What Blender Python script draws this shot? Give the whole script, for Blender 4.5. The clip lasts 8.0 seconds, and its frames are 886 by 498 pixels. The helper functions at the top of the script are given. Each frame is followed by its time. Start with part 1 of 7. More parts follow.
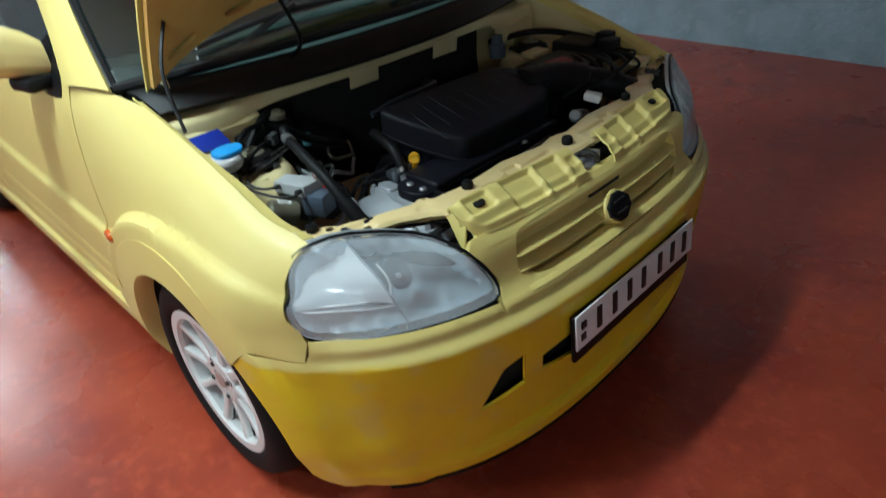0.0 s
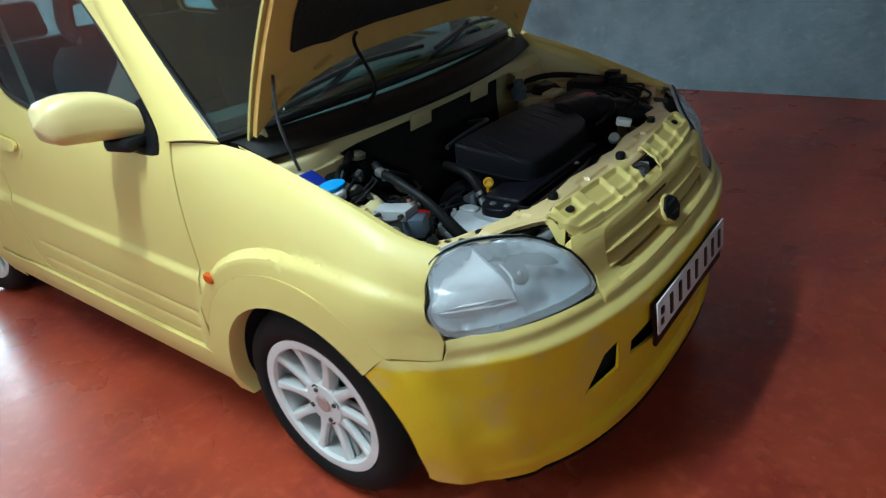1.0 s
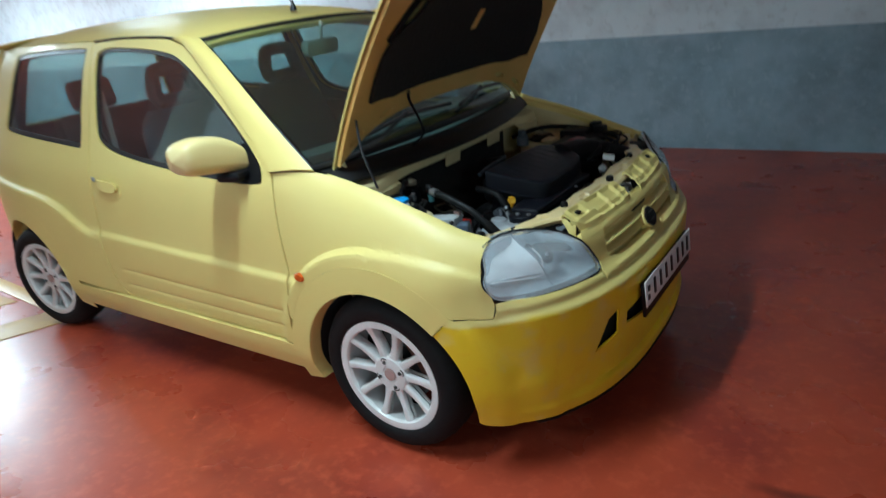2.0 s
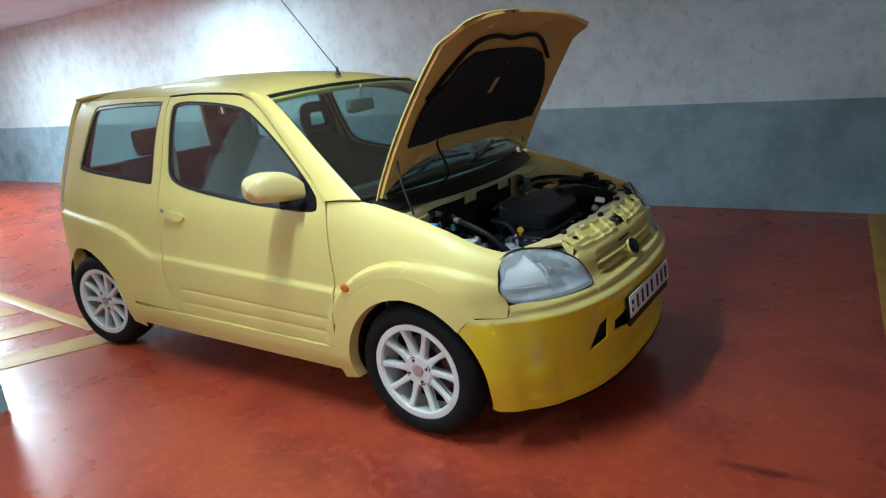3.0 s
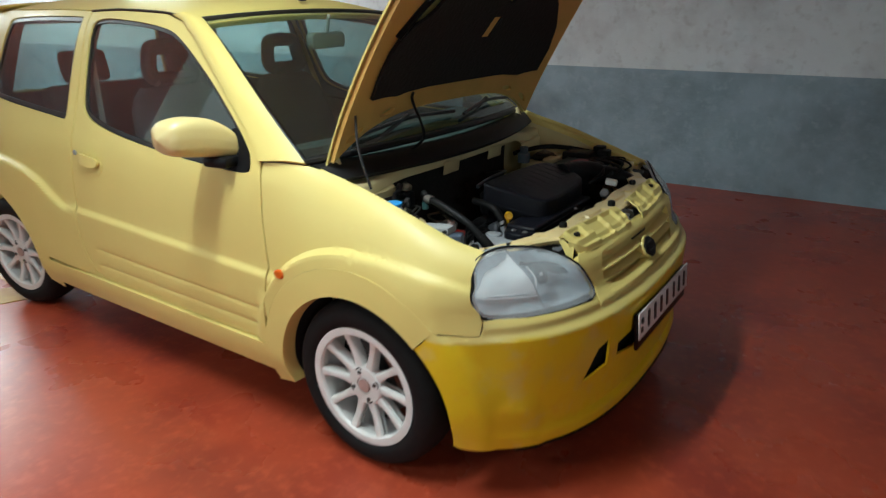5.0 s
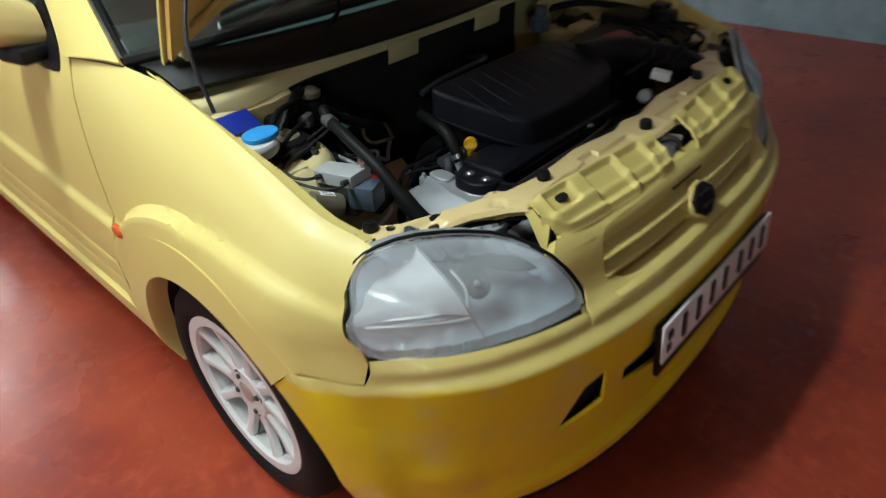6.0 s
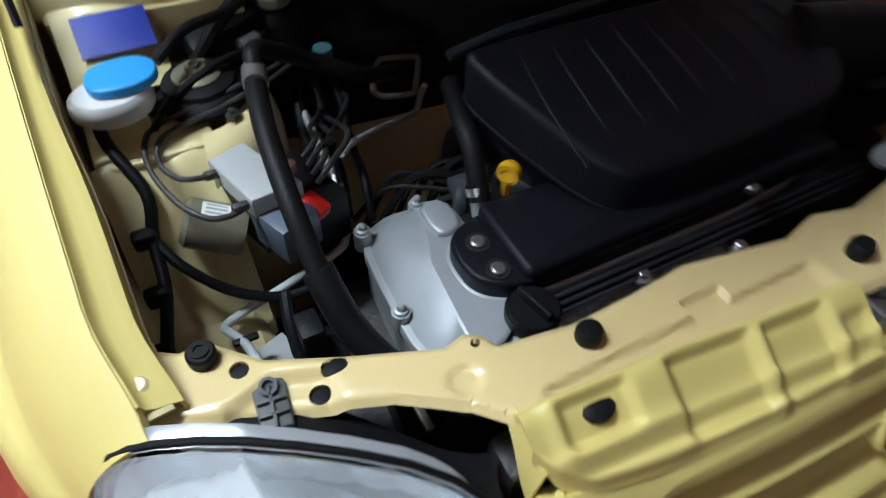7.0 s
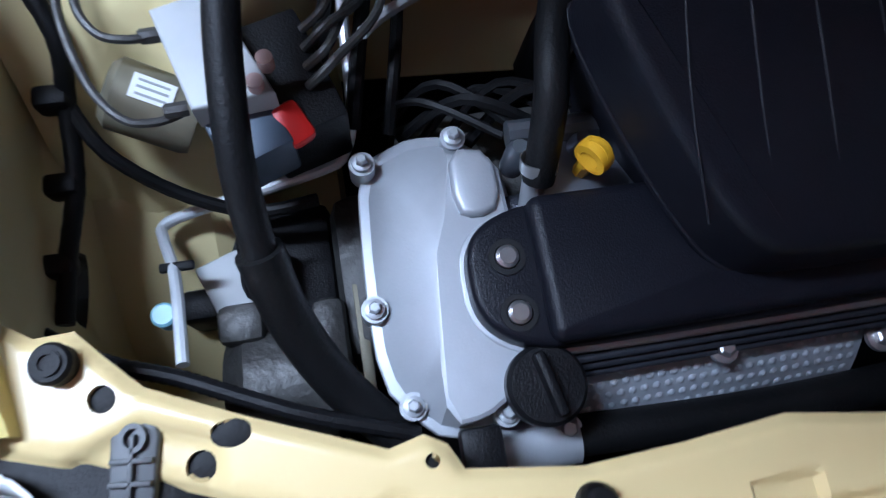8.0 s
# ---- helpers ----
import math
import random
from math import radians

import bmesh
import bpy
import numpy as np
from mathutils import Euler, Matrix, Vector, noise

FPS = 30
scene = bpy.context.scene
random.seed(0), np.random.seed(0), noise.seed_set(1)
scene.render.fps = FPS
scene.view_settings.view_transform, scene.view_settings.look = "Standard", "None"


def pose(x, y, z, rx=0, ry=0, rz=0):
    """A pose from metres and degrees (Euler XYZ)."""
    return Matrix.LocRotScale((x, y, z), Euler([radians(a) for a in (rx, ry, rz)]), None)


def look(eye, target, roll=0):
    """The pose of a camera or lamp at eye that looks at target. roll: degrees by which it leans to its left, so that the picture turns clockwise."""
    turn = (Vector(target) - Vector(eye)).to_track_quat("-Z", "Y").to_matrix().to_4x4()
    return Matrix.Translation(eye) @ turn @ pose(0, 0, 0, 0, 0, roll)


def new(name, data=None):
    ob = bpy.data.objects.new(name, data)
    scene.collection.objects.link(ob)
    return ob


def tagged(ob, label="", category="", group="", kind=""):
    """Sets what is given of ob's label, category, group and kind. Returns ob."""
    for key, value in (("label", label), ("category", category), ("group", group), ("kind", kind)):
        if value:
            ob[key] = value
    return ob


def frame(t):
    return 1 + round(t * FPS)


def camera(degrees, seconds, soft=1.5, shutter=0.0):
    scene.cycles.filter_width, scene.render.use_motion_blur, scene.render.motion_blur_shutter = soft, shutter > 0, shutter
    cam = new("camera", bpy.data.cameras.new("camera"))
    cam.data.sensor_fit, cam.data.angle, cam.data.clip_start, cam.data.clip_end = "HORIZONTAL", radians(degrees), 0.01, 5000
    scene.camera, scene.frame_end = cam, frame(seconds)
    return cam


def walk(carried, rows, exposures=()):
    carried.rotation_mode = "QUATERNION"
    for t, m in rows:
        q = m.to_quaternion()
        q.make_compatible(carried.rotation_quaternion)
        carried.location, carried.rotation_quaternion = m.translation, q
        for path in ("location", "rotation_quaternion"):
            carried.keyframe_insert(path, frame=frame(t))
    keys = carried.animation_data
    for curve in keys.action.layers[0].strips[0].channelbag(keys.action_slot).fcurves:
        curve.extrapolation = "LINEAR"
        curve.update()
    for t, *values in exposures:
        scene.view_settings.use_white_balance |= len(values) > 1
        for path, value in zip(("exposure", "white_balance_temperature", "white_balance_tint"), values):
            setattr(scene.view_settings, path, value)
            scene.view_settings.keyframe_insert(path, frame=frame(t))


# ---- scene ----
cam = camera(68.9, 8.0, soft=1.2, shutter=0.5)
PATH = [
    (0, (1.273, -1.171, 1.386), (0.036, -0.025, 0.311), -5.4),
    (0.5, (1.195, -1.337, 1.369), (-0.007, -0.033, 0.445), -7.5),
    (1, (1.138, -1.563, 1.399), (-0.013, -0.21, 0.48), -7.4),
    (1.5, (1.179, -1.845, 1.414), (0.103, -0.368, 0.602), -8.3),
    (2, (1.295, -2.135, 1.446), (0.178, -0.645, 0.718), -7.4),
    (2.2, (1.343, -2.248, 1.458), (0.206, -0.733, 0.815), -6.8),
    (3.3, (1.499, -2.656, 1.446), (0.385, -1.086, 0.905), -5.7),
    (3.5, (1.495, -2.63, 1.424), (0.369, -1.069, 0.879), -5.9),
    (4, (1.492, -2.608, 1.42), (0.394, -1.041, 0.838), -6.0),
    (4.2, (1.466, -2.554, 1.389), (0.396, -0.987, 0.757), -5.7),
    (5.3, (1.173, -1.81, 1.397), (0.071, -0.295, 0.696), -0.7),
    (5.5, (1.154, -1.614, 1.371), (0.078, -0.103, 0.623), -2.5),
    (6, (1.029, -1.168, 1.332), (-0.142, -0.005, 0.202), -4.3),
    (6.5, (0.81, -0.822, 1.3), (-0.351, 0.216, 0.045), 1.5),
    (6.6, (0.763, -0.754, 1.289), (-0.378, 0.204, -0.045), 1.1),
    (7, (0.643, -0.575, 1.243), (-0.49, 0.063, -0.277), 2.4),
    (7.5, (0.502, -0.466, 1.206), (-0.383, -0.134, -0.556), 6.6),
    (8, (0.375, -0.422, 1.169), (-0.145, -0.18, -0.747), 15.9),
]
EXPOSURES = [(0.0, 0.0, 6300, 8), (0.5, 0.0, 5900, 4), (1.0, -0.05, 5950, 4), (2.0, -0.15, 5950, 6), (3.5, -0.06, 6200, 7), (5.5, -0.12, 7000, 13), (6.5, 0.0, 6650, 14), (7.0, 0.12, 6350, 18), (7.5, 0.2, 5800, 23), (8.0, 0.45, 5500, 27)]
walk(cam, [(t, look(eye, target, roll)) for t, eye, target, roll in PATH], EXPOSURES)

# ---- world and lamps ----
world = bpy.data.worlds.new("garage_air")
world.use_nodes = True
world.node_tree.nodes["Background"].inputs[0].default_value = (0.55, 0.62, 0.70, 1)
world.node_tree.nodes["Background"].inputs[1].default_value = 0.02
scene.world = world
CEIL = 2.86        # underside of the ceiling
WALL_Y = 3.39      # face of the long wall
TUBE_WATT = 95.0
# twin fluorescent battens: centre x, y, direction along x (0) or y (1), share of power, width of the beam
# None is in view; the second is a fill added to brighten the bumper.
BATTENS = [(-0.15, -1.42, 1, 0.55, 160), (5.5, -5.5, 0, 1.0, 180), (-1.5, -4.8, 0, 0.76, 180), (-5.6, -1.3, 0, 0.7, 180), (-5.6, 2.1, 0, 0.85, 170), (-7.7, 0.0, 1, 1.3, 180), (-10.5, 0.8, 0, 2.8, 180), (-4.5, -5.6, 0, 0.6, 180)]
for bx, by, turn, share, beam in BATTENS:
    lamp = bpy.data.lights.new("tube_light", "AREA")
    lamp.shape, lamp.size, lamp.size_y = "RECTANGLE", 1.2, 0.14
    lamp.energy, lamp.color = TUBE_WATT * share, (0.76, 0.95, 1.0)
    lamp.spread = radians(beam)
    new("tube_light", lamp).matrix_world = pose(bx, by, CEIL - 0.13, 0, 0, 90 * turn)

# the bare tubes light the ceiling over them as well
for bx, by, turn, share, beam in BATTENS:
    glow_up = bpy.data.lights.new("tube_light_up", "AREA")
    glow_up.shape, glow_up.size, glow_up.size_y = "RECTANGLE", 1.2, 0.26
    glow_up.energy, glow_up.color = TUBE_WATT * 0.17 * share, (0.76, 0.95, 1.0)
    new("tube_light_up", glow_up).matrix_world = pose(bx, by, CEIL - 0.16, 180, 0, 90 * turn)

# ---- materials ----
def material(name, colour, rough=0.5, metal=0.0, grain=0.0, grain_scale=40.0, stain=0.0, stain_scale=3.0, stain_colour=None, bump=0.0, bump_scale=200.0, coat=0.0, rough_var=0.0):
    """A principled material whose colour varies at two scales, with fine relief."""
    m = bpy.data.materials.new(name)
    m.use_nodes = True
    nt = m.node_tree
    n, link = nt.nodes, nt.links
    p = n["Principled BSDF"]
    p.inputs["Roughness"].default_value = rough
    p.inputs["Metallic"].default_value = metal
    p.inputs["Coat Weight"].default_value = coat
    p.inputs["Coat Roughness"].default_value = 0.06
    at = n.new("ShaderNodeTexCoord")

    def cloud(scale, detail=4.0):
        t = n.new("ShaderNodeTexNoise")
        t.inputs["Scale"].default_value, t.inputs["Detail"].default_value = scale, detail
        link.new(at.outputs["Object"], t.inputs["Vector"])
        return t

    def mixed(a, b, fac, kind="MIX"):
        x = n.new("ShaderNodeMix")
        x.data_type, x.blend_type = "RGBA", kind
        for socket, value in ((x.inputs[6], a), (x.inputs[7], b), (x.inputs[0], fac)):
            if isinstance(value, (tuple, float)):
                socket.default_value = value
            else:
                link.new(value, socket)
        return x.outputs[2]

    out = (*colour, 1.0)
    if grain:
        g = n.new("ShaderNodeMapRange")
        g.inputs[3].default_value, g.inputs[4].default_value = 1 - grain, 1 + grain
        link.new(cloud(grain_scale).outputs[0], g.inputs[0])
        v = n.new("ShaderNodeVectorMath")
        v.operation, v.inputs[0].default_value = "SCALE", colour
        link.new(g.outputs[0], v.inputs["Scale"])
        out = v.outputs[0]
    if stain:
        r = n.new("ShaderNodeMapRange")
        r.inputs[1].default_value, r.inputs[2].default_value, r.inputs[4].default_value = 0.45, 0.72, stain
        link.new(cloud(stain_scale, 6.0).outputs[0], r.inputs[0])
        out = mixed(out, (*(stain_colour or [c * 0.55 for c in colour]), 1.0), r.outputs[0])
    if isinstance(out, tuple):
        p.inputs["Base Color"].default_value = out
    else:
        link.new(out, p.inputs["Base Color"])
    if rough_var:
        r = n.new("ShaderNodeMapRange")
        r.inputs[3].default_value, r.inputs[4].default_value = max(0.02, rough - rough_var), rough + rough_var
        link.new(cloud(stain_scale * 2.3, 5.0).outputs[0], r.inputs[0])
        link.new(r.outputs[0], p.inputs["Roughness"])
    if bump:
        b = n.new("ShaderNodeBump")
        b.inputs["Strength"].default_value, b.inputs["Distance"].default_value = 1.0, bump
        link.new(cloud(bump_scale, 5.0).outputs[0], b.inputs["Height"])
        link.new(b.outputs[0], p.inputs["Normal"])
    return m


YELLOW = material("pale_yellow_paint", (0.71, 0.57, 0.185), 0.48, grain=0.03, grain_scale=6, stain=0.10, stain_scale=2.5, stain_colour=(0.63, 0.47, 0.12), coat=0.05, bump=0.0006, bump_scale=30)
# Mirror shells: a paler yellow than the body.
YELLOW_MIRROR = material("pale_mirror_paint", (0.72, 0.59, 0.27), 0.34, grain=0.03, grain_scale=12, stain=0.2, stain_scale=9, stain_colour=(0.66, 0.50, 0.20), coat=0.4)
YELLOW_BAY = material("dusty_yellow_bay_paint", (0.70, 0.59, 0.315), 0.30, grain=0.06, grain_scale=14, stain=0.35, stain_scale=7, stain_colour=(0.60, 0.49, 0.23), bump=0.0003, bump_scale=60)
YELLOW_SLAM = material("slam_panel_paint", (0.75, 0.575, 0.275), 0.28, grain=0.04, grain_scale=14, stain=0.2, stain_scale=7, stain_colour=(0.66, 0.47, 0.22), bump=0.0003, bump_scale=60, coat=0.2)
# Body yellow with the bonnet underside's orange-brown shade put into the colour.
YELLOW_HOOD = material("shade_toned_hood_paint", (0.80, 0.49, 0.14), 0.45, grain=0.06, grain_scale=14, stain=0.3, stain_scale=6, stain_colour=(0.58, 0.36, 0.08))
PLASTIC = material("black_plastic", (0.007, 0.007, 0.008), 0.42, grain=0.25, grain_scale=60, stain=0.25, stain_scale=9, stain_colour=(0.018, 0.017, 0.016), bump=0.0006, bump_scale=500)
SATIN = material("satin_black_cover", (0.0075, 0.0080, 0.0120), 0.36, grain=0.2, grain_scale=50, stain=0.3, stain_scale=8, stain_colour=(0.012, 0.012, 0.015), bump=0.0004, bump_scale=700)
SATIN.node_tree.nodes["Principled BSDF"].inputs["Specular IOR Level"].default_value = 0.2
PIPE = material("bright_aluminium_pipe", (0.74, 0.77, 0.80), 0.34, 0.35, grain=0.05, grain_scale=90, stain=0.2, stain_scale=25, stain_colour=(0.5, 0.51, 0.52))
RUBBER = material("black_rubber", (0.006, 0.006, 0.0065), 0.5, grain=0.3, grain_scale=50, stain=0.3, stain_scale=10, stain_colour=(0.022, 0.021, 0.02), bump=0.0006, bump_scale=300)
# Near-black for liners and trays; also stands in for shade inside hollows.
DARK = material("black_liner_and_shade", (0.006, 0.006, 0.007), 0.8, grain=0.3, grain_scale=20)
SEAL = material("black_window_seal", (0.012, 0.012, 0.013), 0.4, grain=0.2, grain_scale=80)
ALLOY = material("cast_aluminium", (0.43, 0.45, 0.475), 0.46, 0.4, grain=0.06, grain_scale=90, stain=0.3, stain_scale=12, stain_colour=(0.34, 0.35, 0.37), bump=0.0001, bump_scale=500)
STEEL = material("zinc_plated_steel", (0.55, 0.56, 0.58), 0.30, 0.9, grain=0.1, grain_scale=120, stain=0.3, stain_scale=30, stain_colour=(0.30, 0.28, 0.25))
GREASY = material("greasy_metal", (0.06, 0.058, 0.055), 0.5, 0.4, grain=0.4, grain_scale=35, stain=0.5, stain_scale=14, stain_colour=(0.025, 0.022, 0.02), bump=0.003, bump_scale=60)
BRASSY = material("yellow_passivated_metal", (0.22, 0.20, 0.14), 0.5, 0.35, grain=0.15, grain_scale=60, stain=0.5, stain_scale=16, stain_colour=(0.18, 0.14, 0.09))
WHITE_WHEEL = material("white_wheel_paint", (0.72, 0.72, 0.70), 0.35, grain=0.04, grain_scale=30, stain=0.35, stain_scale=9, stain_colour=(0.50, 0.48, 0.43), coat=0.3)
WHITE_PLASTIC = material("milky_plastic", (0.62, 0.60, 0.58), 0.45, grain=0.05, grain_scale=30, stain=0.25, stain_scale=14, stain_colour=(0.45, 0.46, 0.46))
GREY_PLASTIC = material("grey_plastic", (0.30, 0.31, 0.31), 0.5, grain=0.08, grain_scale=60, stain=0.3, stain_scale=18, stain_colour=(0.20, 0.20, 0.19))
CYAN = material("cyan_plastic", (0.02, 0.30, 0.68), 0.4, grain=0.06, grain_scale=40)
NAVY = material("blue_sticker", (0.008, 0.028, 0.30), 0.35, grain=0.12, grain_scale=60, stain=0.2, stain_scale=20, stain_colour=(0.03, 0.05, 0.2))
RED = material("red_plastic", (0.75, 0.018, 0.012), 0.4, grain=0.06, grain_scale=60)
DULL_RED = material("dull_red_plastic", (0.28, 0.02, 0.025), 0.5, grain=0.1, grain_scale=60)
GOLD = material("yellow_handle_plastic", (0.80, 0.42, 0.015), 0.4, grain=0.06, grain_scale=60)
ORANGE = material("amber_lens", (0.62, 0.10, 0.01), 0.15, grain=0.1, grain_scale=90)
RUST = material("rusty_brake_iron", (0.16, 0.06, 0.04), 0.6, 0.3, grain=0.2, grain_scale=60)
PINK = material("faded_cap_plastic", (0.42, 0.28, 0.25), 0.5, grain=0.1, grain_scale=60)
PAPER = material("white_sticker", (0.72, 0.72, 0.70), 0.5, grain=0.05, grain_scale=80)
LENS_EDGE = material("silvery_lens_edge", (0.55, 0.58, 0.61), 0.2, 0.5, grain=0.05, grain_scale=60, stain=0.3, stain_scale=14)
CHROME = material("lamp_reflector", (0.74, 0.85, 0.90), 0.26, 0.5, grain=0.04, grain_scale=30)
CLOTH = material("grey_seat_cloth", (0.040, 0.068, 0.085), 0.9, grain=0.25, grain_scale=160, stain=0.3, stain_scale=9, bump=0.002, bump_scale=400)
TRIM = material("grey_interior_plastic", (0.026, 0.040, 0.043), 0.6, grain=0.15, grain_scale=90)
PILLAR_TRIM = material("blue_grey_pillar_trim", (0.013, 0.038, 0.050), 0.6, grain=0.12, grain_scale=90)
DARK_GREY = material("dark_grey_plastic", (0.085, 0.088, 0.09), 0.5, grain=0.1, grain_scale=60, stain=0.3, stain_scale=18, stain_colour=(0.05, 0.05, 0.048))
TYRE = material("worn_tyre_rubber", (0.0075, 0.0075, 0.008), 0.7, grain=0.3, grain_scale=50, stain=0.3, stain_scale=10, stain_colour=(0.016, 0.015, 0.014), bump=0.0006, bump_scale=300)
GLOSSY_BLACK = material("black_cowl", (0.004, 0.004, 0.0045), 0.5, grain=0.2, grain_scale=60, stain=0.4, stain_scale=8, stain_colour=(0.014, 0.014, 0.013), bump=0.0008, bump_scale=90)
PALE_BOX = material("pale_grey_casting", (0.40, 0.41, 0.41), 0.5, grain=0.06, grain_scale=60, stain=0.3, stain_scale=18, stain_colour=(0.38, 0.38, 0.37))
LAMP_WHITE = material("silvered_lamp_chamber", (0.90, 0.90, 0.89), 0.40, 0.15, grain=0.04, grain_scale=40)
PAD = material("black_bonnet_felt", (0.012, 0.011, 0.009), 0.95, grain=0.4, grain_scale=70, bump=0.004, bump_scale=60)
SHIELD = material("perforated_heat_shield", (0.62, 0.66, 0.72), 0.38, 0.45, grain=0.1, grain_scale=60, stain=0.4, stain_scale=14, stain_colour=(0.25, 0.26, 0.28))
PLATE = material("plate_white", (0.78, 0.78, 0.78), 0.35, grain=0.03, grain_scale=40)
INK = material("plate_ink", (0.015, 0.015, 0.015), 0.4)
TAIL = material("pale_lamp_lens", (0.50, 0.42, 0.40), 0.15)
for m in (PLASTIC, SATIN, RUBBER, TYRE):
    m.node_tree.nodes["Principled BSDF"].inputs["Specular IOR Level"].default_value = 0.18
GREEN = material("green_paper", (0.02, 0.42, 0.22), 0.5, grain=0.1, grain_scale=60)
NIGHT = material("dark_blue_car_paint", (0.012, 0.014, 0.035), 0.25, coat=0.6, grain=0.1, grain_scale=8)


def paint_with_touch_ups():
    """The bumper's own deeper yellow, with the paler coat feathered in along its top and in patches."""
    m = material("patched_bumper_paint", (0.62, 0.36, 0.012), 0.40, coat=0.2, bump=0.0006, bump_scale=30)
    n, link = m.node_tree.nodes, m.node_tree.links
    at = n.new("ShaderNodeTexCoord")
    big, fine = n.new("ShaderNodeTexNoise"), n.new("ShaderNodeTexNoise")
    big.inputs["Scale"].default_value, big.inputs["Detail"].default_value = 6.0, 4.0
    fine.inputs["Scale"].default_value, fine.inputs["Detail"].default_value = 19.0, 6.0
    split, blot = n.new("ShaderNodeSeparateXYZ"), n.new("ShaderNodeTexNoise")
    blot.inputs["Scale"].default_value, blot.inputs["Detail"].default_value = 11.0, 9.0
    for t in (big, fine, blot):
        link.new(at.outputs["Object"], t.inputs["Vector"])
    link.new(at.outputs["Object"], split.inputs[0])

    def maths(op, a, b):
        x = n.new("ShaderNodeMath")
        x.operation = op
        for s, v in ((x.inputs[0], a), (x.inputs[1], b)):
            if isinstance(v, float):
                s.default_value = v
            else:
                link.new(v, s)
        return x.outputs[0]

    def ramp(value, lo, hi, top=1.0):
        r = n.new("ShaderNodeMapRange")
        r.interpolation_type = "SMOOTHSTEP"
        r.inputs[1].default_value, r.inputs[2].default_value, r.inputs[4].default_value = lo, hi, top
        link.new(value, r.inputs[0])
        return r.outputs[0]

    def mixed(a, b, fac):
        x = n.new("ShaderNodeMix")
        x.data_type = "RGBA"
        for s, v in ((x.inputs[6], a), (x.inputs[7], b), (x.inputs[0], fac)):
            if isinstance(v, tuple):
                s.default_value = v
            else:
                link.new(v, s)
        return x.outputs[2]

    edge = maths("ADD", split.outputs[2], maths("MULTIPLY", maths("SUBTRACT", big.outputs[0], 0.5), 0.045))
    pale = ramp(edge, 0.540, 0.557)
    patch = ramp(big.outputs[0], 0.56, 0.70, 0.55)
    orange = ramp(fine.outputs[0], 0.52, 0.72, 0.55)
    c = mixed((0.78, 0.54, 0.016, 1), (0.76, 0.45, 0.018, 1), orange)
    c = mixed(c, (0.68, 0.48, 0.09, 1), patch)
    c = mixed(c, (0.70, 0.52, 0.16, 1), ramp(blot.outputs[0], 0.54, 0.68, 0.5))
    c = mixed(c, (0.71, 0.57, 0.185, 1), pale)
    link.new(c, n["Principled BSDF"].inputs["Base Color"])
    return m


BUMPER = paint_with_touch_ups()


def glass(name, tint, rough=0.0):
    """Clear or tinted pane: see-through, its gloss rising towards the edge-on view."""
    m = bpy.data.materials.new(name)
    m.use_nodes = True
    n, link = m.node_tree.nodes, m.node_tree.links
    n.clear()
    out, mix, clear, shine, face, power, lift = (n.new("ShaderNode" + k) for k in ("OutputMaterial", "MixShader", "BsdfTransparent", "BsdfGlossy", "LayerWeight", "Math", "MapRange"))
    clear.inputs[0].default_value = (*tint, 1)
    shine.inputs["Roughness"].default_value = max(rough, 0.01)
    face.inputs[0].default_value = 0.5
    power.operation, power.inputs[1].default_value = "POWER", 4.5
    lift.inputs[3].default_value, lift.inputs[4].default_value = 0.19, 0.75
    link.new(face.outputs["Facing"], power.inputs[0])
    link.new(power.outputs[0], lift.inputs[0])
    link.new(lift.outputs[0], mix.inputs[0])
    link.new(clear.outputs[0], mix.inputs[1])
    link.new(shine.outputs[0], mix.inputs[2])
    link.new(mix.outputs[0], out.inputs[0])
    return m


GLASS = glass("tinted_car_glass", (0.78, 0.90, 0.89))
def cloudy_lens():
    """Headlamp plastic gone milky with age; the haze also stands in for reflected light."""
    m = glass("cloudy_lamp_lens", (0.97, 0.98, 0.99), 0.16)
    n, link = m.node_tree.nodes, m.node_tree.links
    n["Map Range"].inputs[3].default_value = 0.10
    haze, mix, at, t, r = (n.new("ShaderNode" + k) for k in ("BsdfDiffuse", "MixShader", "TexCoord", "TexNoise", "MapRange"))
    haze.inputs[0].default_value = (0.86, 0.92, 0.94, 1)
    t.inputs["Scale"].default_value = 7.0
    r.inputs[1].default_value, r.inputs[2].default_value, r.inputs[3].default_value, r.inputs[4].default_value = 0.3, 0.7, 0.15, 0.27
    link.new(at.outputs["Object"], t.inputs["Vector"])
    link.new(t.outputs[0], r.inputs[0])
    link.new(r.outputs[0], mix.inputs[0])
    was = n["Material Output"].inputs[0].links[0].from_socket
    link.new(was, mix.inputs[1])
    link.new(haze.outputs[0], mix.inputs[2])
    link.new(mix.outputs[0], n["Material Output"].inputs[0])
    return m


LENS = cloudy_lens()


# ---- geometry helpers: a shape is (points, faces) ----
def part(name, shape, mat, parent=None, label="", sharp=35, at=None):
    """Links one mesh object under a thing or a part."""
    points, faces = shape
    me = bpy.data.meshes.new(name)
    me.from_pydata([tuple(p) for p in points], [], faces)
    me.materials.append(mat)
    me.shade_smooth()
    me.set_sharp_from_angle(angle=radians(sharp))
    me.update()
    ob = new(name, me)
    if parent:
        ob.parent = parent
    if at is not None:
        ob.matrix_basis = at
    if label:
        ob["label"] = label
    return ob


def again(ob, m, parent=None, name=None):
    """A part that shares another part's mesh."""
    twin = new(name or ob.name.split(".")[0], ob.data)
    twin.parent = parent or ob.parent
    twin.matrix_basis = m
    if "label" in ob:
        twin["label"] = ob["label"]
    return twin


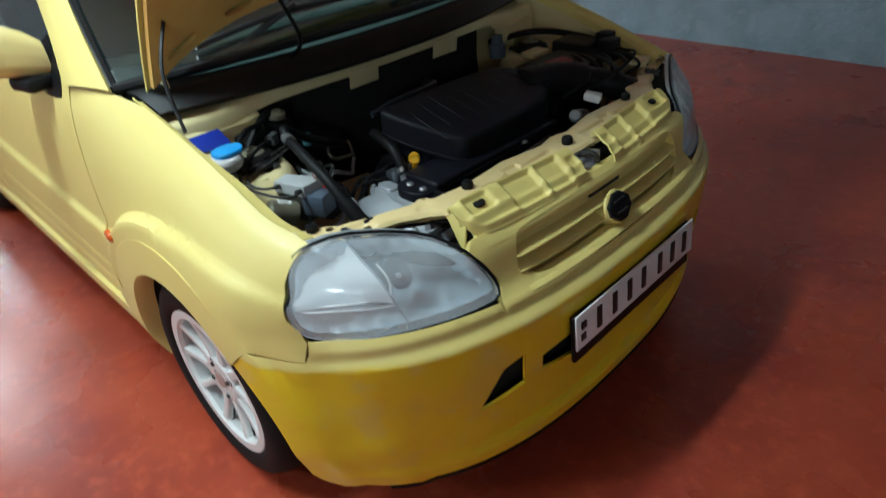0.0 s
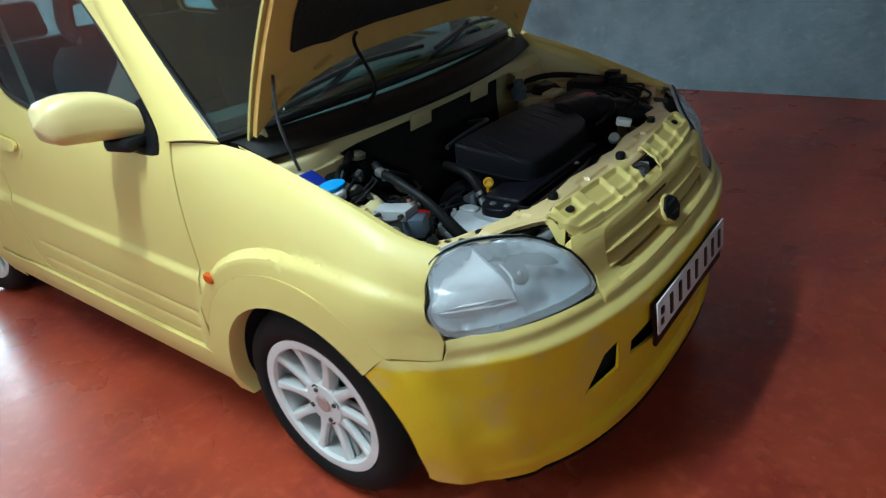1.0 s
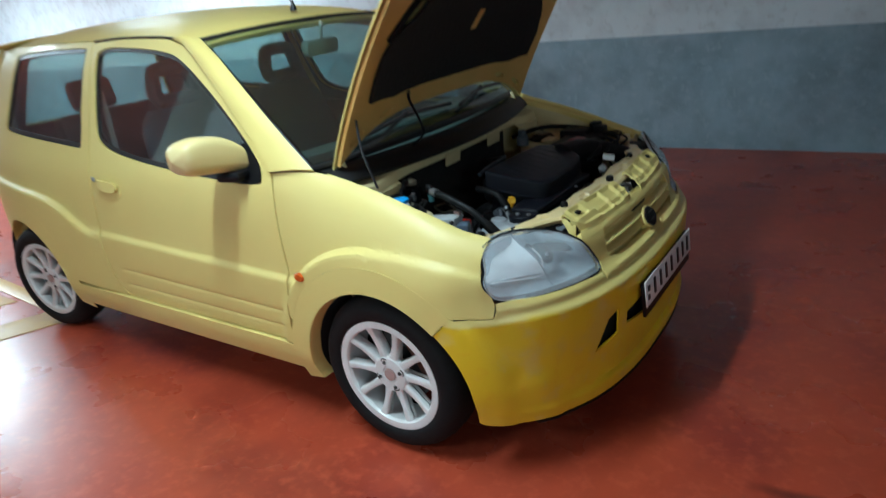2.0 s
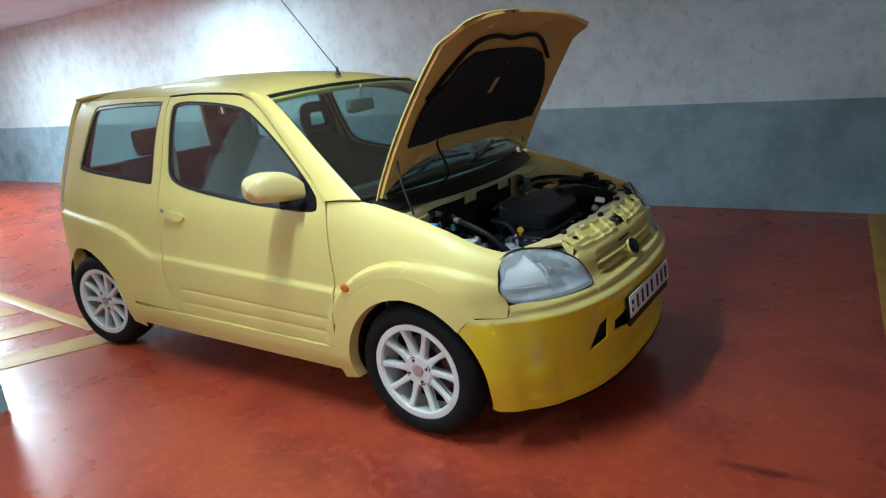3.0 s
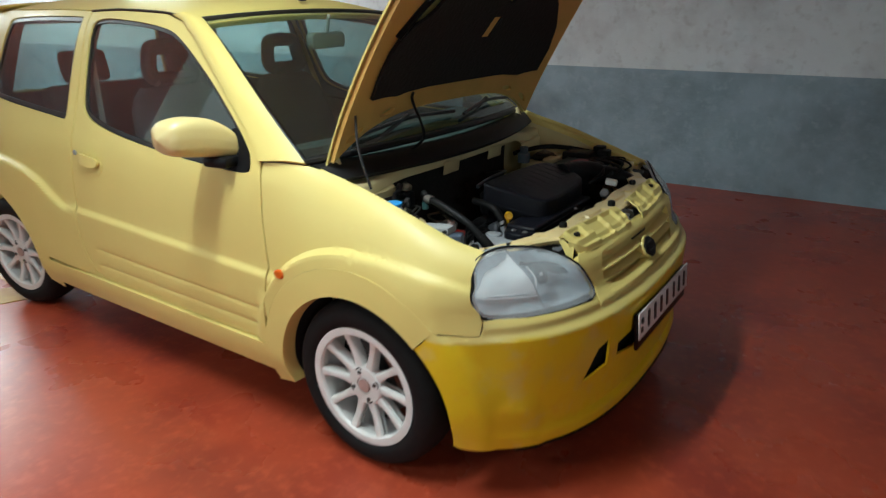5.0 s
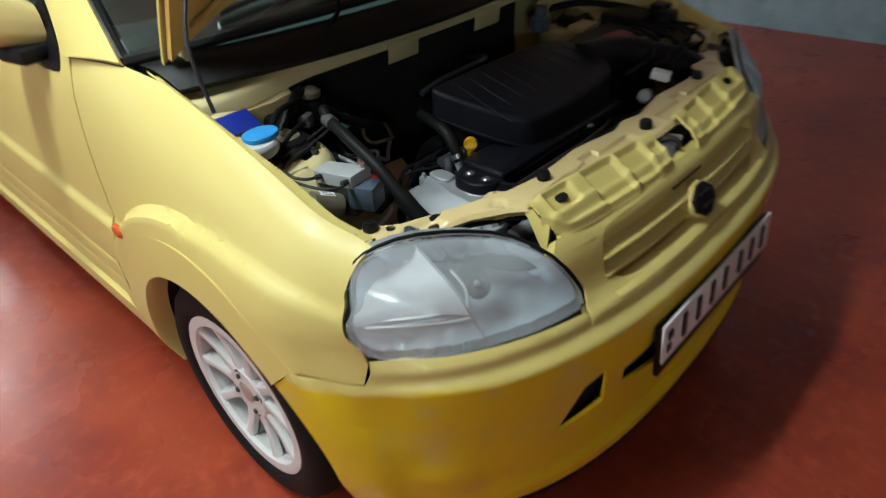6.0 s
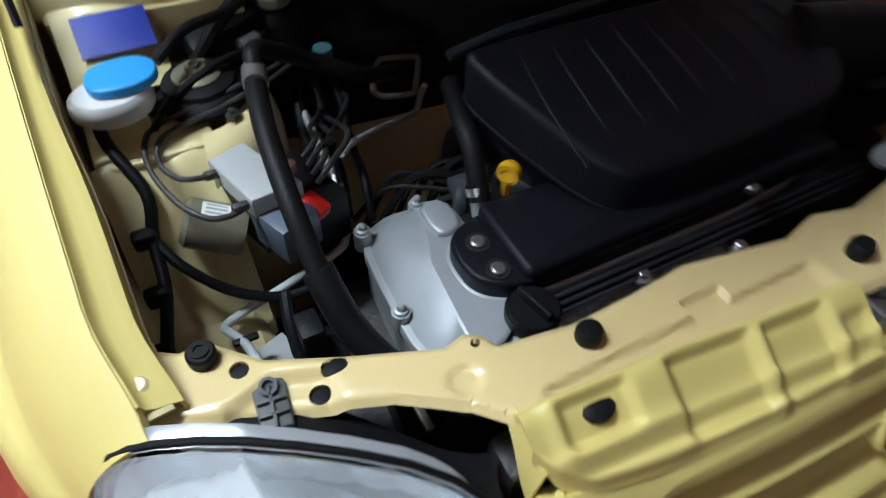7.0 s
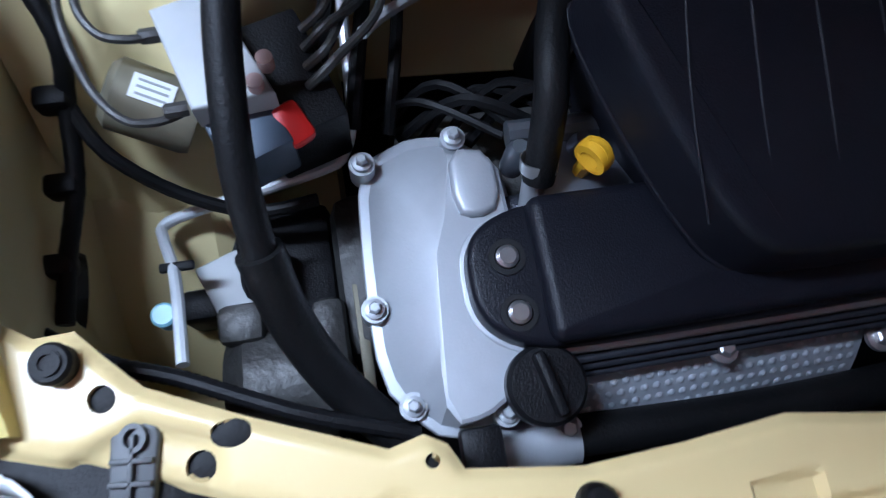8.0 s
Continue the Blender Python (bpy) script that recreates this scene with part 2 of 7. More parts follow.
def joined(*shapes):
    points, faces = [], []
    for p, f in shapes:
        k = len(points)
        points += list(p)
        faces += [tuple(i + k for i in face) for face in f]
    return points, faces


def moved(shape, m):
    return [tuple(m @ Vector(p)) for p in shape[0]], shape[1]


def mirrored(shape):
    return [(p[0], -p[1], p[2]) for p in shape[0]], [tuple(reversed(f)) for f in shape[1]]


def spline(points, n=8, closed=False):
    """Catmull-Rom through the points."""
    pts = [Vector(p) for p in points]
    k = len(pts)
    out = []
    for i in range(k if closed else k - 1):
        a, b, c, d = (pts[(i + j) % k] if closed else pts[min(max(i + j, 0), k - 1)] for j in (-1, 0, 1, 2))
        for s in range(n):
            t = s / n
            out.append(0.5 * (2 * b + (c - a) * t + (2 * a - 5 * b + 4 * c - d) * t * t + (3 * b - a - 3 * c + d) * t ** 3))
    if not closed:
        out.append(pts[-1])
    return out


def tube(points, radius, n=6, sides=10, smooth=True, ribs=0.0):
    """A round hose or rod along the points; ribs: how far every other ring swells."""
    pts = spline(points, n) if smooth else [Vector(p) for p in points]
    verts, faces = [], []
    side = None
    for i, p in enumerate(pts):
        way = (pts[min(i + 1, len(pts) - 1)] - pts[max(i - 1, 0)]).normalized()
        if side is None:
            side = way.orthogonal().normalized()
        side = (side - way * side.dot(way)).normalized()
        up = way.cross(side)
        r = radius[min(i, len(radius) - 1)] if isinstance(radius, list) else radius
        r *= 1 + (ribs if i % 2 else 0)
        for s in range(sides):
            a = 2 * math.pi * s / sides
            verts.append(p + r * (math.cos(a) * side + math.sin(a) * up))
    for i in range(len(pts) - 1):
        for s in range(sides):
            t = (s + 1) % sides
            faces.append((i * sides + s, i * sides + t, (i + 1) * sides + t, (i + 1) * sides + s))
    faces.append(tuple(reversed(range(sides))))
    faces.append(tuple(range((len(pts) - 1) * sides, len(pts) * sides)))
    return verts, faces


def lathe(profile, sides=24, m=Matrix()):
    """Turned about local z; profile: (radius, height) from bottom to top; a ring where it ends as it begins."""
    verts, faces = [], []
    for r, h in profile:
        verts += [m @ Vector((r * math.cos(2 * math.pi * s / sides), r * math.sin(2 * math.pi * s / sides), h)) for s in range(sides)]
    for i in range(len(profile) - 1):
        for s in range(sides):
            t = (s + 1) % sides
            faces.append((i * sides + s, i * sides + t, (i + 1) * sides + t, (i + 1) * sides + s))
    if profile[0] != profile[-1]:
        faces.append(tuple(reversed(range(sides))))
        faces.append(tuple(range((len(profile) - 1) * sides, len(profile) * sides)))
    return verts, faces


def shrunk(poly, d):
    """A closed 2D outline moved inwards by d (outline anticlockwise)."""
    out = []
    k = len(poly)
    for i in range(k):
        a, b, c = Vector(poly[i - 1]), Vector(poly[i]), Vector(poly[(i + 1) % k])
        u, v = (b - a).normalized(), (c - b).normalized()
        n1, n2 = Vector((-u.y, u.x)), Vector((-v.y, v.x))
        w = n1 + n2
        w = w / max(0.35, w.dot(w) / 2) if w.length > 1e-6 else n1
        out.append(b + w * d)
    return out


def turning(poly):
    return sum(a[0] * b[1] - b[0] * a[1] for a, b in zip(poly, list(poly[1:]) + [poly[0]]))


def slab(poly, z0, z1, round_by=0.003, m=Matrix(), steps=3):
    """An outline in x, y pulled up from z0 to z1, its upper rim rounded."""
    poly = [Vector(p[:2]) for p in poly]
    if turning(poly) < 0:
        poly = poly[::-1]
    rings = [(poly, z0)]
    for s in range(steps + 1):
        a = math.pi / 2 * s / steps
        rings.append((shrunk(poly, round_by * (1 - math.cos(a))), z1 - round_by * (1 - math.sin(a))))
    k = len(poly)
    verts = [m @ Vector((p[0], p[1], z)) for ring, z in rings for p in ring]
    faces = [tuple(reversed(range(k)))]
    for i in range(len(rings) - 1):
        for s in range(k):
            t = (s + 1) % k
            faces.append((i * k + s, i * k + t, (i + 1) * k + t, (i + 1) * k + s))
    faces.append(tuple(range((len(rings) - 1) * k, len(rings) * k)))
    return verts, faces


def rounded_rect(w, h, r, n=4, cx=0.0, cy=0.0):
    pts = []
    for sx, sy, a0 in ((1, 1, 0), (-1, 1, 90), (-1, -1, 180), (1, -1, 270)):
        for i in range(n + 1):
            a = radians(a0 + 90 * i / n)
            pts.append((cx + sx * (w / 2 - r) + r * math.cos(a), cy + sy * (h / 2 - r) + r * math.sin(a)))
    return pts


def box(sx, sy, sz, r=0.004, m=Matrix()):
    """A box with rounded edges, centred."""
    bm = bmesh.new()
    bmesh.ops.create_cube(bm, size=1)
    bmesh.ops.scale(bm, vec=(sx, sy, sz), verts=bm.verts)
    if r:
        bmesh.ops.bevel(bm, geom=bm.edges[:], offset=min(r, 0.45 * min(sx, sy, sz)), segments=2, profile=0.5, affect="EDGES")
    bm.verts.ensure_lookup_table()
    shape = ([m @ v.co for v in bm.verts], [tuple(v.index for v in f.verts) for f in bm.faces])
    bm.free()
    return shape


def grid(fn, nu, nv):
    """A sheet of nu x nv cells; fn(u, v) with u and v from 0 to 1."""
    verts = [fn(i / nu, j / nv) for j in range(nv + 1) for i in range(nu + 1)]
    faces = [(j * (nu + 1) + i, j * (nu + 1) + i + 1, (j + 1) * (nu + 1) + i + 1, (j + 1) * (nu + 1) + i) for j in range(nv) for i in range(nu)]
    return verts, faces


def thick(shape, d):
    """A sheet given depth: the second skin lies d behind the first, along its normals."""
    me = bpy.data.meshes.new("sheet")
    me.from_pydata([tuple(p) for p in shape[0]], [], shape[1])
    normals = [v.normal.copy() for v in me.vertices]
    bpy.data.meshes.remove(me)
    k = len(shape[0])
    verts = [Vector(p) for p in shape[0]] + [Vector(p) - n * d for p, n in zip(shape[0], normals)]
    faces = list(shape[1]) + [tuple(i + k for i in reversed(f)) for f in shape[1]]
    seen = {}
    for f in shape[1]:
        for a, b in zip(f, f[1:] + f[:1]):
            seen[(a, b)] = 1
    for a, b in list(seen):
        if (b, a) not in seen:
            faces.append((b, a, a + k, b + k))
    return verts, faces


def within(p, poly):
    inside = False
    for a, b in zip(poly, list(poly[1:]) + [poly[0]]):
        if (a[1] > p[1]) != (b[1] > p[1]) and p[0] < (b[0] - a[0]) * (p[1] - a[1]) / (b[1] - a[1]) + a[0]:
            inside = not inside
    return inside


def rim_distance(p, poly):
    """How far a place lies inside an outline."""
    best = 1.0
    for a, b in zip(poly, list(poly[1:]) + [poly[0]]):
        ax, ay, ex, ey = a[0], a[1], b[0] - a[0], b[1] - a[1]
        t = min(1.0, max(0.0, ((p[0] - ax) * ex + (p[1] - ay) * ey) / max(1e-9, ex * ex + ey * ey)))
        best = min(best, math.hypot(p[0] - ax - t * ex, p[1] - ay - t * ey))
    return best


def dense(poly, step):
    out = []
    for a, b in zip(poly, list(poly[1:]) + [poly[0]]):
        a, b = Vector(a[:2]), Vector(b[:2])
        k = max(1, int((b - a).length / step))
        out += [a + (b - a) * i / k for i in range(k)]
    return out


def panel(poly, fn, step=0.03, holes=(), lines=(), depth=0.014, fill=True):
    """A pressed sheet: a flat outline with holes, meshed and laid onto the surface fn(u, v). lines: rows of points that the mesh keeps."""
    from mathutils.geometry import delaunay_2d_cdt
    loops = [dense(poly, step)] + [dense(h, step) for h in holes]
    pts, edges = [], []
    for loop in loops:
        k = len(pts)
        pts += loop
        edges += [(k + i, k + (i + 1) % len(loop)) for i in range(len(loop))]
    rim = list(pts)
    us, vs = [p[0] for p in loops[0]], [p[1] for p in loops[0]]
    for row in lines:
        for p in row:
            if within(p, loops[0]) and not any(within(p, h) for h in loops[1:]) and min((Vector(p) - q).length for q in rim) > 0.25 * step:
                pts.append(Vector(p))
    near = rim + pts[len(rim):]
    for i in range(int((max(us) - min(us)) / step) + 2 if fill else 0):
        for j in range(int((max(vs) - min(vs)) / step) + 2):
            p = Vector((min(us) + (i + 0.5 * (j % 2)) * step, min(vs) + j * step))
            if within(p, loops[0]) and not any(within(p, h) for h in loops[1:]) and min((p - q).length_squared for q in near) > (0.55 * step) ** 2:
                pts.append(p)
    flat, _, tris, *_ = delaunay_2d_cdt(pts, edges, [], 0, 1e-6)
    keep = []
    for t in tris:
        c = sum((flat[i] for i in t), Vector((0, 0))) / 3
        if within(c, loops[0]) and not any(within(c, h) for h in loops[1:]):
            keep.append(tuple(t))
    return thick(([fn(p[0], p[1]) for p in flat], keep), depth)


def table(v, rows):
    if v <= rows[0][0]:
        return rows[0][1]
    for (a, p), (b, q) in zip(rows, rows[1:]):
        if v <= b:
            return p + (q - p) * (v - a) / (b - a)
    return rows[-1][1]


def ease(x):
    x = min(1.0, max(0.0, x))
    return x * x * (3 - 2 * x)

# ---- the garage ----
def floor_paint():
    m = material("red_floor_paint", (0.38, 0.055, 0.024), 0.29, grain=0.16, grain_scale=9, stain=0.55, stain_scale=1.3, stain_colour=(0.33, 0.056, 0.028), bump=0.0022, bump_scale=7, rough_var=0.10)
    n, link = m.node_tree.nodes, m.node_tree.links
    p = n["Principled BSDF"]
    at, big, fine = n.new("ShaderNodeTexCoord"), n.new("ShaderNodeTexNoise"), n.new("ShaderNodeTexNoise")
    big.inputs["Scale"].default_value, big.inputs["Detail"].default_value = 2.2, 8.0
    fine.inputs["Scale"].default_value, fine.inputs["Detail"].default_value = 26.0, 6.0
    was = p.inputs["Base Color"].links[0].from_socket
    for t in (big, fine):
        link.new(at.outputs["Object"], t.inputs["Vector"])
    for t, lo, hi, top, c in ((big, 0.48, 0.66, 0.75, (0.22, 0.026, 0.018, 1)), (fine, 0.50, 0.72, 0.55, (0.50, 0.088, 0.040, 1))):
        r, x = n.new("ShaderNodeMapRange"), n.new("ShaderNodeMix")
        r.inputs[1].default_value, r.inputs[2].default_value, r.inputs[4].default_value = lo, hi, top
        x.data_type = "RGBA"
        link.new(t.outputs[0], r.inputs[0])
        link.new(r.outputs[0], x.inputs[0])
        link.new(was, x.inputs[6])
        x.inputs[7].default_value = c
        was = x.outputs[2]
    # a dark oily streak in front of the bay
    place, size, smear, mask, x = (n.new("ShaderNode" + k) for k in ("Mapping", "VectorMath", "TexNoise", "Math", "Mix"))
    place.vector_type = "TEXTURE"
    place.inputs["Location"].default_value = (1.21 - (X0 + X1) / 2, -0.455 - (WALL_Y + Y0) / 2, 0.1)
    place.inputs["Rotation"].default_value = (0, 0, radians(4))
    place.inputs["Scale"].default_value = (0.27, 0.045, 1.0)
    size.operation = "LENGTH"
    smear.inputs["Scale"].default_value, smear.inputs["Detail"].default_value = 9.0, 5.0
    mask.operation = "SUBTRACT"
    mask.use_clamp = True
    link.new(at.outputs["Object"], place.inputs[0])
    link.new(place.outputs[0], size.inputs[0])
    link.new(at.outputs["Object"], smear.inputs["Vector"])
    r = n.new("ShaderNodeMapRange")
    r.inputs[1].default_value, r.inputs[2].default_value, r.inputs[3].default_value, r.inputs[4].default_value = 0.2, 1.2, 1.15, 0.0
    link.new(size.outputs["Value"], r.inputs[0])
    link.new(r.outputs[0], mask.inputs[0])
    link.new(smear.outputs[0], mask.inputs[1])
    x.data_type = "RGBA"
    x.inputs[7].default_value = (0.05, 0.012, 0.010, 1)
    link.new(mask.outputs[0], x.inputs[0])
    link.new(was, x.inputs[6])
    link.new(x.outputs[2], p.inputs["Base Color"])
    return m


def wall_paint():
    """Rough plaster, white above and blue-grey to one metre, scuffed."""
    m = material("two_tone_wall_paint", (0.62, 0.65, 0.66), 0.75, bump=0.006, bump_scale=22)
    n, link = m.node_tree.nodes, m.node_tree.links
    p = n["Principled BSDF"]
    at, split = n.new("ShaderNodeTexCoord"), n.new("ShaderNodeSeparateXYZ")
    link.new(at.outputs["Object"], split.inputs[0])
    clouds = []
    for scale in (1.1, 16.0, 5.0):
        t = n.new("ShaderNodeTexNoise")
        t.inputs["Scale"].default_value, t.inputs["Detail"].default_value = scale, 8.0
        link.new(at.outputs["Object"], t.inputs["Vector"])
        clouds.append(t)

    def mixed(a, b, fac):
        x = n.new("ShaderNodeMix")
        x.data_type = "RGBA"
        for s, v in ((x.inputs[6], a), (x.inputs[7], b), (x.inputs[0], fac)):
            if isinstance(v, (tuple, float)):
                s.default_value = v
            else:
                link.new(v, s)
        return x.outputs[2]

    def ramp(value, lo, hi, top=1.0):
        r = n.new("ShaderNodeMapRange")
        r.inputs[1].default_value, r.inputs[2].default_value, r.inputs[4].default_value = lo, hi, top
        link.new(value, r.inputs[0])
        return r.outputs[0]

    upper = mixed((0.73, 0.85, 0.89, 1), (0.62, 0.72, 0.76, 1), ramp(clouds[2].outputs[0], 0.45, 0.7))
    lower = mixed((0.33, 0.475, 0.55, 1), (0.24, 0.36, 0.42, 1), ramp(clouds[2].outputs[0], 0.40, 0.70))
    lower = mixed(lower, (0.38, 0.52, 0.58, 1), ramp(clouds[1].outputs[0], 0.54, 0.70, 0.6))
    lower = mixed(lower, (0.08, 0.11, 0.12, 1), ramp(clouds[0].outputs[0], 0.56, 0.72, 0.5))
    upper = mixed(upper, (0.45, 0.52, 0.54, 1), ramp(clouds[1].outputs[0], 0.56, 0.74, 0.5))
    line, lean = n.new("ShaderNodeMath"), n.new("ShaderNodeMath")
    lean.operation, lean.inputs[1].default_value = "MULTIPLY_ADD", 0.0125
    lean.inputs[2].default_value = -0.980
    line.operation, line.inputs[1].default_value = "GREATER_THAN", 0.0
    link.new(split.outputs[0], lean.inputs[0])
    rise = n.new("ShaderNodeMath")
    link.new(lean.outputs[0], rise.inputs[0])
    link.new(split.outputs[2], rise.inputs[1])
    link.new(rise.outputs[0], line.inputs[0])
    link.new(mixed(lower, upper, line.outputs[0]), p.inputs["Base Color"])
    return m


X0, X1, Y0 = -16.0, 7.0, -7.0
FLOOR_PAINT, WALL_PAINT = floor_paint(), wall_paint()
CEILING_PAINT = material("ceiling_concrete", (0.56, 0.66, 0.72), 0.85, grain=0.08, grain_scale=6, stain=0.3, stain_scale=1.2, bump=0.004, bump_scale=20)
LINE_PAINT = material("worn_yellow_line_paint", (0.50, 0.27, 0.03), 0.42, grain=0.12, grain_scale=20, stain=0.6, stain_scale=6, stain_colour=(0.38, 0.13, 0.04))


def sheet(name, w, d, h, m, mat, label):
    return tagged(part(name, box(w, d, h, 0, Matrix()), mat, at=m), label, kind="structure")


sheet("floor", X1 - X0, WALL_Y - Y0 + 0.4, 0.2, pose((X0 + X1) / 2, (WALL_Y + Y0) / 2, -0.1), FLOOR_PAINT, "glossy red painted concrete garage floor with scuffs and dark stains")
sheet("wall_north", X1 - X0 + 0.4, 0.2, CEIL, pose((X0 + X1) / 2, WALL_Y + 0.1, 0), WALL_PAINT, "").matrix_basis = pose((X0 + X1) / 2, WALL_Y + 0.1, 0)
bpy.data.objects["wall_north"].data.transform(Matrix.Translation((0, 0, CEIL / 2)))
tagged(bpy.data.objects["wall_north"], "rough plastered wall, white above a blue-grey painted lower band")
for nm, w, d, m in (("wall_south", X1 - X0 + 0.4, 0.2, pose((X0 + X1) / 2, Y0 - 0.1, 0)), ("wall_east", 0.2, WALL_Y - Y0, pose(X1 + 0.1, (WALL_Y + Y0) / 2, 0)), ("wall_west", 0.2, WALL_Y - Y0, pose(X0 - 0.1, (WALL_Y + Y0) / 2, 0))):
    ob = sheet(nm, w, d, CEIL, m, WALL_PAINT, "rough plastered garage wall, white above blue-grey")
    ob.data.transform(Matrix.Translation((0, 0, CEIL / 2)))
sheet("ceiling", X1 - X0 + 0.4, WALL_Y - Y0 + 0.4, 0.2, pose((X0 + X1) / 2, (WALL_Y + Y0) / 2, CEIL + 0.1), CEILING_PAINT, "pale grey flat concrete garage ceiling")

column = part("column", slab(rounded_rect(0.42, 0.42, 0.02), 0, CEIL, 0.0), WALL_PAINT, at=pose(-2.30, -1.71, 0))
tagged(column, "square pale plastered column with blue-grey lower band", "column", kind="structure")


# floor markings
def stripe(name, quad, label):
    return tagged(part(name, slab(dense(quad, 0.25), 0.0005, 0.004, 0.001), LINE_PAINT), label, "floor marking", kind="structure")


stripe("bay_line", [(1.82, -3.5), (1.94, -3.5), (1.495, WALL_Y - 0.02), (1.375, WALL_Y - 0.02)], "worn yellow painted bay line on the red floor")
stripe("bay_line", [(-6.2, -0.47), (-2.78, -0.63), (-2.78, -0.73), (-6.2, -0.57)], "worn yellow painted bay line behind the parked car")
for k in range(6):
    x = -2.42 - 0.66 * k
    stripe("hatch_stripe", [(x, -0.74), (x - 0.27, -0.74), (x - 0.75, -1.7), (x - 0.48, -1.7)], "worn yellow diagonal hatching stripe on the floor")


# ceiling battens, all out of view, the bumper's fill among them
BATTEN_WHITE = material("batten_enamel", (0.7, 0.7, 0.7), 0.4, grain=0.03, grain_scale=20)
TUBE_GLOW = bpy.data.materials.new("tube_glow")
TUBE_GLOW.use_nodes = True
glow = TUBE_GLOW.node_tree.nodes["Principled BSDF"]
glow.inputs["Emission Color"].default_value, glow.inputs["Emission Strength"].default_value = (0.93, 0.97, 1.0, 1), 9.0
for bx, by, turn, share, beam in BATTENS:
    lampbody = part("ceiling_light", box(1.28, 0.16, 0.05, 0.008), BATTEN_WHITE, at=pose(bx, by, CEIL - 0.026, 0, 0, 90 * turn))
    tagged(lampbody, "white twin-tube fluorescent batten, lit, on the ceiling, out of view", "ceiling light", "garage ceiling lights")
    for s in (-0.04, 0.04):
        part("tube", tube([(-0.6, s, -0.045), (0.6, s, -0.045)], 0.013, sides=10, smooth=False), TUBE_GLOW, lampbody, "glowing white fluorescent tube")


# the dark car in the next bay
def far_car():
    root = tagged(new("parked_car"), "dark blue parked car in the next bay, only its corner seen", "car")
    root.matrix_basis = pose(2.46, 1.42, 0, 0, 0, 93)

    def hull(u, v):
        # u round the section, v along the length
        x = -1.9 + 3.8 * v
        top = table(v, [(0, 0.62), (0.04, 0.80), (0.22, 0.92), (0.36, 1.36), (0.6, 1.44), (0.86, 1.30), (0.97, 0.85), (1, 0.7)])
        w = table(v, [(0, 0.62), (0.05, 0.78), (0.2, 0.84), (0.8, 0.85), (0.96, 0.78), (1, 0.66)])
        a = math.pi * u
        z = 0.2 + (top - 0.2) * math.sin(a) ** 0.55
        y = w * math.copysign(abs(math.cos(a)) ** 0.45, math.cos(a)) * (1 - 0.28 * ease((z - 0.85) / 0.5))
        return (x, y, z)
    part("body", grid(hull, 32, 40), NIGHT, root, "glossy dark blue body")
    part("bumper", thick(grid(lambda u, v: (-1.93 + 0.12 * (2 * u - 1) ** 4 - 0.03 * math.sin(math.pi * v), 0.8 * (2 * u - 1), 0.25 + 0.34 * v), 20, 6), 0.02), PLASTIC, root, "dark bumper")
    tyre = None
    for x in (-1.25, 1.25):
        for s in (-1, 1):
            m = pose(x, 0.76 * s, 0.3, 90, 0, 0)
            if not tyre:
                tyre = part("wheel", lathe([(0.2, -0.09), (0.29, -0.09), (0.30, -0.06), (0.30, 0.06), (0.29, 0.09), (0.2, 0.09)], 28), RUBBER, root, at=m)
            else:
                again(tyre, m)


far_car()

# ---- the yellow hatchback: surfaces ----
def smooth_table(v, rows):
    """Cubic through the rows, flat at no overshoot."""
    if v <= rows[0][0]:
        return rows[0][1]
    if v >= rows[-1][0]:
        return rows[-1][1]
    k = max(i for i in range(len(rows) - 1) if rows[i][0] <= v)
    (a, p), (b, q) = rows[k], rows[k + 1]
    d = (q - p) / (b - a)
    d0 = d if k == 0 else (p - rows[k - 1][1]) / (a - rows[k - 1][0])
    d1 = d if k + 2 == len(rows) else (rows[k + 2][1] - q) / (rows[k + 2][0] - b)
    m0 = 0 if d0 * d <= 0 else 2 * d0 * d / (d0 + d)
    m1 = 0 if d1 * d <= 0 else 2 * d1 * d / (d1 + d)
    t = (v - a) / (b - a)
    h = b - a
    return (2 * t ** 3 - 3 * t * t + 1) * p + (t ** 3 - 2 * t * t + t) * h * m0 + (3 * t * t - 2 * t ** 3) * q + (t ** 3 - t * t) * h * m1


HALF = [(0.05, 0.72), (0.18, 0.745), (0.30, 0.783), (0.45, 0.790), (0.60, 0.792), (0.70, 0.789), (0.80, 0.782), (0.90, 0.768), (0.97, 0.745), (1.05, 0.715), (1.2, 0.66), (1.38, 0.59), (1.46, 0.545)]
NOSE = [(0.05, 0.470), (0.17, 0.496), (0.222, 0.506), (0.240, 0.493), (0.35, 0.504), (0.5, 0.517), (0.544, 0.519), (0.552, 0.515), (0.561, 0.502), (0.570, 0.493), (0.588, 0.489), (0.596, 0.480), (0.605, 0.466), (0.62, 0.455), (0.70, 0.43), (0.74, 0.385), (0.79, 0.33), (0.85, 0.28)]
POW = 2.6
FX, FZ, FR = -0.01, 0.272, 0.335      # front wheel arch
RX, RZ, RR = -2.41, 0.275, 0.350      # rear wheel arch
FLARE = 0.140


def half(x, z):
    """Half the body's width at x, z, without flares and cladding."""
    b = smooth_table(z, HALF)
    if x > 0.15:
        q = min(0.9999, (x - 0.15) / smooth_table(z, NOSE))
        b *= (1 - q ** POW) ** (1 / POW)
    if x < -2.2:
        b -= 0.10 * min(1, (-2.2 - x) / 0.6) ** 2
    return b


# upper edge of the rear flare, running down into the door's crease
HAUNCH = [(-2.80, 0.818), (-2.60, 0.820), (-2.40, 0.813), (-2.16, 0.790), (-2.03, 0.768), (-1.91, 0.731), (-1.80, 0.674), (-1.71, 0.634), (-1.62, 0.620), (-1.50, 0.618)]


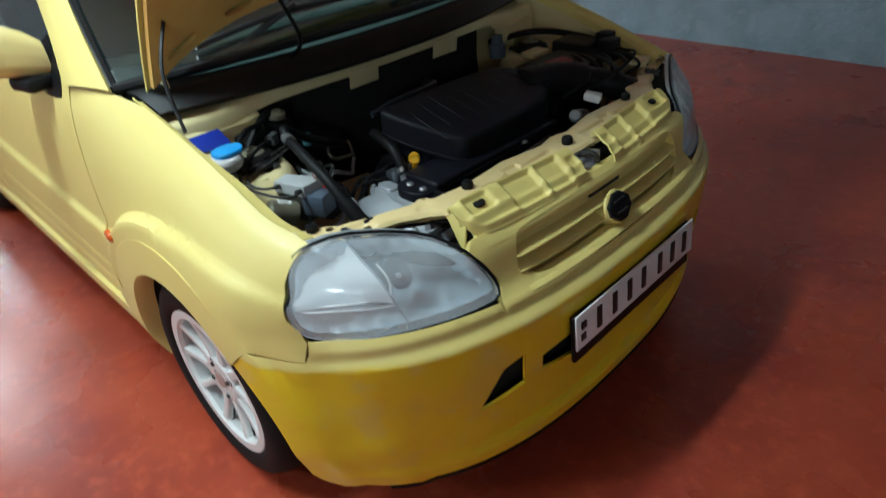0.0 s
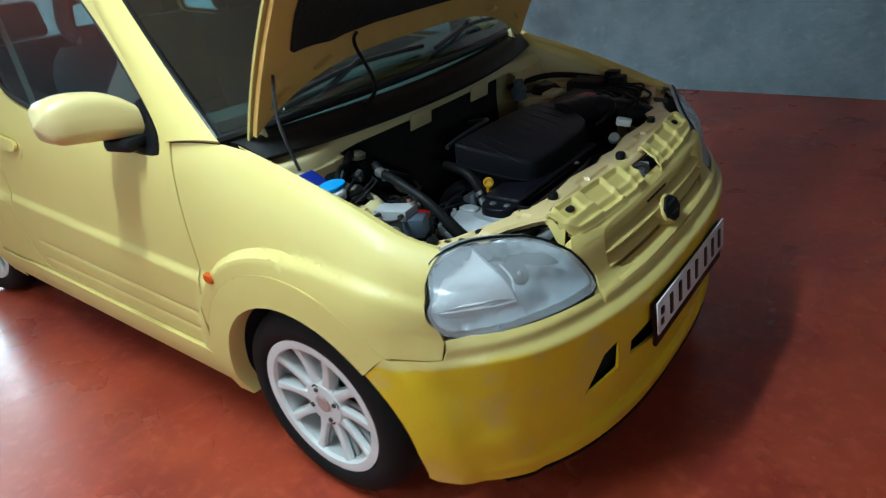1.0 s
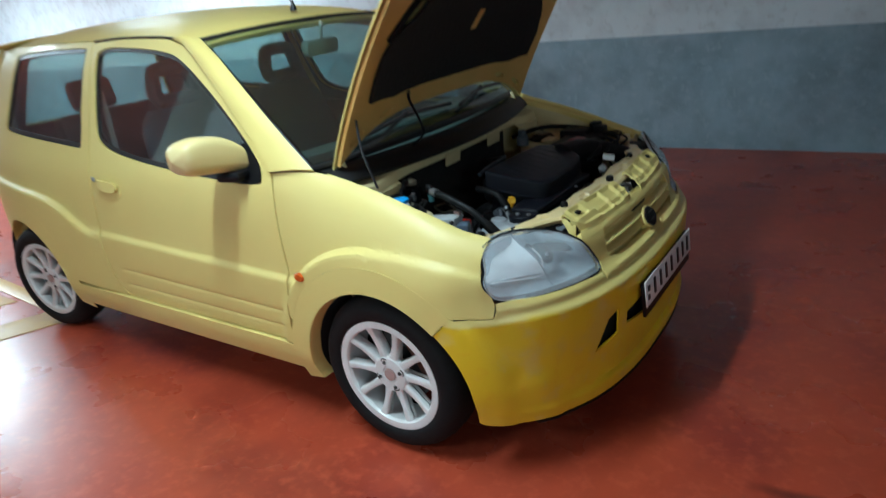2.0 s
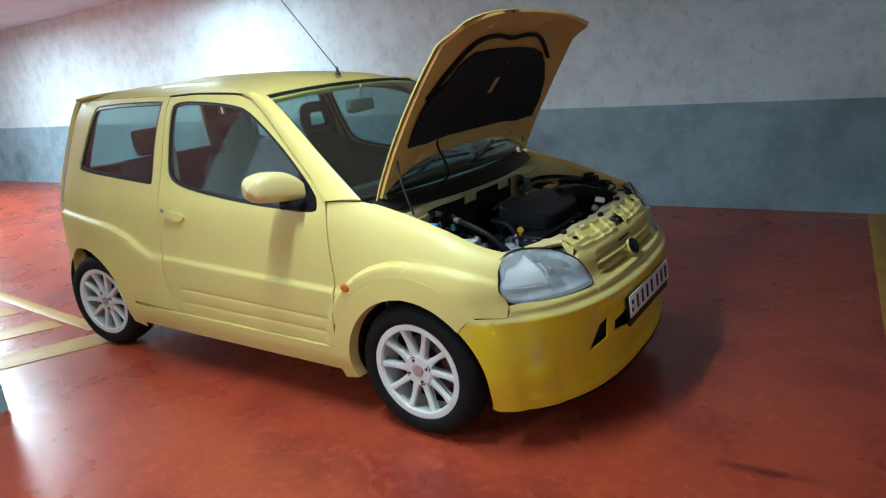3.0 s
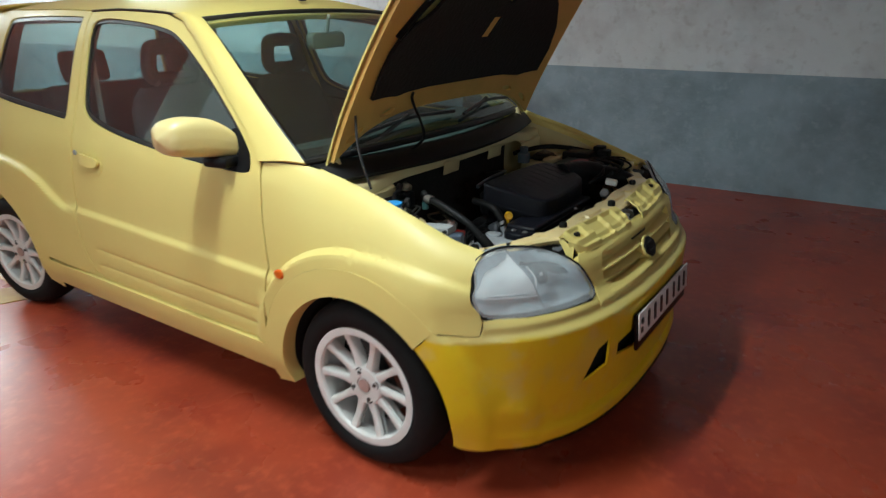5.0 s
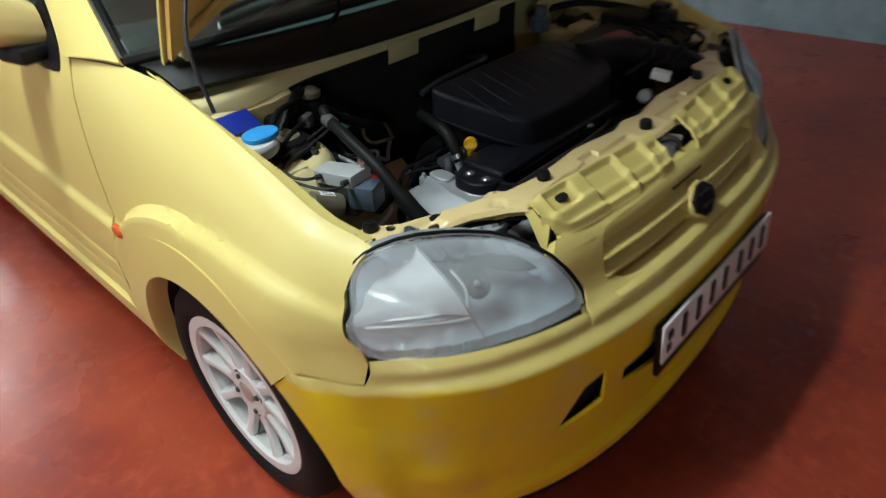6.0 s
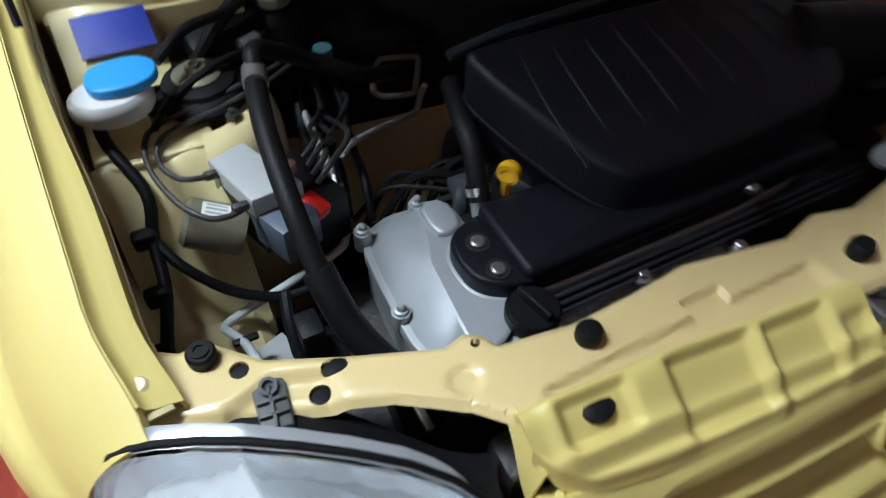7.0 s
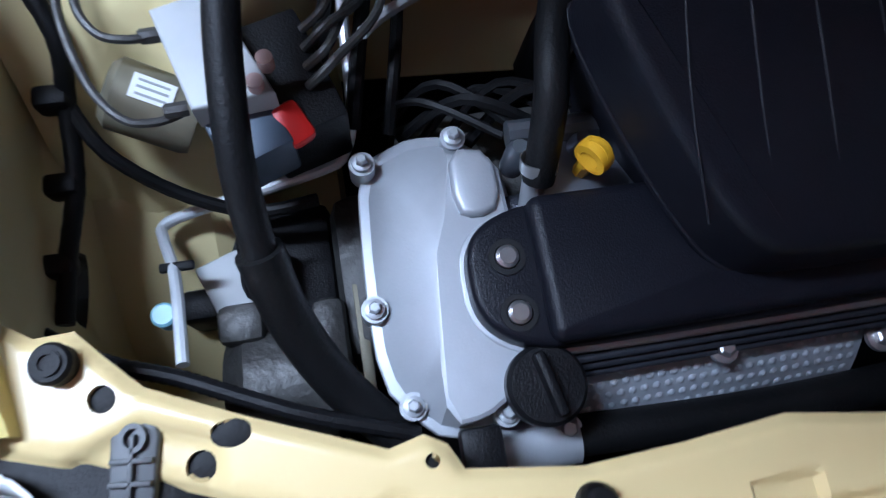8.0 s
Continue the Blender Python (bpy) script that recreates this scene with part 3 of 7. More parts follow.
def crease_z(x):
    """Height of the crease above the door cladding."""
    return 0.652 - 0.042 * min(1, max(0, (x + 1.65) / 1.25))


def shoulder_z(x):
    """Height of the front flare's upper edge between the wheel and the headlamp."""
    return table(x, [(0.0, FZ + FR + FLARE + 0.004), (0.06, 0.752), (0.10, 0.750), (0.20, 0.741), (0.30, 0.722), (0.36, 0.704), (0.45, 0.68)])


def extra(x, z):
    """Wheel-arch flares, door cladding, its grooves and the sill's step."""
    f = 0.026 * ease((FR + FLARE + 0.004 - math.hypot(x - FX, z - FZ)) / (0.018 + 0.045 * ease((x - 0.05) / 0.25)))
    if 0 < x < 0.45:
        # ahead of the wheel the flare's edge runs on straight to the headlamp
        run = 0.025 * ease((shoulder_z(x) - z) / 0.018) * (1 - 0.5 * ease((x - 0.24) / 0.13)) * (1 - ease((x - 0.375) / 0.07)) * ease((z - 0.44) / 0.10)
        f = max(f, run)
    r = (0.014 + 0.012 * ease((-1.55 - x) / 0.3)) * ease((table(x, HAUNCH) + 0.012 - z) / 0.028) if x < -1.5 else 0.0
    c = 0.014 * ease((crease_z(x) - z) / 0.028) * ease((x + 2.5) / 0.2) * ease((-0.2 - x) / 0.1)
    if -1.96 < x < -0.42:
        fade = ease((x + 1.96) / 0.06) * ease((-0.42 - x) / 0.04)
        for z0, z1 in ((0.482, 0.460), (0.405, 0.398), (0.347, 0.343)):
            zg = z0 + (z1 - z0) * (x + 1.93) / 1.5
            c -= 0.0032 * fade * math.exp(-((z - zg) / 0.006) ** 2)
    if z < 0.345:
        c += 0.012 * ease((0.3375 - z) / 0.003)
    return max(f, r, c)


def skin(x, z, d=0.0):
    return (x, -(half(x, z) + extra(x, z) - d), z)


def nose(y, z):
    q = min(0.9999, abs(y) / smooth_table(z, HALF))
    return 0.15 + smooth_table(z, NOSE) * (1 - q ** POW) ** (1 / POW)


def bend(x, y, z):
    """The angle round the nose of a place on it, as a length."""
    if y is None:
        return 0.62 * math.acos(min(1, max(0, (x - 0.15) / smooth_table(z, NOSE))) ** (POW / 2))
    return 0.62 * math.asin(min(1, abs(y) / smooth_table(z, HALF)) ** (POW / 2)) * (1 if y > 0 else -1)


def front(u, z, d=0.0):
    """The nose's surface; u as bend() gives it."""
    a = min(abs(u) / 0.62, math.pi / 2)
    s = 1 if u > 0 else -1
    x = 0.15 + (smooth_table(z, NOSE) - d) * math.cos(a) ** (2 / POW)
    y = (smooth_table(z, HALF) - d) * math.sin(a) ** (2 / POW)
    if x < 0.52:
        y += extra(x, z)
    return (x, s * y, z)


def cut(poly, n=2):
    """Corners cut round."""
    for _ in range(n):
        out = []
        for a, b in zip(poly, list(poly[1:]) + [poly[0]]):
            out += [(0.75 * a[0] + 0.25 * b[0], 0.75 * a[1] + 0.25 * b[1]), (0.25 * a[0] + 0.75 * b[0], 0.25 * a[1] + 0.75 * b[1])]
        poly = out
    return poly


def shrunk_in(poly, d):
    p = [Vector(q) for q in poly]
    if turning(p) < 0:
        p = p[::-1]
    return [tuple(q) for q in shrunk(p, d)]


car = tagged(new("hatchback_car"), "small yellow three-door hatchback with raised bonnet and patched front bumper", "car")


def both(name, shape, mat, parent_r=None, parent_l=None, label="", sharp=35):
    """A part on the car's right, and its mirror image on the left."""
    a = part(name, shape, mat, parent_r or car, label, sharp)
    b = part(name, mirrored(shape), mat, parent_l or car, label, sharp)
    return a, b


rows_at = lambda zs, x0, x1, step: [[(x0 + i * step, z if not callable(z) else z(x0 + i * step)) for i in range(int((x1 - x0) / step) + 1)] for z in zs]

# ---- front wings ----
WING = [(-0.46, 1.000), (-0.30, 0.972), (-0.21, 0.950), (-0.02, 0.903), (0.13, 0.856), (0.274, 0.806), (0.35, 0.786), (0.40, 0.775)]
EDGE = 0.685       # half width at the bonnet's gap
BASE = 0.62


def wing(x, v):
    """The wing's surface: v is the height up to BASE, and from there the turn over the crown."""
    if v <= BASE:
        return skin(x, v)
    a = radians(84) * (v - BASE) / 0.4
    top = smooth_table(x, WING)
    edge = EDGE - 0.02 * ease((x - 0.25) / 0.12)
    w0 = half(x, BASE) + extra(x, BASE)
    c84 = math.cos(radians(84))
    z = BASE + (top - BASE) * math.sin(a) / math.sin(radians(84))
    y = edge + (w0 - edge) * (math.cos(a) - c84) / (1 - c84)
    y += (extra(x, z) - extra(x, BASE)) * math.cos(a)
    y += (max(y, half(x, z)) - y) * ease((-0.14 - x) / 0.27)
    return (x, -y, z)


def wing_v(x, z):
    if z <= BASE:
        return z
    top = smooth_table(x, WING)
    return BASE + 0.4 * math.asin(min(1, (z - BASE) / (top - BASE) * math.sin(radians(84)))) / radians(84)


wing_low = [(FX + (FR + FLARE - 0.052) * math.cos(radians(a)), FZ + (FR + FLARE - 0.052) * math.sin(radians(a))) for a in range(156, 44, -3)]
wing_edge = [(-0.3855, 0.615), (-0.402, 0.51), (-0.405, 0.455)] + wing_low + [(0.400, 0.568), (0.403, 0.606), (0.395, 0.631), (0.376, 0.660), (0.3695, 0.690), (0.3625, 0.722), (0.3635, 0.748)]
wing_poly = [(x, wing_v(x, z)) for x, z in wing_edge] + [(0.370, 1.019)] + [(0.30 - 0.05 * i, 1.019) for i in range(12)] + [(x, wing_v(x, z)) for x, z in ((-0.409, 0.965), (-0.403, 0.90), (-0.396, 0.76), (-0.3845, 0.65))]
wing_lines = [[(FX + q * math.cos(radians(a)), wing_v(FX + q * math.cos(radians(a)), FZ + q * math.sin(radians(a)))) for a in range(92, 160, 2)] for q in (0.450, 0.457, 0.464, 0.472, 0.480, 0.487)] + [[(0.01 + 0.02 * i, wing_v(0.01 + 0.02 * i, shoulder_z(0.01 + 0.02 * i) + d)) for i in range(18)] for d in (-0.030, -0.022, -0.015, -0.009, -0.003, 0.004)] + [[(-0.40 + 0.02 * i, BASE + 0.4 * k / 14) for i in range(39)] for k in range(15)]
wings = both("front_wing", panel(wing_poly, wing, 0.022, lines=wing_lines), YELLOW, label="pale yellow front wing")
# gutter along the bonnet's gap
GUTTER = [(-0.22, 0.018), (0.0, 0.019), (0.17, 0.030), (0.34, 0.032)]
gutter = grid(lambda u, v: (lambda x, t: (x, -(EDGE - 0.004 - 0.02 * ease((x - 0.25) / 0.12) - smooth_table(x, GUTTER) * (0.0, 0.10, 0.30, 0.66, 0.95, 1.0)[t]), smooth_table(x, WING) - (0.002, 0.010, 0.014, 0.015, 0.018, 0.040)[t]))(-0.22 + 0.56 * u, round(v * 5)), 30, 5)
both("wing_gutter", thick((gutter[0], [tuple(reversed(f)) for f in gutter[1]]), -0.003), YELLOW, label="yellow gutter along the bonnet gap", sharp=60)


def flare(cx, cz, r, a0, a1, wide):
    def fn(u, v):
        a = radians(a1 + (a0 - a1) * u)
        if v < 0.75:
            q = r + wide * (1 - v / 0.75)
            x, z = cx + q * math.cos(a), cz + q * math.sin(a)
            p = skin(x, z)
            return (p[0], p[1] - 0.004 * (v / 0.75), p[2])
        t = (v - 0.75) / 0.25
        q = r - 0.006 * t
        x, z = cx + q * math.cos(a), cz + q * math.sin(a)
        p = skin(cx + r * math.cos(a), cz + r * math.sin(a))
        return (x, p[1] - 0.004 + 0.05 * t * t, z)
    s = grid(fn, 48, 16)
    return thick((s[0], [tuple(reversed(f)) for f in s[1]]), 0.004)


both("wheel_arch_flare", flare(FX, FZ, FR, 45.4, 193, FLARE - 0.0525), YELLOW, label="wide yellow wheel arch flare")
both("wheel_arch_flare", flare(RX, RZ, RR, -12, 200, FLARE - 0.0345), YELLOW, label="wide yellow wheel arch flare")
both("side_repeater", lathe([(0.0, 0), (0.019, 0), (0.019, 0.006), (0.014, 0.011), (0.0, 0.012)], 20, pose(-0.310, -0.812, 0.622, 90, 0, 0) @ Matrix.Diagonal((1.25, 0.85, 1, 1))), ORANGE, label="amber side repeater lens")

# ---- doors ----
door_poly = [(-0.417, 0.340), (-0.408, 0.50), (-0.391, 0.62), (-0.402, 0.76), (-0.409, 0.90), (-0.418, 0.965), (-0.520, 1.055), (-0.640, 1.150), (-0.853, 1.322), (-0.955, 1.388), (-1.074, 1.416), (-1.393, 1.434), (-1.612, 1.433), (-1.622, 1.38), (-1.604, 1.053), (-1.603, 0.90), (-1.612, 0.65), (-1.612, 0.50), (-1.585, 0.42), (-1.550, 0.37), (-1.485, 0.340)]
door_glass = cut([(-1.568, 1.412), (-1.30, 1.398), (-1.054, 1.370), (-0.950, 1.334), (-0.797, 1.238), (-0.672, 1.151), (-0.486, 1.001), (-0.462, 0.95), (-0.470, 0.915), (-0.704, 0.924), (-0.97, 0.941), (-1.361, 0.985), (-1.530, 1.03), (-1.566, 1.10), (-1.590, 1.34)], 2)
groove_rows = rows_at([lambda x, k=k, d=d: k[0] + (k[1] - k[0]) * (x + 1.93) / 1.5 + d for k in ((0.482, 0.460), (0.405, 0.398), (0.347, 0.343)) for d in (-0.014, -0.007, 0, 0.007, 0.014)], -1.97, -0.40, 0.02)
haunch_rows = rows_at([lambda x, d=d: table(x, HAUNCH) + d for d in (-0.020, -0.012, -0.005, 0.002, 0.009, 0.014)], -2.75, -1.62, 0.02)
step_rows = rows_at([lambda x, d=d: crease_z(x) + d for d in (-0.032, -0.025, -0.018, -0.011, -0.004, 0.003)], -2.2, -0.38, 0.02)
doors = both("door", panel(door_poly, skin, 0.03, [door_glass], groove_rows + step_rows), YELLOW, label="pale yellow door with grooved lower cladding")


def window(name, outline, border, mat_label, parents):
    outer = shrunk_in(outline, 0.002)
    inner = shrunk_in(outline, border)
    sr = both("window_seal", panel(outer, lambda x, z: skin(x, z, 0.007), 0.03, [inner], depth=0.01), SEAL, *parents)
    return both(name, panel(shrunk_in(outline, border - 0.004), lambda x, z: skin(x, z, 0.011), 0.05, depth=0.004), GLASS, *parents, label=mat_label)


window("door_window", door_glass, 0.016, "tinted door window", doors)
both("door_frame_trim", panel(shrunk_in(door_poly, 0.02), lambda x, z: skin(x, z, 0.034), 0.05, [shrunk_in(door_glass, -0.006)], depth=0.006), PILLAR_TRIM, *doors, label="dark inner door frame")
# handle and lock
handle = [(-1.525, 0.892), (-1.40, 0.884), (-1.376, 0.868), (-1.380, 0.846), (-1.40, 0.838), (-1.51, 0.848), (-1.528, 0.868)]
both("door_handle", panel(cut(handle, 2), lambda x, z: (x, skin(x, z)[1] - 0.016 - 0.012 * math.sin(math.pi * min(1, max(0, (x + 1.53) / 0.155))), z), 0.012, depth=0.012), YELLOW, *doors, label="yellow pull handle")
both("handle_cup", panel(cut([(-1.535, 0.892), (-1.385, 0.880), (-1.362, 0.85), (-1.375, 0.815), (-1.42, 0.800), (-1.50, 0.815), (-1.535, 0.85)], 2), lambda x, z: skin(x, z, -0.0025), 0.02, depth=0.002), YELLOW, *doors)
both("door_lock", lathe([(0.0, 0), (0.011, 0), (0.011, 0.004), (0.008, 0.006), (0, 0.006)], 16, pose(-1.562, -0.776, 0.885, 90, 0, 0)), GREY_PLASTIC, *doors, label="grey door lock")


# ---- door mirrors ----
def mirror_shell(u, v):
    # u round, v from the outer end to the inner
    a = 2 * math.pi * u
    end = max(0.0, 1 - (1 - min(1.0, v / 0.20)) ** 2.6) ** (1 / 2.6)
    top = smooth_table(v, [(0, 1.092), (0.12, 1.102), (0.35, 1.110), (0.65, 1.100), (0.88, 1.074), (1, 1.050)])
    low = smooth_table(v, [(0, 1.002), (0.2, 0.990), (0.5, 0.979), (1, 0.962)])
    mid, h = (top + low) / 2, (top - low) / 2 * end
    d = 0.060 * end * (1 - 0.25 * v)
    c, s = math.cos(a), math.sin(a)
    c, s = math.copysign(abs(c) ** 0.6, c), math.copysign(abs(s) ** 0.6, s)
    return (-0.625 + d * c + 0.045 * v, -0.966 + 0.228 * v, mid + h * s)


mirrors = both("door_mirror", grid(mirror_shell, 28, 18), YELLOW_MIRROR, *doors, label="pale yellow door mirror shell")
both("mirror_foot", joined(box(0.10, 0.09, 0.035, 0.012, pose(-0.575, -0.775, 0.955, 0, 0, 12)), panel(cut([(-0.475, 0.921), (-0.466, 0.955), (-0.49, 0.992), (-0.60, 1.075), (-0.60, 0.925)], 1), lambda x, z: skin(x, z, -0.001), 0.04, depth=0.012)), PLASTIC, *doors, label="black mirror foot")
both("mirror_glass", lathe([(0, 0), (0.05, 0), (0.05, 0.003), (0, 0.003)], 24, pose(-0.664, -0.865, 1.040, 0, -84, 0) @ Matrix.Diagonal((1.0, 1.6, 1, 1))), CHROME, *mirrors)

# ---- rear quarters ----
quarter_poly = [(-1.500, 0.3395), (-1.556, 0.365), (-1.592, 0.417), (-1.619, 0.50), (-1.619, 0.65), (-1.610, 0.90), (-1.611, 1.053), (-1.629, 1.38), (-1.620, 1.437), (-1.9, 1.446), (-2.3, 1.452), (-2.60, 1.448), (-2.655, 1.36), (-2.700, 1.20), (-2.735, 1.02), (-2.745, 0.86), (-2.770, 0.70), (-2.79, 0.55), (-2.785, 0.42)]
rear_low = [(RX + (RR + FLARE - 0.034) * math.cos(radians(a)), RZ + (RR + FLARE - 0.034) * math.sin(radians(a))) for a in range(150, 6, -4)]
quarter_glass = cut([(-1.664, 1.418), (-1.672, 1.405), (-1.690, 1.222), (-1.676, 1.030), (-1.684, 1.008), (-1.71, 1.008), (-2.094, 1.038), (-2.44, 1.068), (-2.475, 1.075), (-2.472, 1.11), (-2.40, 1.31), (-2.36, 1.40), (-2.34, 1.418), (-2.20, 1.424), (-2.031, 1.426)], 1)
rear_quarters = both("rear_quarter", panel([p for p in reversed(quarter_poly + rear_low)], skin, 0.03, [quarter_glass], groove_rows + haunch_rows), YELLOW, label="pale yellow rear quarter panel")
window("quarter_window", quarter_glass, 0.020, "tinted fixed quarter window", rear_quarters)

both("quarter_trim", panel(shrunk_in([(-1.62, 0.9), (-1.629, 1.38), (-1.64, 1.437), (-1.9, 1.446), (-2.3, 1.452), (-2.56, 1.448), (-2.62, 1.36), (-2.66, 1.20), (-2.68, 0.9)], 0.012), lambda x, z: skin(x, z, 0.034), 0.05, [shrunk_in(quarter_glass, -0.006)], depth=0.006), PILLAR_TRIM, *rear_quarters, label="dark inner quarter trim")
# ---- sills ----
sill_poly = [(-2.075, 0.215), (-1.7, 0.212), (-0.42, 0.222), (-0.352, 0.21), (-0.368, 0.3345), (-2.045, 0.3345)]
both("side_skirt", panel(sill_poly, skin, 0.025, lines=rows_at([0.225, 0.245, 0.32, 0.328], -2.1, -0.34, 0.03), depth=0.05), YELLOW, label="pale yellow side skirt")

# ---- pillars, roof, rear ----
seam = [(-0.4135, 0.9625), (-0.512, 1.060), (-0.632, 1.157), (-0.846, 1.330), (-0.948, 1.395), (-1.02, 1.415)]
screen_side = [(-0.272, -0.703, 0.968), (-0.395, -0.680, 1.062), (-0.520, -0.652, 1.150), (-0.760, -0.590, 1.318), (-0.868, -0.562, 1.380), (-0.90, -0.555, 1.396)]


pillar_side = [wing(-0.255, 1.019)] + screen_side[1:]


def a_pillar(u, v):
    k = u * (len(seam) - 1)
    i = min(int(k), len(seam) - 2)
    t = k - i
    s = Vector((seam[i][0] * (1 - t) + seam[i + 1][0] * t, seam[i][1] * (1 - t) + seam[i + 1][1] * t))
    a = Vector(skin(s.x, s.y))
    b = Vector(pillar_side[i]).lerp(Vector(pillar_side[i + 1]), t)
    p = a.lerp(b, v)
    # its foot follows the wing's crown
    x = -0.4135 + 0.1585 * v
    foot = wing_v(-0.4135, 0.9625) * (1 - v) + 1.019 * v
    rest = Vector(skin(*seam[0])).lerp(Vector(pillar_side[0]), v)
    p += (Vector(wing(x, foot)) + Vector((0, -0.001, 0.001)) - rest) * (1 - ease(2.6 * u))
    return p + Vector((0.05, -0.10, 0.05)) * 0.13 * math.sin(math.pi * v) * ease(3 * u - 0.3)


s = grid(a_pillar, 30, 8)
both("windscreen_pillar", thick(s, 0.012), YELLOW, label="pale yellow windscreen pillar")
both("pillar_joint", tube([tuple(Vector(a_pillar(0, k / 10)) + Vector((0, 0.0005, -0.0015))) for k in range(11)], 0.0022, 1, 6), SEAL, label="dark seam at the pillar's foot")
frame_edge = [(-1.612, 1.4365), (-1.393, 1.4375), (-1.074, 1.4195), (-0.955, 1.3935), (-0.851, 1.3275), (-0.637, 1.1545), (-0.517, 1.0590), (-0.420, 0.972)]
both("door_edge_seal", tube([skin(x, z, -0.0005) for x, z in frame_edge], [0.0052] * 20 + [0.0034] * 40, 8, 6), SEAL, *doors, label="black seal along the door frame's edge")
CANT = [(-2.66, 1.444), (-2.3, 1.456), (-1.9, 1.450), (-1.62, 1.441), (-1.39, 1.438), (-1.07, 1.420), (-0.95, 1.397), (-0.88, 1.372)]
CROWN = [(-2.70, 1.500), (-2.3, 1.520), (-1.9, 1.525), (-1.5, 1.515), (-1.2, 1.495), (-1.0, 1.467), (-0.90, 1.435), (-0.84, 1.405)]


def roof(u, v):
    t = 2 * v - 1
    x = -2.66 + (1.79 + 0.055 * (1 - t * t)) * u
    w = half(x, smooth_table(x, CANT)) - 0.004
    e, c = smooth_table(x, CANT), smooth_table(x, CROWN)
    return (x, w * t, e + (c - e) * (1 - abs(t) ** 2.3))


part("roof", thick(grid(roof, 48, 40), 0.02), YELLOW, car, "pale yellow roof")


def screen(u, v, d=0.0):
    """u up the windscreen, v across."""
    k = u * (len(screen_side) - 1)
    i = min(int(k), len(screen_side) - 2)
    p = Vector(screen_side[i]).lerp(Vector(screen_side[i + 1]), k - i)
    t = 2 * v - 1
    bow = 1 - t * t
    return (p.x + (0.10 - 0.045 * u) * bow - 0.004 - d, -p.y * t * 0.995, p.z + (0.012 + 0.012 * u) * bow - 0.004 - d)


part("windscreen", thick(grid(lambda u, v: screen(0.02 + 0.95 * u, 0.012 + 0.976 * v), 16, 24), 0.005), GLASS, car, "large tinted windscreen")
rim = [screen(0.0, i / 20) for i in range(21)] + [screen(i / 10, 1.0) for i in range(1, 11)] + [screen(0.985, 1 - i / 20) for i in range(1, 21)] + [screen(1 - i / 10, 0.0) for i in range(1, 11)]
part("windscreen_seal", tube(rim, 0.013, 1, 8), SEAL, car)
band = grid(lambda u, v: screen(0.90 + 0.09 * u, 0.01 + 0.98 * v, 0.007), 3, 24)
part("sun_band", thick(band, 0.002), SEAL, car, "black printed band along the windscreen's top")
frit = grid(lambda u, v: screen(0.0 + 0.075 * u, 0.01 + 0.98 * v, 0.007), 3, 24)
part("screen_border", thick(frit, 0.002), SEAL, car)
part("windscreen_sticker", thick(grid(lambda u, v: screen(0.835 + 0.05 * u, 0.10 + 0.055 * v, 0.009), 2, 2), 0.001), GREEN, car, "small green paper sticker inside the windscreen")


def tail(u, v):
    t = 2 * u - 1
    z = 0.22 + 1.24 * v
    x = table(v, [(0, -2.76), (0.12, -2.80), (0.35, -2.80), (0.40, -2.775), (0.65, -2.765), (0.80, -2.72), (1, -2.645)])
    w = half(x, z) - 0.002
    return (x - 0.07 * (1 - abs(t) ** 2.5), -w * t, z)


hatch = lambda a, b: tail(a / 1.3, b / 1.24)
hatch_glass = cut([(0.145, 0.815), (0.148, 0.84), (0.165, 1.15), (0.18, 1.17), (1.12, 1.17), (1.135, 1.15), (1.152, 0.84), (1.155, 0.815)], 2)
part("tailgate", panel([(0, 0), (1.3, 0), (1.3, 1.24), (0, 1.24)], hatch, 0.05, [hatch_glass], depth=-0.03), YELLOW, car, "pale yellow tailgate")
part("rear_window", thick(grid(lambda u, v: (lambda p: (p[0] + 0.008, p[1], p[2]))(tail(0.105 + 0.79 * u, 0.650 + 0.30 * v)), 16, 6), 0.004), GLASS, car, "tinted rear window")
part("tailgate_trim", panel([(0.04, 0.30), (1.26, 0.30), (1.26, 1.21), (0.04, 1.21)], lambda a, b: (lambda p: (p[0] + 0.036, p[1] * 0.97, p[2]))(hatch(a, b)), 0.06, [shrunk_in(hatch_glass, -0.006)], depth=-0.006), PILLAR_TRIM, car, "dark inner tailgate trim")
both("tail_lamp", thick(grid(lambda u, v: (lambda p: (p[0] - 0.012, p[1] * 1.004 - 0.004, p[2]))(tail(0.10 * u - 0.005, 0.52 + 0.30 * v)), 4, 12), 0.03), TAIL, label="tall pale silvery tail lamp")


def spoiler(u, v):
    t = 2 * v - 1
    a = 2 * math.pi * u
    k = max(0.0, 1 - t ** 10) ** 0.5
    return (-2.595 + 0.078 * k * math.cos(a) + 0.03 * t * t, 0.560 * t, 1.488 - 0.022 * t * t + 0.014 * k * math.sin(a) + 0.006 * math.cos(a))


part("roof_spoiler", grid(spoiler, 24, 30), YELLOW, car, "pale yellow roof spoiler")
part("rear_bumper", thick(grid(lambda u, v: (lambda t, z: (-2.80 - 0.05 * (1 - abs(t) ** 3) + 0.16 * abs(t) ** 6, -(half(-2.72, z) + 0.012) * t, z))(2 * u - 1, 0.22 + 0.36 * v), 32, 10), 0.03), YELLOW, car, "pale yellow rear bumper")

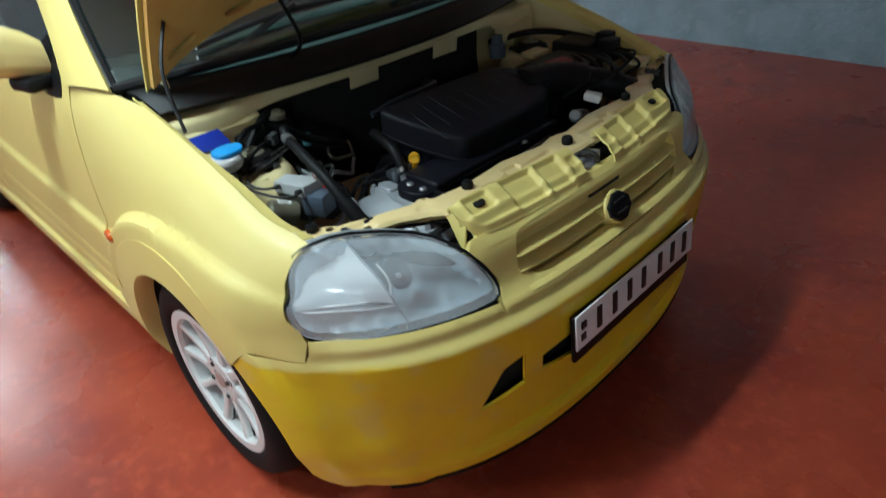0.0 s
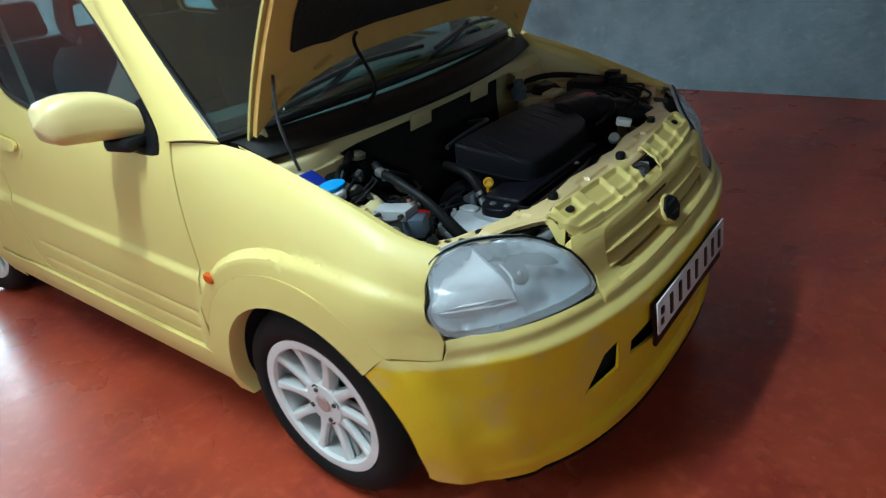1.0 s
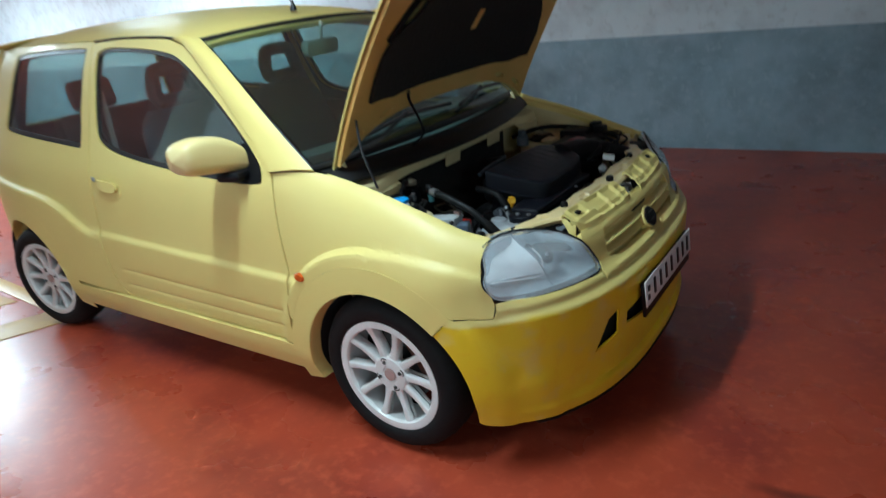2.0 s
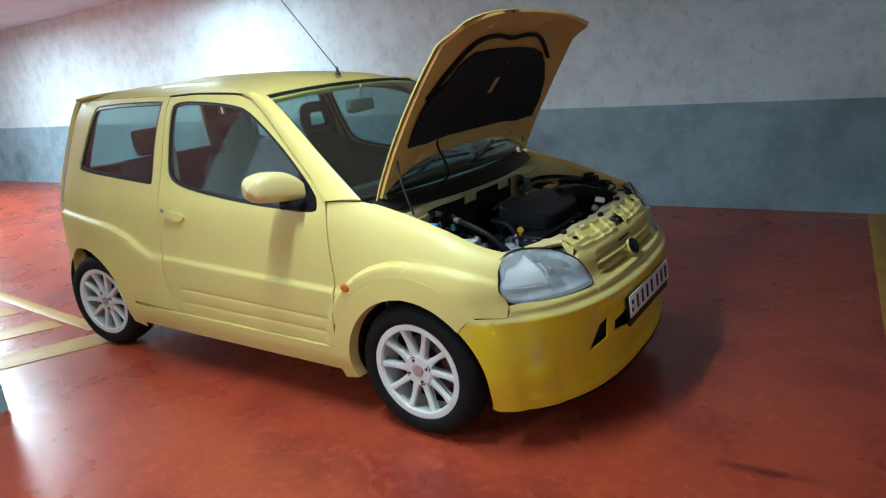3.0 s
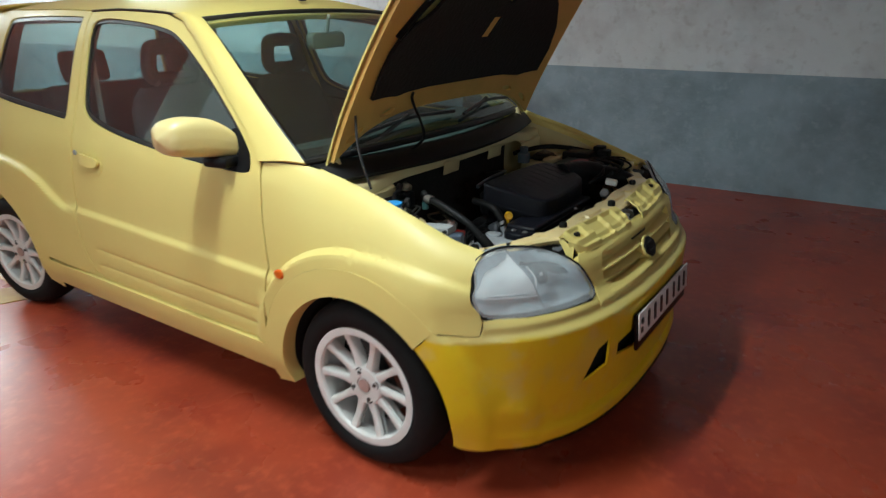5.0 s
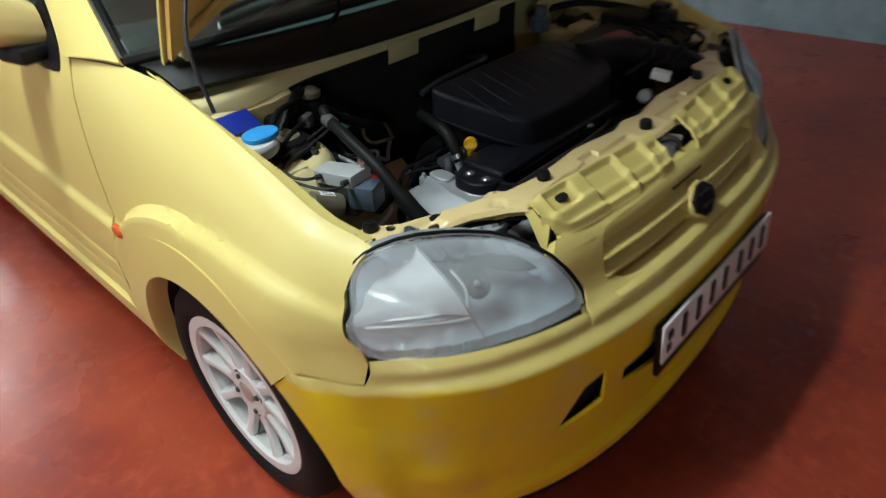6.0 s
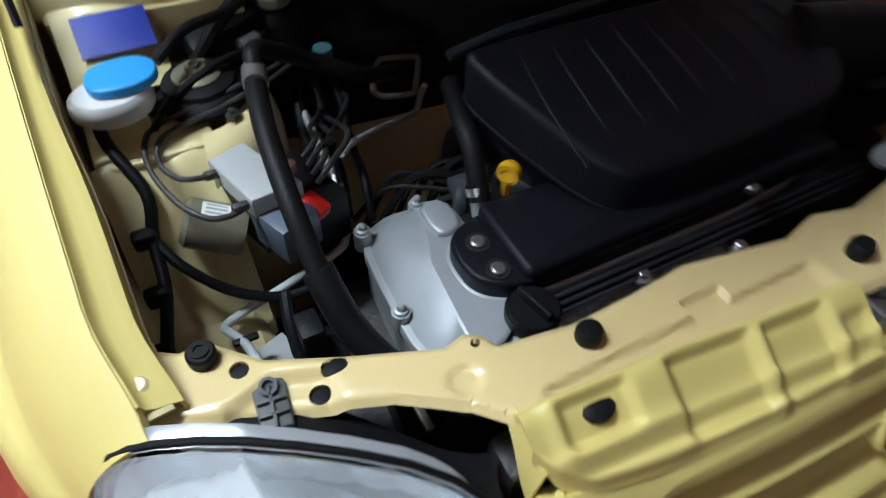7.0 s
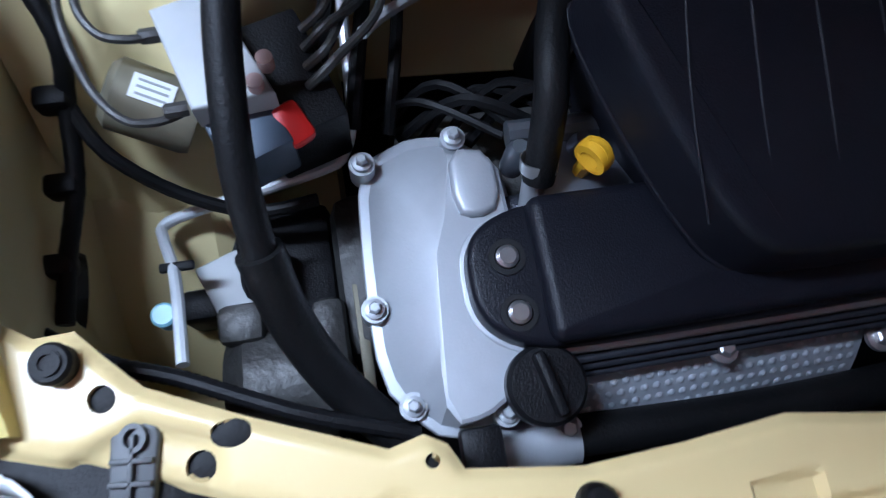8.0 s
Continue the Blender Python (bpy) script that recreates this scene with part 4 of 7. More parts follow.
# aerial
part("aerial", joined(lathe([(0.016, 0), (0.014, 0.012), (0.007, 0.03), (0.004, 0.045)], 14, pose(-0.93, -0.02, 1.458)), tube([(-0.93, -0.02, 1.49), (-1.27, -0.02, 1.88)], 0.0028, sides=6, smooth=False)), SEAL, car, "thin black roof aerial")

# ---- front bumper ----
def edge_u(x, z):
    return -bend(x, None, z)


right = [(edge_u(FX + (FR + 0.001) * math.cos(radians(a)), FZ + (FR + 0.001) * math.sin(radians(a))), FZ + (FR + 0.001) * math.sin(radians(a))) for a in (45.25, *range(41, -19, -4))]
right = [(edge_u(0.404, 0.609), 0.609), (edge_u(0.4015, 0.566), 0.566), (edge_u(0.300, 0.566), 0.566), (edge_u(0.284, 0.573), 0.573)] + right + [(edge_u(0.335, 0.176), 0.176)]
top_right = [(bend(0, -0.33, 0.574), 0.574), (bend(0, -0.399, 0.574), 0.574), (bend(0, -0.402, 0.597), 0.597), (bend(0, -0.55, 0.6005), 0.6005), (bend(0, -0.64, 0.604), 0.604), (bend(0, -0.69, 0.611), 0.611)]
half_edge = top_right + right
bumper_poly = half_edge + [(-u, z) for u, z in reversed(half_edge)]
slot = [(-0.482, 0.352), (-0.428, 0.450), (-0.375, 0.466), (-0.368, 0.374)]
slots = [[(bend(0, y, z), z) for y, z in slot], [(bend(0, -y, z), z) for y, z in slot], [(bend(0, y, z), z) for y, z in cut([(-0.318, 0.362), (-0.325, 0.452), (0.325, 0.452), (0.318, 0.362)], 1)]]
crease = [[(-0.95 + 0.02 * i, z) for i in range(96)] for z in (0.54, 0.545, 0.550, 0.555, 0.560, 0.565, 0.570, 0.576, 0.582, 0.588, 0.593, 0.21, 0.22, 0.23, 0.24)]
bumper = part("front_bumper", panel(bumper_poly, front, 0.026, slots, crease, 0.008), BUMPER, car, "deep yellow front bumper, patchily resprayed, paler along its top")
# Black sheet close behind the slots, standing in for the shade inside.
part("intake_shade_sheet", thick(grid(lambda u, v: (nose(-0.47 + 0.94 * u, 0.40) - 0.035, -0.47 + 0.94 * u, 0.29 + 0.21 * v), 12, 4), 0.01), DARK, bumper, "black sheet standing in for shade in the lower intake")
part("chin", thick(grid(lambda u, v: (lambda p: (p[0] - 0.16 * v, p[1] * (1 - 0.06 * v), 0.170 + 0.01 * v))(front(0.60 * (2 * u - 1), 0.18)), 30, 4), 0.006), PLASTIC, bumper)

# number plate: bars for its signs
plate = part("number_plate", box(0.005, 0.52, 0.090, 0.0015, pose(0.6815, 0, 0.464, 0, -4, 0)), PLATE, car, "white number plate with black characters")
part("plate_frame", box(0.012, 0.518, 0.122, 0.004, pose(0.672, 0, 0.441, 0, -4, 0)), PLASTIC, plate, "black plate holder")
for k, y in enumerate((-0.175, -0.112, -0.049, 0.014, 0.090, 0.152, 0.212)):
    part("plate_bar", box(0.004, 0.017, 0.056, 0.001, pose(0.6855, y, 0.466, 0, -4, 0)), INK, plate)
for z in (0.448, 0.480):
    part("plate_bar", box(0.004, 0.018, 0.018, 0.001, pose(0.6852, -0.236, z, 0, -4, 0)), INK, plate)

# ---- grille ----
surround = [(-0.398, 0.5748), (-0.392, 0.600), (-0.378, 0.628), (-0.398, 0.668), (-0.425, 0.708), (-0.405, 0.722), (-0.33, 0.724)]
surround = surround + [(-y, z) for y, z in reversed(surround)]
opening = cut([(-0.330, 0.588), (-0.322, 0.700), (-0.28, 0.7125), (0.28, 0.7125), (0.322, 0.700), (0.330, 0.588)], 2)
onnose = lambda y, z: (nose(y, z) + 0.001, y, z)
grille = part("grille", panel(surround[::-1], onnose, 0.022, [opening], [[(-0.39 + 0.015 * i, z) for i in range(53)] for z in (0.580, 0.585, 0.590, 0.596, 0.604)], depth=0.03), YELLOW, car, "yellow grille surround")
for k, (z, deep) in enumerate(((0.594, 0.040), (0.627, 0.040), (0.660, 0.040))):
    def slat(u, v, z=z, deep=deep):
        y = 0.326 * (2 * u - 1)
        t = round(v * 5)
        dx, dz = ((-0.012, -0.008), (0.001, -0.006), (0.003, -0.001), (-0.006, 0.005), (-0.034, 0.010), (-0.034, -0.004))[t]
        return (nose(y, z) + 0.002 + dx, y, z + dz)
    part("grille_slat", grid(slat, 30, 5), YELLOW, grille, "curved yellow grille slat", sharp=50)
part("grille_back", thick(grid(lambda u, v: (nose(0.34 * (2 * u - 1), 0.6 + 0.10 * v) - 0.021, 0.34 * (2 * u - 1), 0.575 + 0.135 * v), 14, 4), 0.005), YELLOW, grille, "shaded yellow back of the grille")
badge_at = pose(nose(0, 0.645) + 0.012, 0, 0.640, 0, 64, 0)
badge = part("badge_seat", slab(cut([(-0.040, -0.016), (-0.016, -0.048), (0.016, -0.048), (0.040, -0.016), (0.040, 0.016), (0.016, 0.048), (-0.016, 0.048), (-0.040, 0.016)], 1), -0.03, 0.004, 0.006, badge_at), YELLOW, grille, "yellow badge seat")
part("badge", slab(cut([(-0.034, -0.012), (-0.012, -0.042), (0.012, -0.042), (0.034, -0.012), (0.034, 0.012), (0.012, 0.042), (-0.012, 0.042), (-0.034, 0.012)], 0), 0.0, 0.011, 0.004, badge_at), PLASTIC, grille, "dark plain badge")
for dx in (-0.015, 0.012):
    part("badge_bar", box(0.005, 0.042, 0.003, 0.001, badge_at @ pose(dx, 0, 0.0118)), GREASY, grille)

# ---- headlamps ----
lamp_line = cut([(-0.724, 0.725), (-0.706, 0.762), (-0.675, 0.780), (-0.62, 0.787), (-0.55, 0.775), (-0.48, 0.752), (-0.435, 0.716), (-0.402, 0.665), (-0.382, 0.622), (-0.392, 0.600), (-0.47, 0.598), (-0.565, 0.600), (-0.64, 0.602), (-0.706, 0.606), (-0.727, 0.624), (-0.734, 0.660), (-0.732, 0.690)], 1)
lamp_u = [(bend(0, y, z), z) for y, z in lamp_line]
if turning(lamp_u) < 0:
    lamp_u = lamp_u[::-1]


def lamp_face(u, z, d=0.0):
    p = front(u, z, d)
    return (p[0], p[1], p[2])


lamps = both("headlamp", panel(shrunk_in(lamp_u, 0.0035), lambda u, z: lamp_face(u, z, -0.002), 0.022, depth=0.004), LENS, label="cloudy headlamp lens")
for ob in lamps:
    ob.visible_shadow = False
both("lamp_gasket", tube([lamp_face(u, z, 0.005) for u, z in lamp_u + lamp_u[:1]], 0.0034, 1, 8), RUBBER, *lamps, label="black lamp gasket")


def bowl(u, z):
    c = (sum(p[0] for p in lamp_u) / len(lamp_u), 0.69)
    p = front(u, z, 0.0)
    d = min((Vector((u, z)) - Vector(q)).length for q in lamp_u)
    deep = 0.010 + 0.070 * ease((d - 0.012) / 0.07)
    return lamp_face(u, z - 0.3 * deep * ease((z - 0.68) / 0.08), deep)


both("lamp_reflector", panel(shrunk_in(lamp_u, 0.010), bowl, 0.014, depth=0.002), CHROME, *lamps, label="bright lamp reflector")
split_at = bend(0, -0.600, 0.69)
out_at = bend(0, -0.722, 0.70)
lens_in = shrunk_in(lamp_u, 0.012)


def clipped(poly, inside):
    """The part of an outline where inside(p) is positive."""
    out = []
    for a, b in zip(poly, poly[1:] + poly[:1]):
        fa, fb = inside(a), inside(b)
        if fa > 0:
            out.append(a)
        if fa * fb < 0:
            k = fa / (fa - fb)
            out.append((a[0] + (b[0] - a[0]) * k, a[1] + (b[1] - a[1]) * k))
    return out


across = lambda z: split_at - 0.024 + 0.054 * (0.766 - z) / 0.152
outer_part = clipped(dense(lens_in, 0.02), lambda p: across(p[1]) - 0.003 - p[0])
shelf_z = lambda u: 0.668 - 0.017 * min(1.0, max(0.0, (u - out_at) / (split_at - out_at)))
chamber = clipped(outer_part, lambda p: p[1] - shelf_z(p[0]) - 0.002)
strip = clipped(outer_part, lambda p: shelf_z(p[0]) - 0.002 - p[1])
both("indicator_chamber", panel(chamber, lambda u, z: lamp_face(u, z, 0.012 + 0.020 * math.sin(math.pi * min(1.0, max(0.0, (u - out_at) / (across(z) - out_at)))) + 0.0007 * math.sin(u * 520)), 0.007, depth=0.003), LAMP_WHITE, *lamps, label="white indicator chamber")
both("side_light_chamber", panel(strip, lambda u, z: lamp_face(u, z, 0.014 + 0.012 * math.sin(math.pi * min(1.0, max(0.0, (z - 0.612) / 0.048)))), 0.012, depth=0.003), PALE_BOX, *lamps, label="grey side light chamber")
both("chamber_shelf", tube([(lambda u: lamp_face(u, shelf_z(u), 0.010))(out_at + 0.012 + (across(0.655) - out_at - 0.014) * k / 6) for k in range(7)], 0.0018, 2, 6), LAMP_WHITE, *lamps)
both("chamber_divider", tube([lamp_face(across(0.770 - 0.156 * k / 6), 0.770 - 0.156 * k / 6, 0.010) for k in range(7)], 0.0024, 2, 8), LENS_EDGE, *lamps, label="bright chamber divider")
hood_u, hood_z = split_at + 0.040, 0.702
hood_line = cut([(hood_u - 0.025, hood_z + 0.022), (hood_u - 0.020, hood_z - 0.022), (hood_u + 0.010, hood_z - 0.026), (hood_u + 0.026, hood_z - 0.012), (hood_u + 0.028, hood_z + 0.024), (hood_u, hood_z + 0.030)], 2)
both("bulb_shield", panel(hood_line[::-1] if turning(hood_line) < 0 else hood_line, lambda u, z: lamp_face(u, z, 0.006 + 9.0 * ((u - hood_u) ** 2 + (z - hood_z) ** 2)), 0.009, depth=0.006), material("dark_teal_hood", (0.006, 0.011, 0.013), 0.5, 0.0, grain=0.15, grain_scale=60), *lamps, label="dark bulb hood")
both("bulb_tip", lathe([(0, 0), (0.006, 0), (0.005, 0.003), (0, 0.004)], 14, Matrix.Translation(lamp_face(hood_u + 0.002, hood_z + 0.006, 0.004)) @ pose(0, 0, 0, 0, 75, -42)), STEEL, *lamps, label="bright bulb tip")
# White strip modelled in place of a curved reflection beside the hood.
both("hood_glint", tube([lamp_face(hood_u - 0.030 + 0.006 * math.sin(math.pi * k / 8), hood_z + 0.028 - 0.007 * k, 0.009) for k in range(9)], 0.0024, 2, 6), LAMP_WHITE, *lamps, label="white strip standing in for a reflection beside the hood")
rim_run = [(lambda y, z: (bend(0, y, z), z))(a[0] + (b[0] - a[0]) * k / 6, a[1] + (b[1] - a[1]) * k / 6) for a, b in zip(lamp_line, lamp_line[1:]) for k in range(6) if a[1] > 0.725 and b[1] > 0.715 and a[0] < b[0] + 0.001]


def lens_top(u, v):
    q = rim_run[round(u * (len(rim_run) - 1))]
    p = lamp_face(*q)
    fade = ease(min(u, 1 - u) / 0.12)
    return (p[0] - 0.018 * v * (0.3 + 0.7 * fade) - 0.001, p[1] + 0.004 * v, p[2] - 0.002 + 0.003 * math.sin(1.7 * v) * fade)


both("lens_top_edge", thick(grid(lens_top, len(rim_run) - 1, 5), 0.003), LENS_EDGE, *lamps, label="silvery turned-back lens edge")
both("lamp_housing", thick(grid(lambda u, v: (lambda p: (p[0] - 0.050 * v - 0.020, p[1] * (1 - 0.03 * v), p[2] - 0.010 - 0.008 * v))(lamp_face(bend(0, -0.680 + 0.25 * u, 0.76), 0.764 - 0.050 * ease((u - 0.4) / 0.6))), 16, 4), 0.03), PLASTIC, *lamps, label="black lamp housing")

# ---- bonnet, propped open ----
HINGE = Vector((-0.225, 0, 0.948))
OPEN = 70.0
turn_up = Matrix.Translation(HINGE) @ Matrix.Rotation(radians(-OPEN), 4, "Y") @ Matrix.Translation(-HINGE)


def hood_point(s, t, d=0.0):
    """s along the bonnet from hinge to lip, t across from -1 to 1; closed, then swung up."""
    s = s + 0.17 * (1 - t ** 4) * (1 - s)
    w = 0.645 - 0.060 * s ** 3
    lip = 0.80 - 0.045 * abs(t) ** 3
    x = HINGE.x + lip * s
    drop = 0.150 * s ** 1.5
    z = 0.958 - drop + 0.040 * (1 - abs(t) ** 2.4) - 0.050 * ease((s - 0.86) / 0.14) - d
    return turn_up @ Vector((x, w * t, z))


part("bonnet", thick(grid(lambda u, v: hood_point(u, 2 * v - 1), 32, 36), 0.006), YELLOW, car, "raised pale yellow bonnet")
bonnet = bpy.data.objects["bonnet"]
# pressed inner sheet under it: a rim and holes
under = lambda s, t: hood_point(s, t, 0.024)
frame_poly = [(0.01, -0.985), (0.97, -0.97), (0.985, -0.5), (0.99, 0), (0.985, 0.5), (0.97, 0.97), (0.01, 0.985)]
frame_hole = cut([(0.20, -0.80), (0.46, -0.82), (0.69, -0.60), (0.74, 0.0), (0.69, 0.60), (0.46, 0.82), (0.20, 0.80), (0.165, 0.0)], 1)
oval = lambda cx, cy, a, b: [(cx + a * math.cos(k * math.pi / 6), cy + b * math.sin(k * math.pi / 6)) for k in range(12)]
frame_holes = [frame_hole] + [oval(0.90, y, 0.022, 0.035) for y in (-0.42, 0.42)] + [oval(0.93, 0, 0.012, 0.03)] + [oval(0.055, y, 0.018, 0.06) for y in (-0.62, 0.62, -0.86, 0.86)]
fs = panel(frame_poly, under, 0.05, frame_holes, depth=-0.012)
part("bonnet_frame", (fs[0], [tuple(reversed(f)) for f in fs[1]]), YELLOW_HOOD, bonnet, "yellow pressed frame under the bonnet, shade put into its colour", sharp=50)
pad_poly = cut([(0.165, -0.84), (0.42, -0.86), (0.53, -0.80), (0.57, -0.62), (0.67, -0.56), (0.725, -0.40), (0.725, 0.40), (0.69, 0.62), (0.46, 0.86), (0.165, 0.84), (0.13, 0.0)], 1)
pad_holes = [cut([(0.40, -0.02), (0.52, 0.02), (0.52, 0.10), (0.40, 0.06)], 0), cut([(0.60, 0.10), (0.63, 0.10), (0.63, 0.16), (0.60, 0.16)], 0)]
ps = panel(pad_poly, lambda s, t: hood_point(s, t, 0.040), 0.045, pad_holes, depth=-0.012)
part("bonnet_pad", (ps[0], [tuple(reversed(f)) for f in ps[1]]), PAD, bonnet, "black felt sound pad")
# Added patch behind the pad's holes, so they show lighter than the shaded gap.
part("pad_hole_patch", thick(grid(lambda u, v: hood_point(0.38 + 0.16 * u, -0.05 + 0.18 * v, 0.032), 2, 2), 0.002), YELLOW_HOOD, bonnet)
rib = [(0.52, -0.84), (0.66, -0.70), (0.79, -0.50), (0.82, -0.25), (0.80, 0.0), (0.82, 0.25), (0.80, 0.45), (0.68, 0.70)]
part("bonnet_seal", tube([hood_point(s, t, 0.034) for s, t in rib], 0.010, 5, 8), RUBBER, bonnet, "black rubber seal")
both("bonnet_hinge", box(0.05, 0.010, 0.075, 0.004, pose(-0.235, -0.600, 0.940, 0, -20, 0)), YELLOW_BAY, bonnet, bonnet, label="yellow bonnet hinge")
part("prop_rod", tube([(-0.03, -0.665, 0.905), (-0.08, -0.655, 1.02), tuple(hood_point(0.20, -0.93, 0.03))], 0.0042, 6, 8), SEAL, car, "thin dark bonnet prop rod")
part("washer_hose", tube([tuple(hood_point(0.12, -0.45, 0.03)), (-0.12, -0.33, 1.12), (-0.10, -0.30, 1.00), (-0.19, -0.30, 0.93)], 0.005, 8, 8), RUBBER, car, "thin black washer hose")

# ---- cowl and wipers ----
part("cowl", thick(grid(lambda u, v: (lambda t: (-0.275 + 0.115 * (1 - t * t) + (0.085 + 0.01 * t * t) * u, 0.685 * t * (1 - 0.05 * u), 0.957 - 0.045 * u + 0.012 * math.sin(math.pi * u)))(2 * v - 1), 6, 30), 0.02), GLOSSY_BLACK, car, "black windscreen cowl")
for y0, y1 in ((-0.50, 0.06), (0.10, 0.62)):
    part("wiper", joined(tube([screen(0.055, 0.5 + y0 / 1.4, -0.016), screen(0.10, 0.5 + (y0 + y1) / 2.8, -0.02), screen(0.085, 0.5 + y1 / 1.4, -0.016)], 0.007, 6, 6), tube([(-0.24, y0 + 0.05, 0.965), screen(0.11, 0.5 + (y0 + y1) / 2.8, -0.026)], 0.008, 4, 6)), SEAL, car, "black windscreen wiper")

# ---- wheel wells, underside ----
for cx, cz, r in ((FX, FZ, FR), (RX, RZ, RR)):
    both("wheel_liner", thick(grid(lambda u, v: (cx + (r + 0.004) * math.cos(radians(-8 + 197 * u)), -0.765 + 0.225 * v, cz + (r + 0.004) * math.sin(radians(-8 + 197 * u))), 30, 2), 0.004), DARK, label="black wheel liner")
    both("liner_wall", thick(grid(lambda u, v: (cx + (r + 0.01) * v * math.cos(2 * math.pi * u), -0.545, max(0.22, cz + (r + 0.01) * v * math.sin(2 * math.pi * u))), 40, 6), 0.006), DARK)
part("underbody", box(3.0, 1.30, 0.10, 0.02, pose(-1.15, 0, 0.235)), DARK, car, "dark underbody")

# ---- cabin ----
part("dashboard", thick(grid(lambda u, v: (lambda t: (-0.34 - 0.42 * u + 0.08 * (1 - t * t), 0.66 * t, 0.905 + 0.03 * math.sin(math.pi * u) - 0.22 * ease((u - 0.8) / 0.2)))(2 * v - 1), 12, 20), 0.02), material("grey_dashboard", (0.095, 0.125, 0.12), 0.5, grain=0.12, grain_scale=90), car, "grey dashboard")
part("cabin_floor", box(2.1, 1.3, 0.02, 0, pose(-1.6, 0, 0.30)), TRIM, car)
part("headliner", thick(grid(lambda u, v: (lambda p: (p[0], p[1] * 0.97, p[2] - 0.035))(roof(0.02 + 0.93 * u, v)), 14, 14), 0.005), material("headliner_cloth", (0.13, 0.17, 0.18), 0.9, grain=0.1, grain_scale=80), car, "pale headliner")
both("door_card", panel([(-0.55, 0.35), (-0.55, 0.90), (-1.55, 0.96), (-1.58, 0.40)], lambda x, z: skin(x, z, 0.06), 0.1, depth=0.02), TRIM, *doors, label="dark door card")
both("quarter_card", panel([(-1.66, 0.35), (-1.66, 0.98), (-2.5, 1.04), (-2.55, 0.65), (-1.95, 0.64)], lambda x, z: skin(x, z, 0.07), 0.1, depth=0.02), TRIM)


def seat(y):
    def back(u, v):
        a = 2 * math.pi * u
        c, s = math.cos(a), math.sin(a)
        w = table(v, [(0, 0.20), (0.1, 0.25), (0.6, 0.25), (0.9, 0.215), (1, 0.15)])
        d = table(v, [(0, 0.05), (0.15, 0.085), (0.8, 0.06), (1, 0.03)])
        return (-1.30 - 0.19 * v + d * math.copysign(abs(c) ** 0.8, c), y + w * math.copysign(abs(s) ** 0.7, s), 0.52 + 0.60 * v)
    b = part("front_seat", joined(grid(back, 24, 14)), CLOTH, car, "grey cloth front seat")
    part("seat_cushion", box(0.50, 0.50, 0.16, 0.06, pose(-1.05, y, 0.50, 0, -6, 0)), CLOTH, b)
    ring = [(1.150, -0.085), (1.150, 0.085), (1.185, 0.105), (1.265, 0.088), (1.285, 0.06), (1.285, -0.06), (1.265, -0.088), (1.185, -0.105), (1.150, -0.085)]
    part("headrest", tube([(-1.472 - 0.12 * (z - 1.15), y + w, z) for z, w in ring], 0.033, 4, 10), CLOTH, b, "grey cloth headrest with an open middle")
    for s in (-0.06, 0.06):
        part("headrest_post", tube([(-1.46, y + s, 1.08), (-1.475, y + s, 1.17)], 0.006, sides=8, smooth=False), STEEL, b)


seat(-0.33)
seat(0.33)
bench = part("rear_seat", joined(box(0.12, 1.10, 0.55, 0.05, pose(-2.20, 0, 0.83, 0, -14, 0)), box(0.45, 1.10, 0.16, 0.05, pose(-1.98, 0, 0.56))), TRIM, car, "dark grey rear bench")
for y in (-0.30, 0.30):
    part("rear_headrest", box(0.07, 0.24, 0.16, 0.03, pose(-2.29, y, 1.18, 0, -12, 0)), CLOTH, bench)
part("belt", tube([(-1.62, -0.60, 1.30), (-1.66, -0.58, 1.10), (-1.72, -0.56, 0.80)], 0.012, 6, 6), PAPER, car, "pale seat belt")
part("rear_view_mirror", joined(moved(slab(rounded_rect(0.25, 0.065, 0.025), -0.015, 0.015, 0.008), pose(-0.785, -0.04, 1.302, 90, 0, 90 + 12)), tube([(-0.785, -0.04, 1.32), (-0.80, 0.0, 1.40)], 0.008, 3, 8)), material("beige_mirror_plastic", (0.36, 0.36, 0.30), 0.5, grain=0.05, grain_scale=50), car, "beige interior mirror")
sw = part("steering_wheel", lathe([(0.17, -0.012), (0.185, -0.012), (0.19, 0), (0.185, 0.012), (0.17, 0.012), (0.165, 0), (0.17, -0.012)], 32, pose(-0.86, 0.34, 0.93, 0, -62, 0)), TRIM, car, "dark steering wheel")
part("wheel_hub", box(0.10, 0.30, 0.04, 0.015, pose(-0.84, 0.34, 0.925, 0, 28, 0)), TRIM, sw)


